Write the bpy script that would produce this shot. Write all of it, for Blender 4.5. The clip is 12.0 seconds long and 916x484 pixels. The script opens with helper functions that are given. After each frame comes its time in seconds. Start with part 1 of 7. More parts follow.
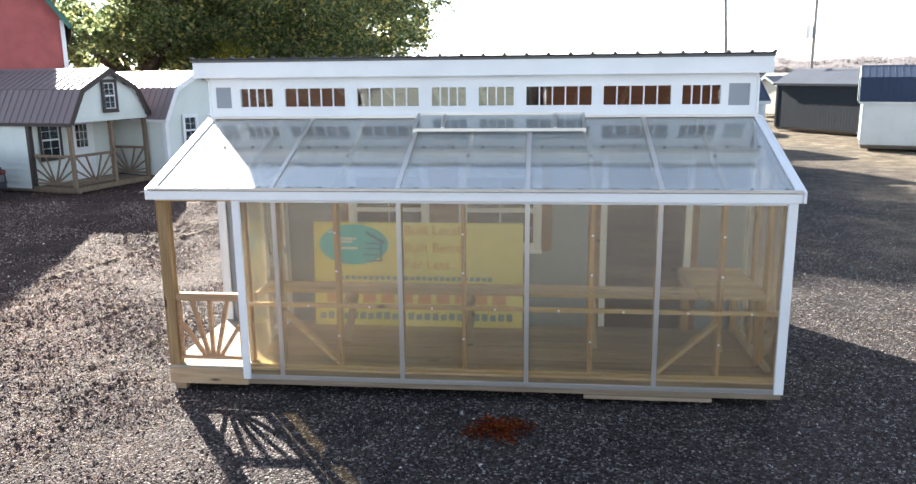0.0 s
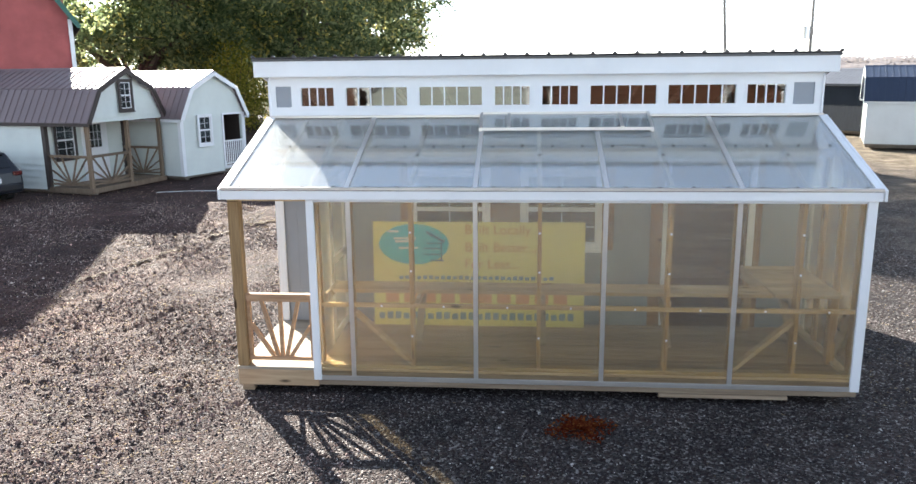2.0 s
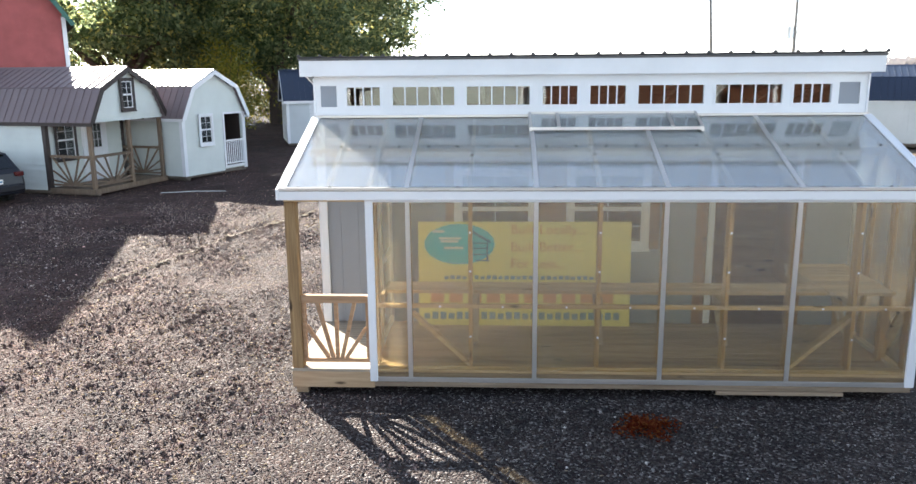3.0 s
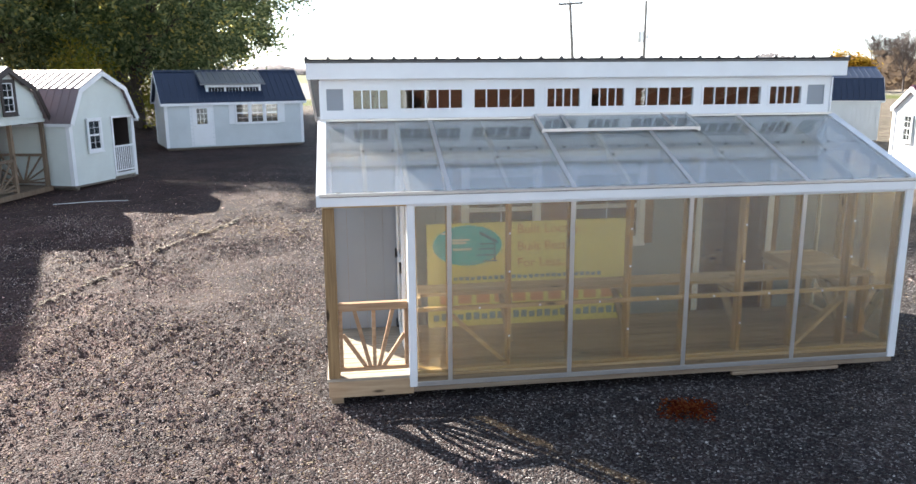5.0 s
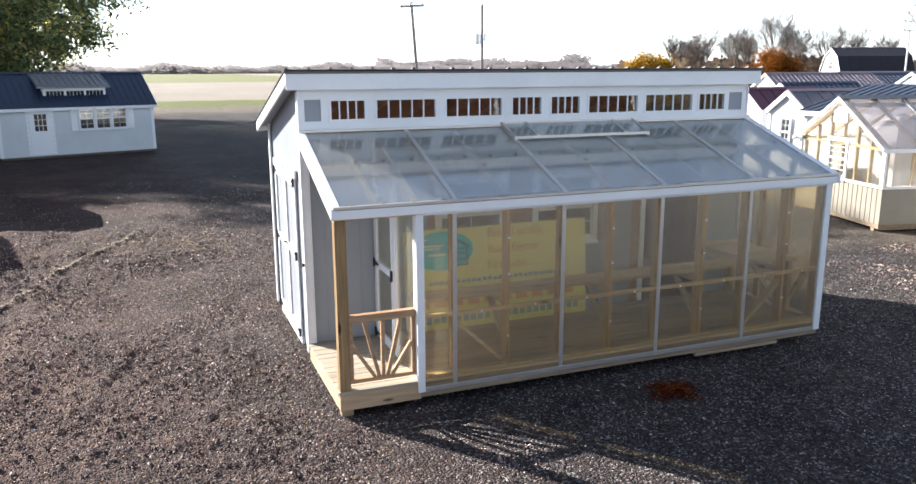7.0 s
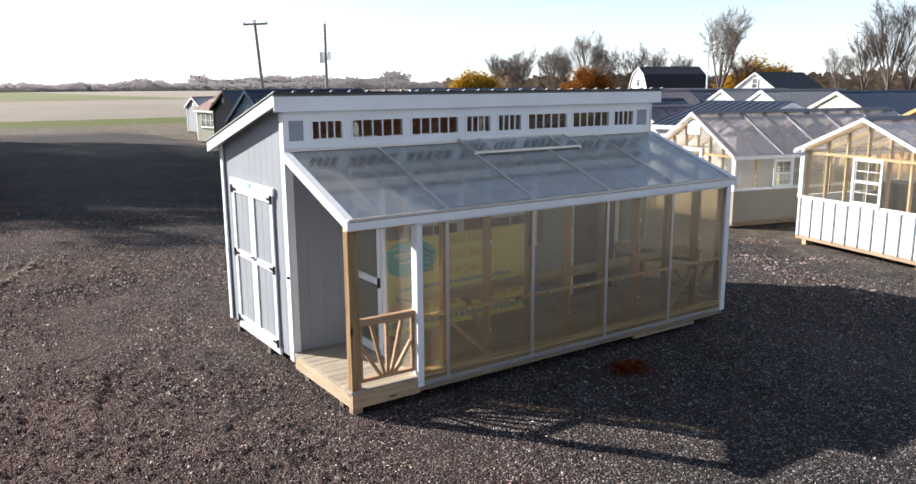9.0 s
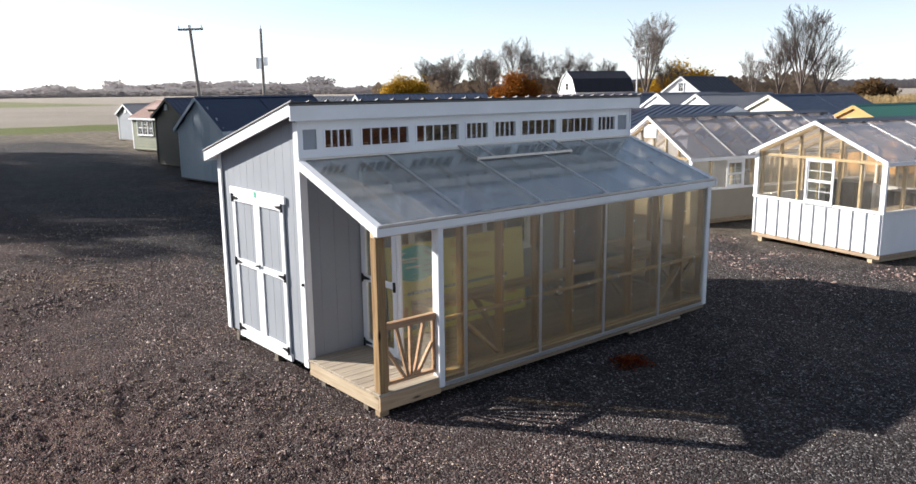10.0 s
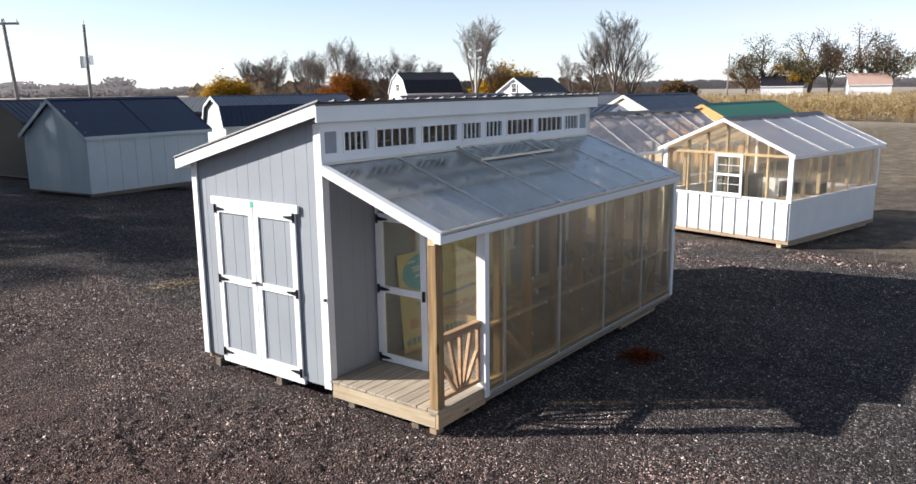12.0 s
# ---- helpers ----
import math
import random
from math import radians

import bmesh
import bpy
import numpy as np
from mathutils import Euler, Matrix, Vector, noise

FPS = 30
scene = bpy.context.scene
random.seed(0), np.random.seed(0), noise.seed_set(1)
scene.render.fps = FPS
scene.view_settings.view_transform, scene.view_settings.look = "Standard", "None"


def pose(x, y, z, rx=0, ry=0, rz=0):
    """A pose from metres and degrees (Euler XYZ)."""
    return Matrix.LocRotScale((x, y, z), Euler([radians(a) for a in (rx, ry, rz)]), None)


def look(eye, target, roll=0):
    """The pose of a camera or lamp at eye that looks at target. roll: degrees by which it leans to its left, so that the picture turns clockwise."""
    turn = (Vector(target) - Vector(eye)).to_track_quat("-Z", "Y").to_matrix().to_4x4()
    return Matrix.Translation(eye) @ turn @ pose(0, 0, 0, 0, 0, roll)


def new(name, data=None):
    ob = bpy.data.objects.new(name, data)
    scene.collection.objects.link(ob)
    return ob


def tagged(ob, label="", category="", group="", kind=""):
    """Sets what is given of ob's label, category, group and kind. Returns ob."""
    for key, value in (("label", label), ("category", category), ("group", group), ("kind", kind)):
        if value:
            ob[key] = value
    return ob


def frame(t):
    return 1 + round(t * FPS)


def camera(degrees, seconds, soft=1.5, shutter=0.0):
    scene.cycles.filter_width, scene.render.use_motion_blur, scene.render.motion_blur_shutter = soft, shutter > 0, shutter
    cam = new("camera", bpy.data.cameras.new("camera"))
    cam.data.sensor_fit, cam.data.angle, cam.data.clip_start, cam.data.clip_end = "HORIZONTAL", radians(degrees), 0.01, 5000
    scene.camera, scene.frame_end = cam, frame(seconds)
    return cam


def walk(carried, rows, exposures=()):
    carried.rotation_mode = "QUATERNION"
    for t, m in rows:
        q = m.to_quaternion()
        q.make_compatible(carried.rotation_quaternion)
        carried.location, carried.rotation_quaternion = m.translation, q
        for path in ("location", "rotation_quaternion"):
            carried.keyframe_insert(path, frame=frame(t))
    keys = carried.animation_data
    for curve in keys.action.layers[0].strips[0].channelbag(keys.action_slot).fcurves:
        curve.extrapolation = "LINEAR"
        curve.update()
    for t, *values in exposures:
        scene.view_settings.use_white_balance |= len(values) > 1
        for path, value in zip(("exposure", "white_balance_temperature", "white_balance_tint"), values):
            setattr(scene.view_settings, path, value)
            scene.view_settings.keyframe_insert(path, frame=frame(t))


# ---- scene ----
cam = camera(60.64, 12.0)
PATH = [
    (0, (3.740, -7.209, 3.158), (3.535, -5.265, 2.734), -0.61),
    (0.5, (3.650, -7.217, 3.161), (3.457, -5.272, 2.737), -0.59),
    (1, (3.471, -7.227, 3.158), (3.290, -5.281, 2.734), -0.61),
    (1.5, (3.191, -7.236, 3.155), (3.018, -5.290, 2.730), -0.55),
    (2, (2.880, -7.266, 3.154), (2.711, -5.319, 2.730), -0.59),
    (2.5, (2.506, -7.292, 3.153), (2.354, -5.344, 2.729), -0.53),
    (3, (2.075, -7.300, 3.167), (1.968, -5.349, 2.740), -0.52),
    (5, (0.209, -7.270, 3.204), (0.494, -5.337, 2.776), -0.36),
    (5.5, (-0.271, -7.260, 3.228), (0.137, -5.349, 2.800), -0.31),
    (6, (-0.744, -7.216, 3.273), (-0.241, -5.329, 2.842), -0.27),
    (6.5, (-1.166, -7.140, 3.313), (-0.561, -5.284, 2.880), -0.24),
    (7, (-1.537, -7.021, 3.333), (-0.820, -5.204, 2.901), -0.25),
    (9, (-3.429, -6.968, 3.401), (-2.321, -5.350, 3.008), -0.36),
    (9.5, (-4.017, -6.895, 3.414), (-2.825, -5.335, 3.033), -0.57),
    (10, (-4.379, -6.581, 3.456), (-3.123, -5.072, 3.072), -0.65),
    (10.5, (-4.777, -6.093, 3.450), (-3.439, -4.657, 3.067), -0.60),
    (11, (-5.093, -5.652, 3.450), (-3.686, -4.284, 3.067), -0.60),
    (11.5, (-5.450, -5.137, 3.438), (-3.961, -3.857, 3.056), -0.59),
    (12, (-5.773, -4.602, 3.453), (-4.203, -3.424, 3.067), -0.71),
]
EXPOSURES = [(0.0, 2.40, 6280, 9), (3.0, 2.40, 6280, 9), (5.0, 2.2, 6200, 10), (7.0, 1.79, 6120, 11), (9.5, 1.14, 6120, 12), (12.0, 1.0, 6060, 12)]
walk(cam, [(t, look(eye, target, roll)) for t, eye, target, roll in PATH], EXPOSURES)

# ---------------------------------------------------------------- light
SUN = Vector((-1.12, 1.51, 1.0)).normalized()
world = bpy.data.worlds.new("sky")
scene.world = world
world.use_nodes = True
wn = world.node_tree
wn.nodes.clear()
sky = wn.nodes.new("ShaderNodeTexSky")
sky.sky_type = "NISHITA"
sky.sun_disc = False
sky.sun_elevation = radians(28)
sky.sun_rotation = radians(-36.6)
sky.air_density, sky.dust_density, sky.ozone_density = 1.0, 0.15, 2.5
bg = wn.nodes.new("ShaderNodeBackground")
bg.inputs[1].default_value = 0.090
wo = wn.nodes.new("ShaderNodeOutputWorld")
# thin high haze: the sky's own light, part drained of colour
gray = wn.nodes.new("ShaderNodeRGBToBW")
veil = wn.nodes.new("ShaderNodeMix")
veil.data_type = "RGBA"
cool = wn.nodes.new("ShaderNodeMix")
cool.data_type, cool.blend_type = "RGBA", "MULTIPLY"
cool.inputs[0].default_value = 1.0
cool.inputs[7].default_value = (0.955, 1.0, 1.06, 1)
dirn = wn.nodes.new("ShaderNodeTexCoord")
stretch = wn.nodes.new("ShaderNodeMapping")
stretch.inputs["Scale"].default_value = (1.6, 1.6, 9.0)
streak = wn.nodes.new("ShaderNodeTexNoise")
streak.inputs["Scale"].default_value = 1.4
streak.inputs["Detail"].default_value = 6
streak.inputs["Distortion"].default_value = 0.5
thin = wn.nodes.new("ShaderNodeMapRange")
thin.inputs[1].default_value, thin.inputs[2].default_value = 0.36, 0.66
thin.inputs[3].default_value, thin.inputs[4].default_value = 0.44, 0.80
wn.links.new(dirn.outputs["Generated"], stretch.inputs[0])
wn.links.new(stretch.outputs[0], streak.inputs["Vector"])
wn.links.new(streak.outputs["Fac"], thin.inputs[0])
wn.links.new(thin.outputs[0], veil.inputs[0])
wn.links.new(sky.outputs[0], gray.inputs[0])
wn.links.new(gray.outputs[0], cool.inputs[6])
wn.links.new(sky.outputs[0], veil.inputs[6])
wn.links.new(cool.outputs[2], veil.inputs[7])
wn.links.new(veil.outputs[2], bg.inputs[0])
wn.links.new(bg.outputs[0], wo.inputs[0])
sun_data = bpy.data.lights.new("sun", "SUN")
sun_data.energy, sun_data.angle, sun_data.color = 5.0, radians(0.6), (1.0, 0.92, 0.80)
sun = new("sun", sun_data)
sun.matrix_world = look(SUN * 60, (0, 0, 0))


# ---------------------------------------------------------------- materials
class Mat:
    """A node material with short ways to add the usual nodes."""

    def __init__(self, name):
        self.m = bpy.data.materials.new(name)
        self.m.use_nodes = True
        self.t = self.m.node_tree
        self.t.nodes.clear()
        self.out = self.n("OutputMaterial")
        self.tc = self.n("TexCoord")

    def n(self, kind, **kw):
        nd = self.t.nodes.new("ShaderNode" + kind)
        for k, v in kw.items():
            setattr(nd, k, v)
        return nd

    def l(self, a, b):
        self.t.links.new(a, b)

    def vec(self, scale=(1, 1, 1), src="Object"):
        mp = self.n("Mapping")
        mp.inputs["Scale"].default_value = scale
        self.l(self.tc.outputs[src], mp.inputs[0])
        return mp.outputs[0]

    def noise(self, scale, vec=None, detail=4, rough=0.55):
        nd = self.n("TexNoise")
        nd.inputs["Scale"].default_value = scale
        nd.inputs["Detail"].default_value = detail
        nd.inputs["Roughness"].default_value = rough
        self.l(vec if vec else self.tc.outputs["Object"], nd.inputs["Vector"])
        return nd.outputs["Fac"]

    def ramp(self, fac, stops):
        nd = self.n("ValToRGB")
        r = nd.color_ramp
        while len(r.elements) < len(stops):
            r.elements.new(0.5)
        for e, (p, c) in zip(r.elements, stops):
            e.position = p
            e.color = (*c, 1) if len(c) == 3 else c
        self.l(fac, nd.inputs[0])
        return nd.outputs[0]

    def mix(self, fac, a, b, mode="MIX"):
        nd = self.n("Mix", data_type="RGBA", blend_type=mode)
        for v, i in ((fac, 0), (a, 6), (b, 7)):
            if isinstance(v, (int, float)):
                nd.inputs[i].default_value = v
            elif isinstance(v, tuple):
                nd.inputs[i].default_value = (*v, 1)
            else:
                self.l(v, nd.inputs[i])
        return nd.outputs[2]

    def math(self, op, a, b=0.0, c=0.0, clamp=False):
        nd = self.n("Math", operation=op, use_clamp=clamp)
        for v, i in ((a, 0), (b, 1), (c, 2)):
            if isinstance(v, (int, float)):
                nd.inputs[i].default_value = v
            else:
                self.l(v, nd.inputs[i])
        return nd.outputs[0]

    def random(self):
        return self.n("ObjectInfo").outputs["Random"]

    def island(self):
        return self.n("NewGeometry").outputs["Random Per Island"]

    def bump(self, height, strength=0.3, dist=0.01):
        nd = self.n("Bump")
        nd.inputs["Strength"].default_value = strength
        nd.inputs["Distance"].default_value = dist
        self.l(height, nd.inputs["Height"])
        return nd.outputs[0]

    def surface(self, color, rough=0.6, metal=0.0, normal=None, spec=0.5, trans=0.0):
        p = self.n("BsdfPrincipled")
        for v, k in ((color, "Base Color"), (rough, "Roughness"), (metal, "Metallic"), (spec, "Specular IOR Level"), (trans, "Transmission Weight")):
            if isinstance(v, tuple):
                p.inputs[k].default_value = (*v, 1)
            elif isinstance(v, (int, float)):
                p.inputs[k].default_value = v
            else:
                self.l(v, p.inputs[k])
        if normal:
            self.l(normal, p.inputs["Normal"])
        self.l(p.outputs[0], self.out.inputs[0])
        return p


def paint(name, col, rough=0.5, dirt=0.12, grain=90.0):
    """Painted board: faint dirt in large patches, fine brush relief, small change from board to board."""
    k = Mat(name)
    big = k.noise(1.7, detail=5)
    fine = k.noise(grain, k.vec((1, 1, 0.12)), 3)
    dark = tuple(c * (1 - 2.2 * dirt) for c in col)
    base = k.mix(k.ramp(big, [(0.35, (0, 0, 0)), (0.75, (1, 1, 1))]), col, dark)
    base = k.mix(k.math("MULTIPLY", k.random(), 0.5), base, tuple(c * (1 - dirt * 0.7) for c in col))
    k.surface(base, k.math("MULTIPLY_ADD", fine, 0.2, rough - 0.1), 0, k.bump(fine, 0.25, 0.003), 0.4)
    return k.m


def timber(name, light, dark, axis, rough=0.7):
    """Sawn pine with the grain along one axis, knots and board-to-board change."""
    k = Mat(name)
    sc = [9.0, 9.0, 9.0]
    sc[axis] = 0.5
    shift = k.n("VectorMath", operation="MULTIPLY_ADD")
    k.l(k.tc.outputs["Object"], shift.inputs[0])
    shift.inputs[1].default_value = (1, 1, 1)
    comb = k.n("CombineXYZ")
    rnd = k.random()
    for i in range(3):
        k.l(k.math("MULTIPLY", rnd, 13.0 + 7 * i), comb.inputs[i])
    k.l(comb.outputs[0], shift.inputs[2])
    mp = k.n("Mapping")
    mp.inputs["Scale"].default_value = sc
    k.l(shift.outputs[0], mp.inputs[0])
    g = k.noise(2.6, mp.outputs[0], 7, 0.65)
    knots = k.n("TexVoronoi")
    ks = [7.0, 7.0, 7.0]
    ks[axis] = 2.0
    mk = k.n("Mapping")
    mk.inputs["Scale"].default_value = ks
    k.l(shift.outputs[0], mk.inputs[0])
    knots.inputs["Scale"].default_value = 1.0
    k.l(mk.outputs[0], knots.inputs["Vector"])
    col = k.ramp(g, [(0.28, dark), (0.5, tuple((a + b) / 2 for a, b in zip(light, dark))), (0.68, light)])
    spot = k.ramp(knots.outputs["Distance"], [(0.07, (1, 1, 1)), (0.16, (0, 0, 0))])
    col = k.mix(spot, col, tuple(c * 0.25 for c in dark))
    tone = k.ramp(rnd, [(0.0, (0.78, 0.78, 0.78)), (1.0, (1.1, 1.08, 1.04))])
    col = k.mix(1.0, col, tone, "MULTIPLY")
    k.surface(col, rough, 0, k.bump(g, 0.35, 0.004), 0.3)
    return k.m


def metal_sheet(name, col, rough=0.38, metal=0.25):
    k = Mat(name)
    big = k.noise(0.9, detail=5)
    fine = k.noise(14, k.vec((1, 0.2, 1)), 3)
    c = k.mix(big, tuple(v * 0.8 for v in col), tuple(min(1, v * 1.15) for v in col))
    k.surface(c, k.math("MULTIPLY_ADD", fine, 0.25, rough - 0.12), metal, k.bump(fine, 0.05, 0.003), 0.5)
    return k.m


def plain(name, col, rough=0.5, metal=0.0, var=0.15, scale=6.0):
    k = Mat(name)
    c = k.mix(k.noise(scale), tuple(v * (1 - var) for v in col), tuple(min(1, v * (1 + var)) for v in col))
    k.surface(c, rough, metal, k.bump(k.noise(60), 0.08, 0.002))
    return k.m


def sheen(k, low, high, normal):
    """How much a clear sheet mirrors: little face on, much at a glance."""
    lw = k.n("LayerWeight")
    lw.inputs[0].default_value = 0.5
    if normal:
        k.l(normal, lw.inputs["Normal"])
    return k.math("MULTIPLY_ADD", k.math("POWER", lw.outputs["Facing"], 4.0), high - low, low, clamp=True)


def poly_sheet(name, clear=0.72, blur=0.3, tint=(0.93, 0.91, 0.86), flute=2, milk_col=(0.80, 0.76, 0.68), shine_low=0.03, tight=0.10, loose=0.40, gloss_col=(0.96, 0.97, 0.99)):
    """Twin-wall polycarbonate: mostly clear or blurred, part milky, with a soft shine and fine flutes."""
    k = Mat(name)
    stain = k.noise(1.3, detail=6)
    sc = [1.0, 1.0, 1.0]
    sc[flute] = 0.02
    lines = k.noise(120, k.vec(tuple(sc)), 2)
    nrm = k.bump(lines, 0.10, 0.002)
    tr = k.n("BsdfTransparent")
    tr.inputs[0].default_value = (*tint, 1)
    rf = k.n("BsdfRefraction")
    rf.inputs["Color"].default_value = (*tint, 1)
    rf.inputs["Roughness"].default_value = 0.20
    rf.inputs["IOR"].default_value = 1.08
    tl = k.n("BsdfTranslucent")
    tl.inputs[0].default_value = (*milk_col, 1)
    df = k.n("BsdfDiffuse")
    df.inputs[0].default_value = (*milk_col, 1)
    gl = k.n("BsdfGlossy")
    gl.inputs["Roughness"].default_value = tight
    gl.inputs["Color"].default_value = (*gloss_col, 1)
    k.l(nrm, gl.inputs["Normal"])
    gl2 = k.n("BsdfGlossy")
    gl2.inputs["Roughness"].default_value = loose
    gl2.inputs["Color"].default_value = (*gloss_col, 1)

    def blend(f, a, b):
        nd = k.n("MixShader")
        if isinstance(f, float):
            nd.inputs[0].default_value = f
        else:
            k.l(f, nd.inputs[0])
        k.l(a.outputs[0], nd.inputs[1])
        k.l(b.outputs[0], nd.inputs[2])
        return nd

    seen = blend(blur, tr, rf)
    milk = blend(0.30, tl, df)
    body = blend(k.math("MULTIPLY_ADD", stain, 0.12, 1.0 - clear - 0.06), seen, milk)
    shine = sheen(k, shine_low, 0.9, nrm)
    gloss = blend(0.35, gl, gl2)
    allof = blend(shine, body, gloss)
    k.l(allof.outputs[0], k.out.inputs[0])
    return k.m


def window_glass(name):
    k = Mat(name)
    tr = k.n("BsdfTransparent")
    tr.inputs[0].default_value = (0.86, 0.89, 0.88, 1)
    gl = k.n("BsdfGlossy")
    gl.inputs["Roughness"].default_value = 0.02
    k.l(k.bump(k.noise(2.5), 0.04, 0.01), gl.inputs["Normal"])
    mx = k.n("MixShader")
    k.l(sheen(k, 0.09, 0.91, None), mx.inputs[0])
    k.l(tr.outputs[0], mx.inputs[1])
    k.l(gl.outputs[0], mx.inputs[2])
    k.l(mx.outputs[0], k.out.inputs[0])
    return k.m


def ground_material():
    """Dark crushed stone on the lot, dry grass and stubble beyond it, a green strip and fields far out."""
    k = Mat("crushed_stone_and_field")
    pos = k.n("NewGeometry").outputs["Position"]
    sep = k.n("SeparateXYZ")
    k.l(pos, sep.inputs[0])
    x, y = sep.outputs[0], sep.outputs[1]
    big = k.noise(0.22, pos, 5)
    mid = k.noise(1.6, pos, 6, 0.65)
    fine = k.noise(34, pos, 5, 0.75)
    cells = k.n("TexVoronoi")
    cells.inputs["Scale"].default_value = 46
    k.l(pos, cells.inputs["Vector"])
    cell_tone = k.n("SeparateColor")
    k.l(cells.outputs["Color"], cell_tone.inputs[0])
    stone = k.ramp(cell_tone.outputs[0], [(0.0, (0.006, 0.006, 0.008)), (0.5, (0.040, 0.040, 0.043)), (0.86, (0.135, 0.133, 0.132)), (0.965, (0.48, 0.47, 0.46))])
    brown = k.mix(k.math("MULTIPLY_ADD", mid, 0.5, k.math("MULTIPLY", cell_tone.outputs[1], 0.5)), (0.014, 0.007, 0.007), (0.29, 0.168, 0.140))
    damp = k.ramp(k.math("MULTIPLY_ADD", mid, 0.55, k.math("MULTIPLY", big, 0.5)), [(0.38, (0.5, 0.5, 0.52)), (0.62, (1.05, 1.03, 1.0))])
    leftward = k.math("DIVIDE", k.math("SUBTRACT", 1.5, x), 5.0, clamp=True)
    share = k.math("MULTIPLY_ADD", leftward, 0.62, k.math("MULTIPLY", big, 0.45), clamp=True)
    lot = k.mix(share, stone, brown)
    lot = k.mix(1.0, lot, damp, "MULTIPLY")
    # back-left lane: dark surfacing and the big trees' shade, both put into the colour
    lane = k.math("DIVIDE", k.math("SUBTRACT", k.math("ADD", y, k.math("MULTIPLY", k.math("SUBTRACT", big, 0.5), 6.0)), 9.5), 4.0, clamp=True)
    lane = k.math("MULTIPLY", lane, k.math("DIVIDE", k.math("SUBTRACT", 5.0, x), 3.0, clamp=True))
    lot = k.mix(k.math("MULTIPLY", lane, 0.8), lot, k.mix(1.0, lot, (0.68, 0.66, 0.68), "MULTIPLY"))
    lot = k.mix(k.ramp(fine, [(0.3, (0.75,) * 3), (0.62, (0,) * 3)]), lot, k.mix(0.65, lot, (0.012, 0.012, 0.013)))
    dry = k.ramp(k.math("MULTIPLY_ADD", mid, 0.6, k.math("MULTIPLY", fine, 0.4)), [(0.34, (0.06, 0.048, 0.036)), (0.5, (0.20, 0.163, 0.118)), (0.64, (0.38, 0.32, 0.235))])
    green = k.mix(mid, (0.085, 0.105, 0.025), (0.19, 0.205, 0.055))
    stubble = k.mix(k.noise(0.05, pos, 6), (0.25, 0.215, 0.175), (0.39, 0.34, 0.28))
    grass = k.mix(k.noise(0.03, pos, 4), (0.13, 0.145, 0.06), (0.26, 0.25, 0.13))
    wob = k.math("MULTIPLY", k.math("SUBTRACT", big, 0.5), 9.0)

    def past(v, edge, soft):
        return k.math("DIVIDE", k.math("SUBTRACT", k.math("ADD", v, wob), edge), soft, clamp=True)

    right = k.math("ADD", x, k.math("MULTIPLY", y, 0.35))
    tan_zone = k.math("MAXIMUM", k.math("MULTIPLY", past(right, 20.5, 3.0), past(x, 9.0, 3.0)), k.math("MULTIPLY", past(x, 9.5, 3.0), 0.5))
    col = k.mix(tan_zone, lot, dry)
    back = past(y, 48.0, 8.0)
    col = k.mix(k.math("MULTIPLY", back, 0.75), col, dry)
    col = k.mix(past(y, 68.0, 4.0), col, green)
    col = k.mix(past(y, 84.0, 3.0), col, stubble)
    col = k.mix(past(y, 210.0, 20.0), col, grass)
    col = k.mix(past(x, 62.0, 10.0), col, stubble)
    lumps = k.noise(13, pos, 3, 0.6)
    hgt = k.math("ADD", k.math("MULTIPLY", lumps, 1.2), k.math("ADD", k.math("MULTIPLY", cells.outputs["Distance"], -1.3), k.math("MULTIPLY", fine, 0.6)))
    k.surface(col, k.math("MULTIPLY_ADD", cell_tone.outputs[2], 0.25, 0.68), 0, k.bump(hgt, 1.0, 0.042), 0.16)
    return k.m


GRAY = paint("gray_siding_paint", (0.285, 0.307, 0.335), 0.55, 0.06)
WHITE = paint("white_trim_paint", (0.80, 0.81, 0.82), 0.42, 0.05)
PALE = paint("pale_gray_green_siding", (0.66, 0.70, 0.665), 0.55, 0.06)
MIST = paint("pale_blue_gray_siding", (0.58, 0.615, 0.62), 0.55, 0.06)
CREAM = paint("cream_siding", (0.66, 0.62, 0.53), 0.55, 0.06)
DOVE = paint("dove_gray_siding", (0.36, 0.385, 0.35), 0.55, 0.1)
SLATE = paint("dark_slate_siding", (0.024, 0.032, 0.044), 0.68, 0.08)
CHAR = paint("charcoal_brown_siding", (0.032, 0.028, 0.026), 0.5, 0.08)
SAGE = paint("sage_green_siding", (0.21, 0.225, 0.155), 0.55, 0.08)
TAUPE = paint("taupe_siding", (0.30, 0.27, 0.22), 0.55, 0.08)
DARKTRIM = paint("dark_brown_trim", (0.05, 0.038, 0.034), 0.5, 0.1)
BARNRED = paint("weathered_red_barn_siding", (0.42, 0.10, 0.095), 0.6, 0.2, 40)
PINE_X = timber("treated_pine_x", (0.72, 0.56, 0.35), (0.44, 0.30, 0.16), 0)
POST_Z = timber("knotty_post_pine", (0.44, 0.295, 0.145), (0.16, 0.09, 0.038), 2)
STUD_Z = timber("pale_stud_pine", (0.62, 0.51, 0.33), (0.40, 0.29, 0.16), 2)
STUD_X = timber("pale_rafter_pine", (0.62, 0.51, 0.34), (0.40, 0.30, 0.17), 0)
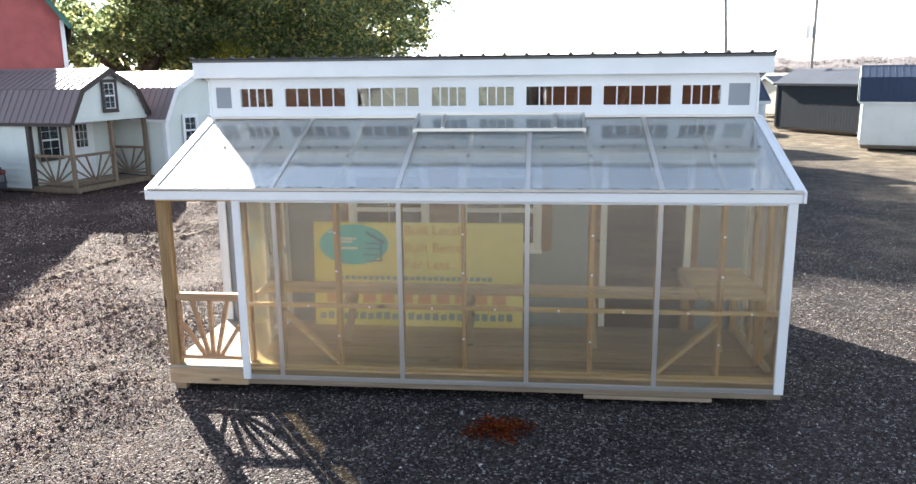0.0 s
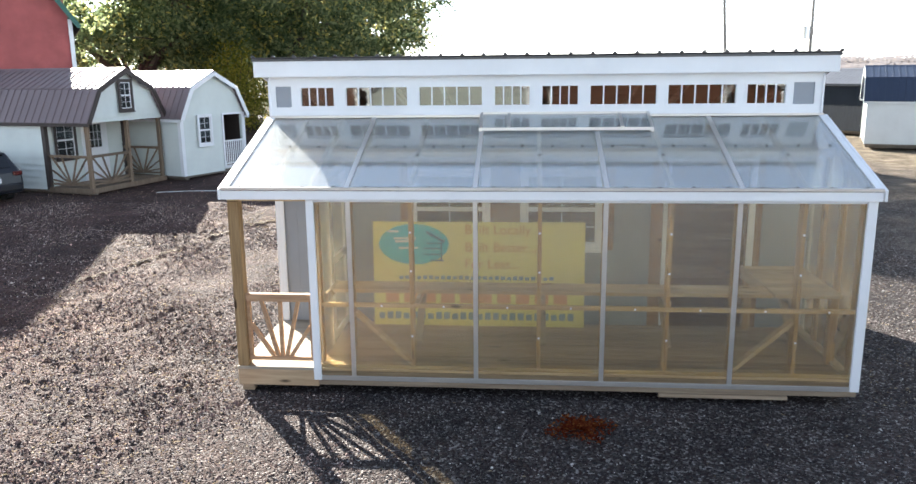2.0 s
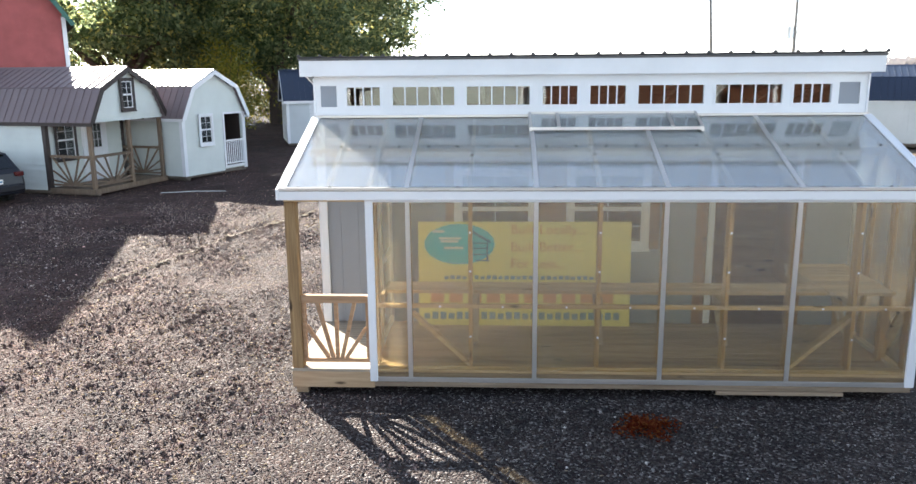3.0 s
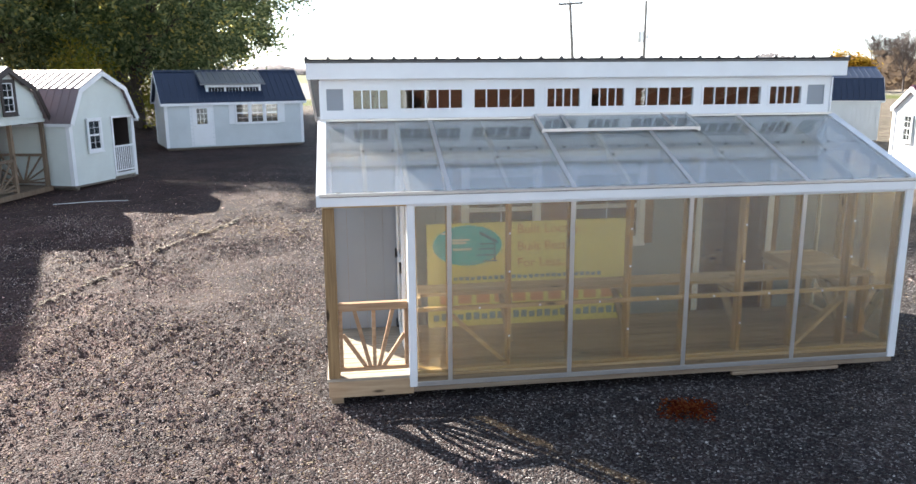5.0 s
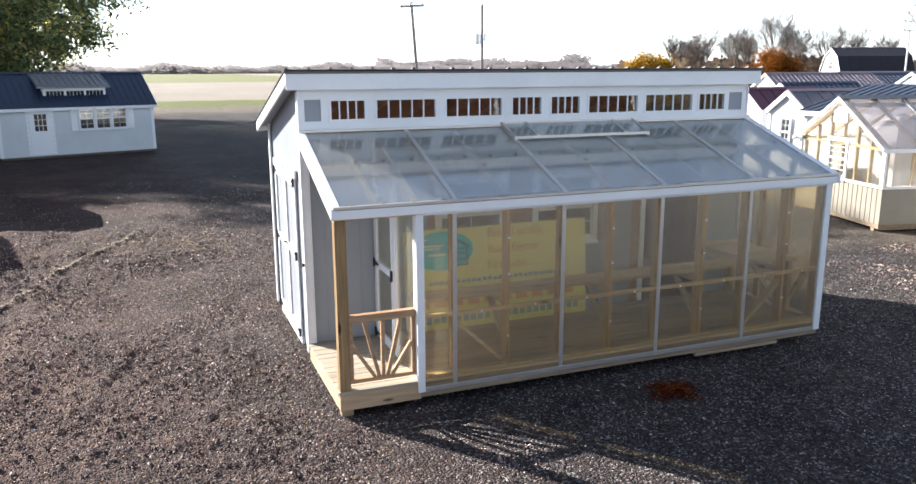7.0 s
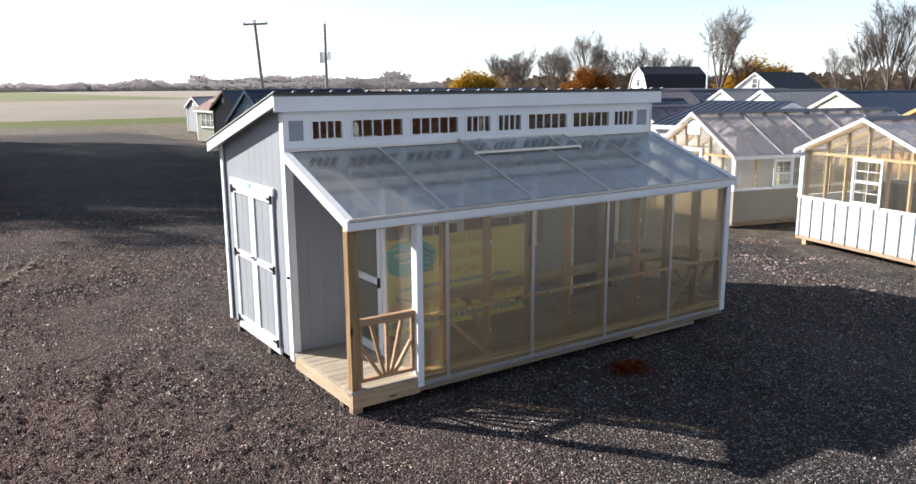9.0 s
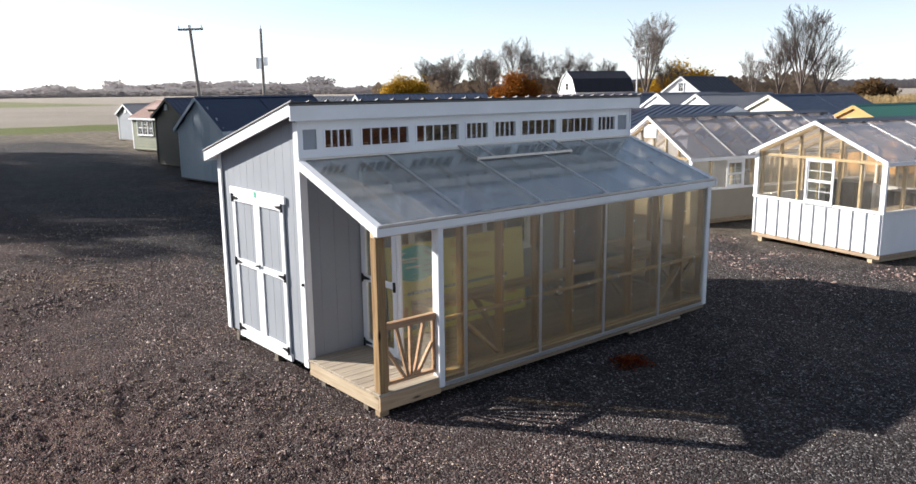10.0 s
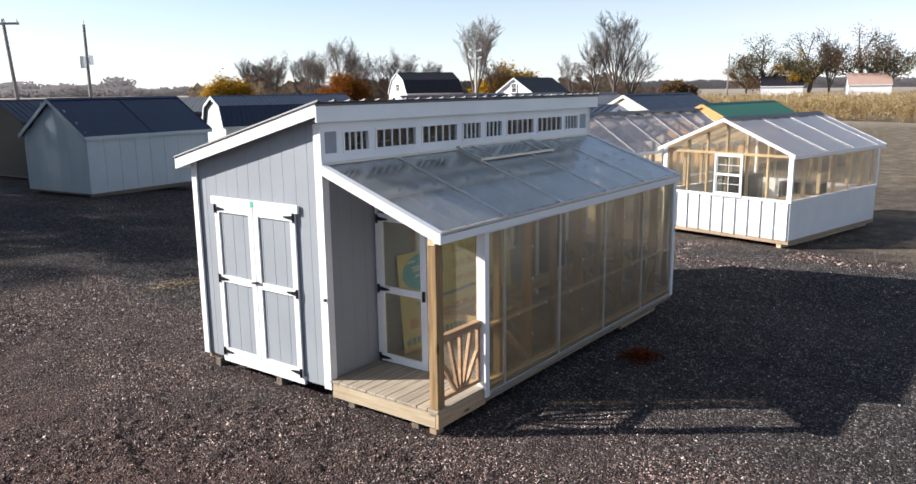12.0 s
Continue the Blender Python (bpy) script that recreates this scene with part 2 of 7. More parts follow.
RIM_X = timber("damp_rim_pine", (0.40, 0.31, 0.22), (0.21, 0.15, 0.10), 0)
SKIDWOOD = timber("gray_skid_wood", (0.22, 0.19, 0.155), (0.10, 0.08, 0.065), 0)
STEELBLUE = paint("shaded_blue_gray_siding", (0.40, 0.455, 0.49), 0.55, 0.05)
STAIN = paint("brown_stained_siding", (0.10, 0.040, 0.022), 0.5, 0.15, 40)
PINE_Y = timber("treated_pine_y", (0.60, 0.50, 0.36), (0.36, 0.27, 0.165), 1)
PINE_Z = timber("treated_pine_z", (0.56, 0.40, 0.21), (0.32, 0.19, 0.08), 2)
COVERED = timber("dry_deck_board", (0.62, 0.47, 0.30), (0.32, 0.22, 0.13), 0, 0.75)
RIMPINE = timber("treated_rim_pine", (0.50, 0.375, 0.245), (0.29, 0.19, 0.11), 0)
DECK = timber("weathered_deck_board", (0.47, 0.415, 0.33), (0.24, 0.195, 0.15), 0, 0.75)
CEDAR = timber("red_toned_rail_wood", (0.50, 0.33, 0.20), (0.30, 0.17, 0.09), 0, 0.7)
OLDWOOD = timber("brown_porch_wood", (0.25, 0.185, 0.13), (0.135, 0.095, 0.065), 2, 0.75)
OSB = timber("strand_board_lining", (0.40, 0.26, 0.15), (0.24, 0.14, 0.075), 0, 0.8)
POLY = poly_sheet("twin_wall_polycarbonate", 0.962, 0.05, (1.0, 0.962, 0.845), 2, (0.88, 0.84, 0.72), 0.165, 0.12, 0.42)
POLYROOF = poly_sheet("twin_wall_roof_polycarbonate", 0.80, 0.38, (0.985, 0.99, 0.99), 1, (0.80, 0.81, 0.80), 0.20, 0.03, 0.34, (0.90, 0.96, 0.98))
HAZYROOF = poly_sheet("hazy_roof_polycarbonate", 0.76, 0.05, (0.95, 0.93, 0.93), 1, (0.78, 0.755, 0.75), 0.08, 0.10, 0.40)
CLEARPOLY = poly_sheet("clear_polycarbonate", 0.965, 0.12, (0.98, 0.965, 0.93))
GLASS = window_glass("window_glass")
ALU = plain("mill_aluminium", (0.62, 0.60, 0.575), 0.33, 0.75, 0.08)
GALV = plain("galvanised_screw", (0.7, 0.7, 0.7), 0.35, 0.9)
IRON = plain("black_strap_iron", (0.014, 0.014, 0.016), 0.45, 0.3)
NAVY = metal_sheet("navy_metal_roof", (0.022, 0.034, 0.065), 0.36, 0.1)
BROWNROOF = metal_sheet("brown_metal_roof", (0.19, 0.145, 0.145), 0.46, 0.1)
GRAYROOF = metal_sheet("charcoal_metal_roof", (0.16, 0.165, 0.18), 0.34, 0.3)
PLUMROOF = metal_sheet("burgundy_metal_roof", (0.10, 0.03, 0.05), 0.36, 0.1)
SHEDROOF = metal_sheet("dark_charcoal_metal_roof", (0.095, 0.092, 0.092), 0.5, 0.0)
TANROOF = metal_sheet("tan_metal_roof", (0.42, 0.29, 0.24), 0.45, 0.0)
PLUMGRAY = metal_sheet("plum_gray_metal_roof", (0.17, 0.145, 0.165), 0.36, 0.15)
NAVYRIB = metal_sheet("dark_navy_ribbed_roof", (0.035, 0.045, 0.07), 0.34, 0.2)
GREENROOF = metal_sheet("green_metal_roof", (0.012, 0.10, 0.075), 0.4, 0.05)
BLACKROOF = metal_sheet("black_roof", (0.015, 0.014, 0.02), 0.5, 0.0)
GROUND = ground_material()


# ---------------------------------------------------------------- mesh helpers
def box(bm, x0, x1, y0, y1, z0, z1, bevel=0.0):
    b = bmesh.new() if bevel else bm
    v = [b.verts.new(p) for p in ((x0, y0, z0), (x1, y0, z0), (x1, y1, z0), (x0, y1, z0), (x0, y0, z1), (x1, y0, z1), (x1, y1, z1), (x0, y1, z1))]
    for f in ((3, 2, 1, 0), (4, 5, 6, 7), (0, 1, 5, 4), (1, 2, 6, 5), (2, 3, 7, 6), (3, 0, 4, 7)):
        b.faces.new([v[i] for i in f])
    if bevel:
        bmesh.ops.bevel(b, geom=b.edges[:], offset=bevel, segments=1, affect="EDGES")
        me = bpy.data.meshes.new("tmp")
        b.to_mesh(me)
        b.free()
        bm.from_mesh(me)
        bpy.data.meshes.remove(me)
    return bm


def bx(x0, x1, y0, y1, z0, z1, bevel=0.004):
    return box(bmesh.new(), x0, x1, y0, y1, z0, z1, bevel)


def prism(bm, outline, axis, a, b):
    """Extrudes an outline of 2D points from a to b along an axis: 0 (points are y, z), 1 (x, z) or 2 (x, y)."""
    def put(p, d):
        return (d, p[0], p[1]) if axis == 0 else (p[0], d, p[1]) if axis == 1 else (p[0], p[1], d)
    lo = [bm.verts.new(put(p, a)) for p in outline]
    hi = [bm.verts.new(put(p, b)) for p in outline]
    n = len(outline)
    bm.faces.new(lo)
    bm.faces.new(hi[::-1])
    for i in range(n):
        bm.faces.new((lo[i], hi[i], hi[(i + 1) % n], lo[(i + 1) % n]))
    bmesh.ops.recalc_face_normals(bm, faces=bm.faces[:])
    return bm


def beam(bm, p, q, w, h, up=(0, 0, 1)):
    """A rectangular bar from p to q, w wide and h high."""
    p, q = Vector(p), Vector(q)
    d = (q - p).normalized()
    s = d.cross(Vector(up)).normalized() * (w / 2)
    u = s.cross(d).normalized() * (h / 2)
    a = [bm.verts.new(p + i * s + j * u) for i, j in ((-1, -1), (1, -1), (1, 1), (-1, 1))]
    b = [bm.verts.new(q + i * s + j * u) for i, j in ((-1, -1), (1, -1), (1, 1), (-1, 1))]
    bm.faces.new(a[::-1])
    bm.faces.new(b)
    for i in range(4):
        bm.faces.new((a[i], a[(i + 1) % 4], b[(i + 1) % 4], b[i]))
    bmesh.ops.recalc_face_normals(bm, faces=bm.faces[:])
    return bm


def rod(bm, p, q, r0, r1, seg=6):
    p, q = Vector(p), Vector(q)
    d = (q - p).normalized()
    s = d.orthogonal().normalized()
    u = d.cross(s)
    ring = lambda c, r: [bm.verts.new(c + r * (math.cos(2 * math.pi * i / seg) * s + math.sin(2 * math.pi * i / seg) * u)) for i in range(seg)]
    a, b = ring(p, r0), ring(q, r1)
    for i in range(seg):
        bm.faces.new((a[i], a[(i + 1) % seg], b[(i + 1) % seg], b[i]))
    bm.faces.new(a[::-1])
    bm.faces.new(b)
    return bm


def mesh_of(name, bm, material, smooth=False):
    me = bpy.data.meshes.new(name)
    bm.to_mesh(me)
    bm.free()
    me.materials.append(material)
    if smooth:
        for p in me.polygons:
            p.use_smooth = True
    return me


def part(name, bm, material, parent, label="", smooth=False):
    ob = new(name, bm if isinstance(bm, bpy.types.Mesh) else mesh_of(name, bm, material, smooth))
    ob.parent = parent
    if label:
        ob["label"] = label
    return ob


def thing(name, m, label, category, group="", kind=""):
    ob = new(name)
    ob.empty_display_size = 0.2
    ob.matrix_world = m
    return tagged(ob, label, category, group, kind)


# ---------------------------------------------------------------- ground
WHEEL_RIDGE = ((-4.1, 4.06), (-3.58, 5.63), (-3.09, 6.92), (-2.44, 8.09), (-1.93, 9.11))


def lot_height(x, y):
    """Uneven surface of the lot: gentle swells, churned patches and wheel ruts."""
    h = 0.030 * noise.noise((x * 0.5, y * 0.5, 1.0)) + 0.020 * noise.noise((x * 1.7, y * 1.7, 4.0))
    churn = max(0.0, min(1.0, 0.35 + 1.5 * noise.noise((x * 0.35, y * 0.35, 7.0)) + (0.55 if x < -0.5 else -0.25)))
    h += churn * (0.030 * noise.noise((x * 3.7, y * 3.7, 8.0)) + 0.034 * noise.noise((x * 8.3, y * 8.3, 3.0))) + (0.004 + 0.020 * churn) * noise.noise((x * 14.0, y * 14.0, 5.0))
    for off in (-5.4, -3.7):
        r = abs(x - off - 0.016 * (y - 3) ** 2)
        if r < 0.32:
            h -= 0.030 * math.cos(r * math.pi / 0.64)
        elif r < 0.5:
            h += 0.012 * math.sin((r - 0.32) * math.pi / 0.18)
    for line in (WHEEL_RIDGE, ((-2.37, 0.88), (-2.06, 2.56), (-1.34, 3.44))):
        for (ax, ay), (cx, cy) in zip(line, line[1:]):
            if not ay <= y < cy:
                continue
            r = abs(x - ax - (cx - ax) * (y - ay) / (cy - ay) - 0.10 * noise.noise((x * 1.1, y * 1.1, 2.0)))
            ends = min(1.0, (y - line[0][1]) / 0.4, (line[-1][1] - y) / 0.4)
            if r < 0.13:
                h += 0.030 * ends * (0.5 + 0.5 * math.cos(r * math.pi / 0.13))
    near = max(0.0, min(1.0, 1.3 - max(abs(x - 1) / 14, abs(y - 3) / 12)))
    under = 0.25 if -0.3 < x < 6.4 and -0.3 < y < 4.2 else 1.0
    soft = lambda v: max(0.0, min(1.0, v)) ** 2 * (3 - 2 * max(0.0, min(1.0, v)))
    rises = (0.27 * soft((y - 4.5) / 6.0) * soft((4.5 - x) / 4.0), 0.37 * soft((y - 7.0) / 11.0) * soft((13.0 - x) / 6.0), 0.05 * soft((x - 7.0) / 3.0) * soft((60.0 - x) / 20.0))
    swell = sum(r ** 4 for r in rises) ** 0.25 * soft((64 - y) / 14.0) * soft((y + 14.0) / 8.0) * soft((x + 40.0) / 20.0)
    return h * near * under - 0.004 + swell


def ground_sheet():
    def steps(lo, hi, near_lo, near_hi, fine):
        xs = list(np.arange(near_lo, near_hi + 1e-6, fine))
        d, a = fine, near_hi
        while a < hi:
            d *= 1.35
            a += d
            xs.append(min(a, hi))
        d, a = fine, near_lo
        while a > lo:
            d *= 1.35
            a -= d
            xs.insert(0, max(a, lo))
        return xs
    xs, ys = steps(-3000, 3500, -9, 8.5, 0.05), steps(-2500, 3500, -5.5, 9, 0.05)
    verts, faces = [], []
    for y in ys:
        for x in xs:
            verts.append((x, y, lot_height(x, y)))
    nx = len(xs)
    for j in range(len(ys) - 1):
        for i in range(nx - 1):
            a = j * nx + i
            faces.append((a, a + 1, a + nx + 1, a + nx))
    me = bpy.data.meshes.new("ground")
    me.from_pydata(verts, [], faces)
    me.materials.append(GROUND)
    for p in me.polygons:
        p.use_smooth = True
    return tagged(new("ground", me), "dark crushed stone lot running out to dry grass and stubble fields", "ground", kind="structure")


ground_sheet()


# ---------------------------------------------------------------- the greenhouse shed
# x runs along its long front, y back from it; it stands on skids
X1 = 6.035         # length
YW = 1.55          # front of the closed half
YB = 3.80          # back wall
FLOOR = 0.24
MULL = (1.195, 2.415, 3.632, 4.848)
MID = (1.79, 3.025, 4.24, 5.435)
roof_z = lambda y: 2.072 + (y + 0.08) * 0.3665      # glazed roof
top_z = lambda y: 3.315 - (y - 1.44) * 0.262        # metal roof

shed = thing("greenhouse_shed", pose(0, 0, 0), "gray and white garden shed with lean-to polycarbonate greenhouse and porch", "shed")

for y in (0.34, 1.25, 2.45, 3.62):
    part("skid", bx(0.03, 6.0, y - 0.05, y + 0.05, -0.03, 0.095, 0.006), SKIDWOOD, shed, "rough treated timber skid")
part("support_block", bx(0.02, 0.14, 0.045, 0.14, -0.03, 0.0715, 0.006), RIMPINE, shed, "short timber block under the rim")
part("loose_plank", bx(4.19, 5.40, -0.02, 0.03, 0.048, 0.087, 0.004), RIM_X, shed, "thin spacer board under the front rim")
part("rim_board", bx(0.0, 0.829, 0.0, 0.038, 0.072, FLOOR - 0.002, 0.004), RIMPINE, shed, "treated pine rim board")
part("rim_board", bx(0.83, X1, 0.0, 0.038, 0.088, FLOOR - 0.002, 0.004), RIM_X, shed, "weathered pine rim board")
part("rim_board", bx(0.0, 0.038, 0.039, YW - 0.04, 0.072, FLOOR - 0.002, 0.004), PINE_Y, shed, "treated pine rim board")
part("rim_board", bx(X1 - 0.038, X1, 0.039, YB, 0.092, FLOOR - 0.002, 0.004), PINE_Y, shed)
part("rim_board", bx(0.04, X1 - 0.04, YB - 0.038, YB, 0.092, FLOOR - 0.002, 0.004), PINE_X, shed)
for i in range(11):
    y = 0.0 + i * 0.1405
    for x0, x1, m in ((-0.012, 0.818, DECK), (0.820, X1 - 0.045, COVERED)):
        part("deck_board", bx(x0, x1, 0, 0.135, FLOOR, FLOOR + 0.028, 0.003), m, shed).location = (0, y, 0)
part("shed_floor", bx(0.05, X1 - 0.05, YW + 0.05, YB - 0.05, FLOOR, FLOOR + 0.02, 0), OSB, shed, "strand board floor")

# closed half: grooved siding boards on framing, each board 20 cm
def siding_run(parent, material, along, fixed, lo, hi, z0, ztop, step=0.203, depth=0.012, gaps=(), joint=0.0022):
    """Vertical boards along 'x' or 'y' at a fixed plane; ztop is a function of place; gaps are (a, b, za, zb) openings."""
    a = lo
    while a < hi - 0.01:
        b = min(a + step, hi)
        c0, c1 = a + joint, b - joint
        spans = [(z0, None)]
        for g0, g1, za, zb in gaps:
            if c1 > g0 + 0.02 and c0 < g1 - 0.02:
                spans = ([(z0, za)] if za > z0 + 0.02 else []) + ([(zb, None)] if zb < 90 else [])
                break
        for s0, s1 in spans:
            t0, t1 = (s1, s1) if s1 is not None else (ztop(c0), ztop(c1))
            if min(t0, t1) <= s0 + 0.01:
                continue
            bm = bmesh.new()
            if along == "x":
                prism(bm, [(c0, s0), (c1, s0), (c1, t1), (c0, t0)], 1, fixed - depth, fixed + 0.004)
            else:
                prism(bm, [(c0, s0), (c1, s0), (c1, t1), (c0, t0)], 0, fixed - depth, fixed + 0.004)
            part("siding_board", bm, material, parent)
        a = b


def wall_core(name, parent, material, outline, axis, a, b, label=""):
    return part(name, prism(bmesh.new(), outline, axis, a, b), material, parent, label)


def holed(along, fixed, thick, lo, hi, z0, z1, holes):
    """A wall slab with rectangular holes (a, b, z0, z1), in one mesh of butted boxes."""
    bm = bmesh.new()
    cuts = sorted({lo, hi, *[h[0] for h in holes], *[h[1] for h in holes]})
    for a, b in zip(cuts, cuts[1:]):
        if b - a < 1e-4:
            continue
        inside = sorted([(h[2], h[3]) for h in holes if h[0] <= a + 1e-5 and h[1] >= b - 1e-5])
        z = z0
        for h0, h1 in inside + [(z1, z1)]:
            if h0 - z > 1e-4:
                if along == "x":
                    box(bm, a, b, fixed, fixed + thick, z, h0)
                else:
                    box(bm, fixed, fixed + thick, a, b, z, h0)
            z = max(z, h1)
    bmesh.ops.remove_doubles(bm, verts=bm.verts[:], dist=1e-5)
    return bm


# left end wall with the double doors
DOOR_Y0, DOOR_Y1, DOOR_Z0, DOOR_Z1 = 1.98, 3.42, 0.24, 2.13
wall_core("end_wall", shed, OSB, [(YW + 0.02, 0.16), (YB, 0.16), (YB, top_z(YB) - 0.05), (YW + 0.02, top_z(YW) - 0.05)], 0, 0.045, 0.075, "strand board wall lining")
siding_run(shed, GRAY, "y", 0.040, YW + 0.02, YB, 0.155, lambda y: top_z(y) - 0.06, gaps=((DOOR_Y0 + 0.005, DOOR_Y1 - 0.005, 0.19, DOOR_Z1),))
wall_core("end_wall", shed, OSB, [(YW + 0.02, 0.16), (YB, 0.16), (YB, top_z(YB) - 0.05), (YW + 0.02, top_z(YW) - 0.05)], 0, X1 - 0.075, X1 - 0.045)
siding_run(shed, GRAY, "y", X1 - 0.035, YW + 0.02, YB, 0.155, lambda y: top_z(y) - 0.06)
wall_core("back_wall", shed, OSB, [(0.05, 0.16), (X1 - 0.05, 0.16), (X1 - 0.05, top_z(YB) - 0.06), (0.05, top_z(YB) - 0.06)], 1, YB - 0.04, YB - 0.01)
siding_run(shed, GRAY, "x", YB + 0.005, 0.02, X1 - 0.02, 0.155, lambda x: top_z(YB) - 0.06)

# wall between the closed half and the greenhouse: two windows and a doorway
WIN = ((1.62, 2.42), (2.90, 3.70))
holes = [(a, b, 1.22, 2.02) for a, b in WIN] + [(4.50, 5.36, 0.26, 2.12)]
part("dividing_wall", holed("x", YW + 0.012, 0.06, 0.05, X1 - 0.05, 0.16, 2.66, holes), OSB, shed, "strand board wall lining")
siding_run(shed, GRAY, "x", YW + 0.006, 0.03, X1 - 0.03, 0.265, lambda x: 2.60, gaps=[(a - 0.07, b + 0.07, 1.15, 2.09) for a, b in WIN] + [(4.43, 5.43, 0.2, 2.19)], joint=0.0009)


def small_window(parent, x0, x1, z0, z1, y, trim=0.07, cols=3, rows=2, sash=True, trim_mat=None, label="white framed window"):
    """A window in a wall that faces -y: frame, sill, sashes with bars, panes."""
    w = part("window", holed("x", y - 0.022, 0.03, x0 - trim, x1 + trim, z0 - trim, z1 + trim, [(x0, x1, z0, z1)]), trim_mat or WHITE, parent, label)
    part("window_sill", bx(x0 - trim - 0.01, x1 + trim + 0.01, y - 0.04, y - 0.002, z0 - trim - 0.02, z0 - trim + 0.012, 0.002), trim_mat or WHITE, w)
    part("pane", bx(x0, x1, y + 0.012, y + 0.016, z0, z1, 0), GLASS, w, "clear glass pane").visible_shadow = False
    halves = ((z0, (z0 + z1) / 2), ((z0 + z1) / 2, z1)) if sash else ((z0, z1),)
    for k, (a, b) in enumerate(halves):
        yy = y + 0.004
        bm = holed("x", yy - 0.008, 0.014, x0 + 0.001, x1 - 0.001, a + 0.001, b - 0.001, [(x0 + 0.024, x1 - 0.024, a + 0.024, b - 0.024)])
        s = part("sash", bm, WHITE, w)
        for c in range(1, cols):
            xx = x0 + 0.03 + (x1 - x0 - 0.06) * c / cols
            part("glazing_bar", bx(xx - 0.005, xx + 0.005, yy - 0.004, yy + 0.005, a + 0.03, b - 0.03, 0), WHITE, w)
        for r in range(1, rows):
            zz = a + 0.03 + (b - a - 0.06) * r / rows
            part("glazing_bar", bx(x0 + 0.031, x1 - 0.031, yy - 0.005, yy + 0.004, zz - 0.005, zz + 0.005, 0), WHITE, w)
    return w


for a, b in WIN:
    small_window(shed, a, b, 1.22, 2.02, YW, 0.07, 2, 2)
door_trim = part("doorway_trim", holed("x", YW - 0.016, 0.022, 4.43, 5.43, 0.275, 2.19, [(4.50, 5.36, 0.27, 2.12)]), WHITE, shed, "white painted trim round an open doorway")

# clerestory band
CW = ((0.345, 0.745, 4), (0.862, 1.576, 5), (1.690, 2.410, 5), (2.530, 2.935, 4), (3.052, 3.462, 4), (3.575, 4.306, 5), (4.408, 5.146, 5), (5.240, 5.665, 4))
CZ0, CZ1 = 2.782, 3.008
band = part("clerestory_band", holed("x", YW - 0.022, 0.034, 0.0, X1, 2.655, 3.125, [(a, b, CZ0, CZ1) for a, b, _ in CW] + [(0.065, 0.245, CZ0, CZ1 + 0.005), (5.735, 5.955, CZ0, CZ1 + 0.005)]), WHITE, shed, "white painted band above the glazed roof")
for a, b in ((0.065, 0.245), (5.735, 5.955)):
    part("gray_panel", bx(a, b, YW - 0.008, YW + 0.01, CZ0, CZ1 + 0.005, 0), GRAY, shed, "small gray siding panel beside the windows")
for a, b, n in CW:
    w = part("transom_window", holed("x", YW - 0.032, 0.05, a - 0.012, b + 0.012, CZ0 - 0.012, CZ1 + 0.012, [(a + 0.012, b - 0.012, CZ0 + 0.012, CZ1 - 0.012)]), WHITE, shed, "narrow transom window with upright bars")
    part("pane", bx(a + 0.01, b - 0.01, YW + 0.002, YW + 0.006, CZ0 + 0.01, CZ1 - 0.01, 0), GLASS, w, "dark clear glass pane").visible_shadow = False
    for i in range(1, n):
        xx = a + 0.012 + (b - a - 0.024) * i / n
        part("glazing_bar", bx(xx - 0.007, xx + 0.007, YW - 0.02, YW + 0.0, CZ0 + 0.011, CZ1 - 0.011, 0), WHITE, w)
part("clerestory_lining", holed("x", YW + 0.03, 0.03, 0.08, X1 - 0.08, 2.66, 3.22, [(a, b, CZ0, CZ1) for a, b, _ in CW]), OSB, shed, "strand board lining")
part("soffit", bx(-0.10, X1 + 0.10, YW - 0.10, YW - 0.024, 3.127, 3.137, 0), WHITE, shed)

# corner trim of the closed half
for x0, x1 in ((-0.012, 0.010), (X1 - 0.010, X1 + 0.012)):
    part("corner_trim", bx(x0, x1, YW - 0.04, YW + 0.075, 0.15, 3.10, 0.003), WHITE, shed, "white corner trim board")
part("corner_trim", bx(0.011, 0.085, YW - 0.04, YW - 0.018, 0.245, 2.60, 0.003), WHITE, shed, "white corner trim board")
part("corner_trim", bx(-0.012, 0.010, YB - 0.07, YB + 0.03, 0.15, top_z(YB) - 0.07, 0.003), WHITE, shed, "white corner trim board")
part("eyebolt", rod(bmesh.new(), (-0.034, YW - 0.01, 1.19), (-0.012, YW - 0.01, 1.19), 0.018, 0.018, 8), IRON, shed, "small black bolt head")

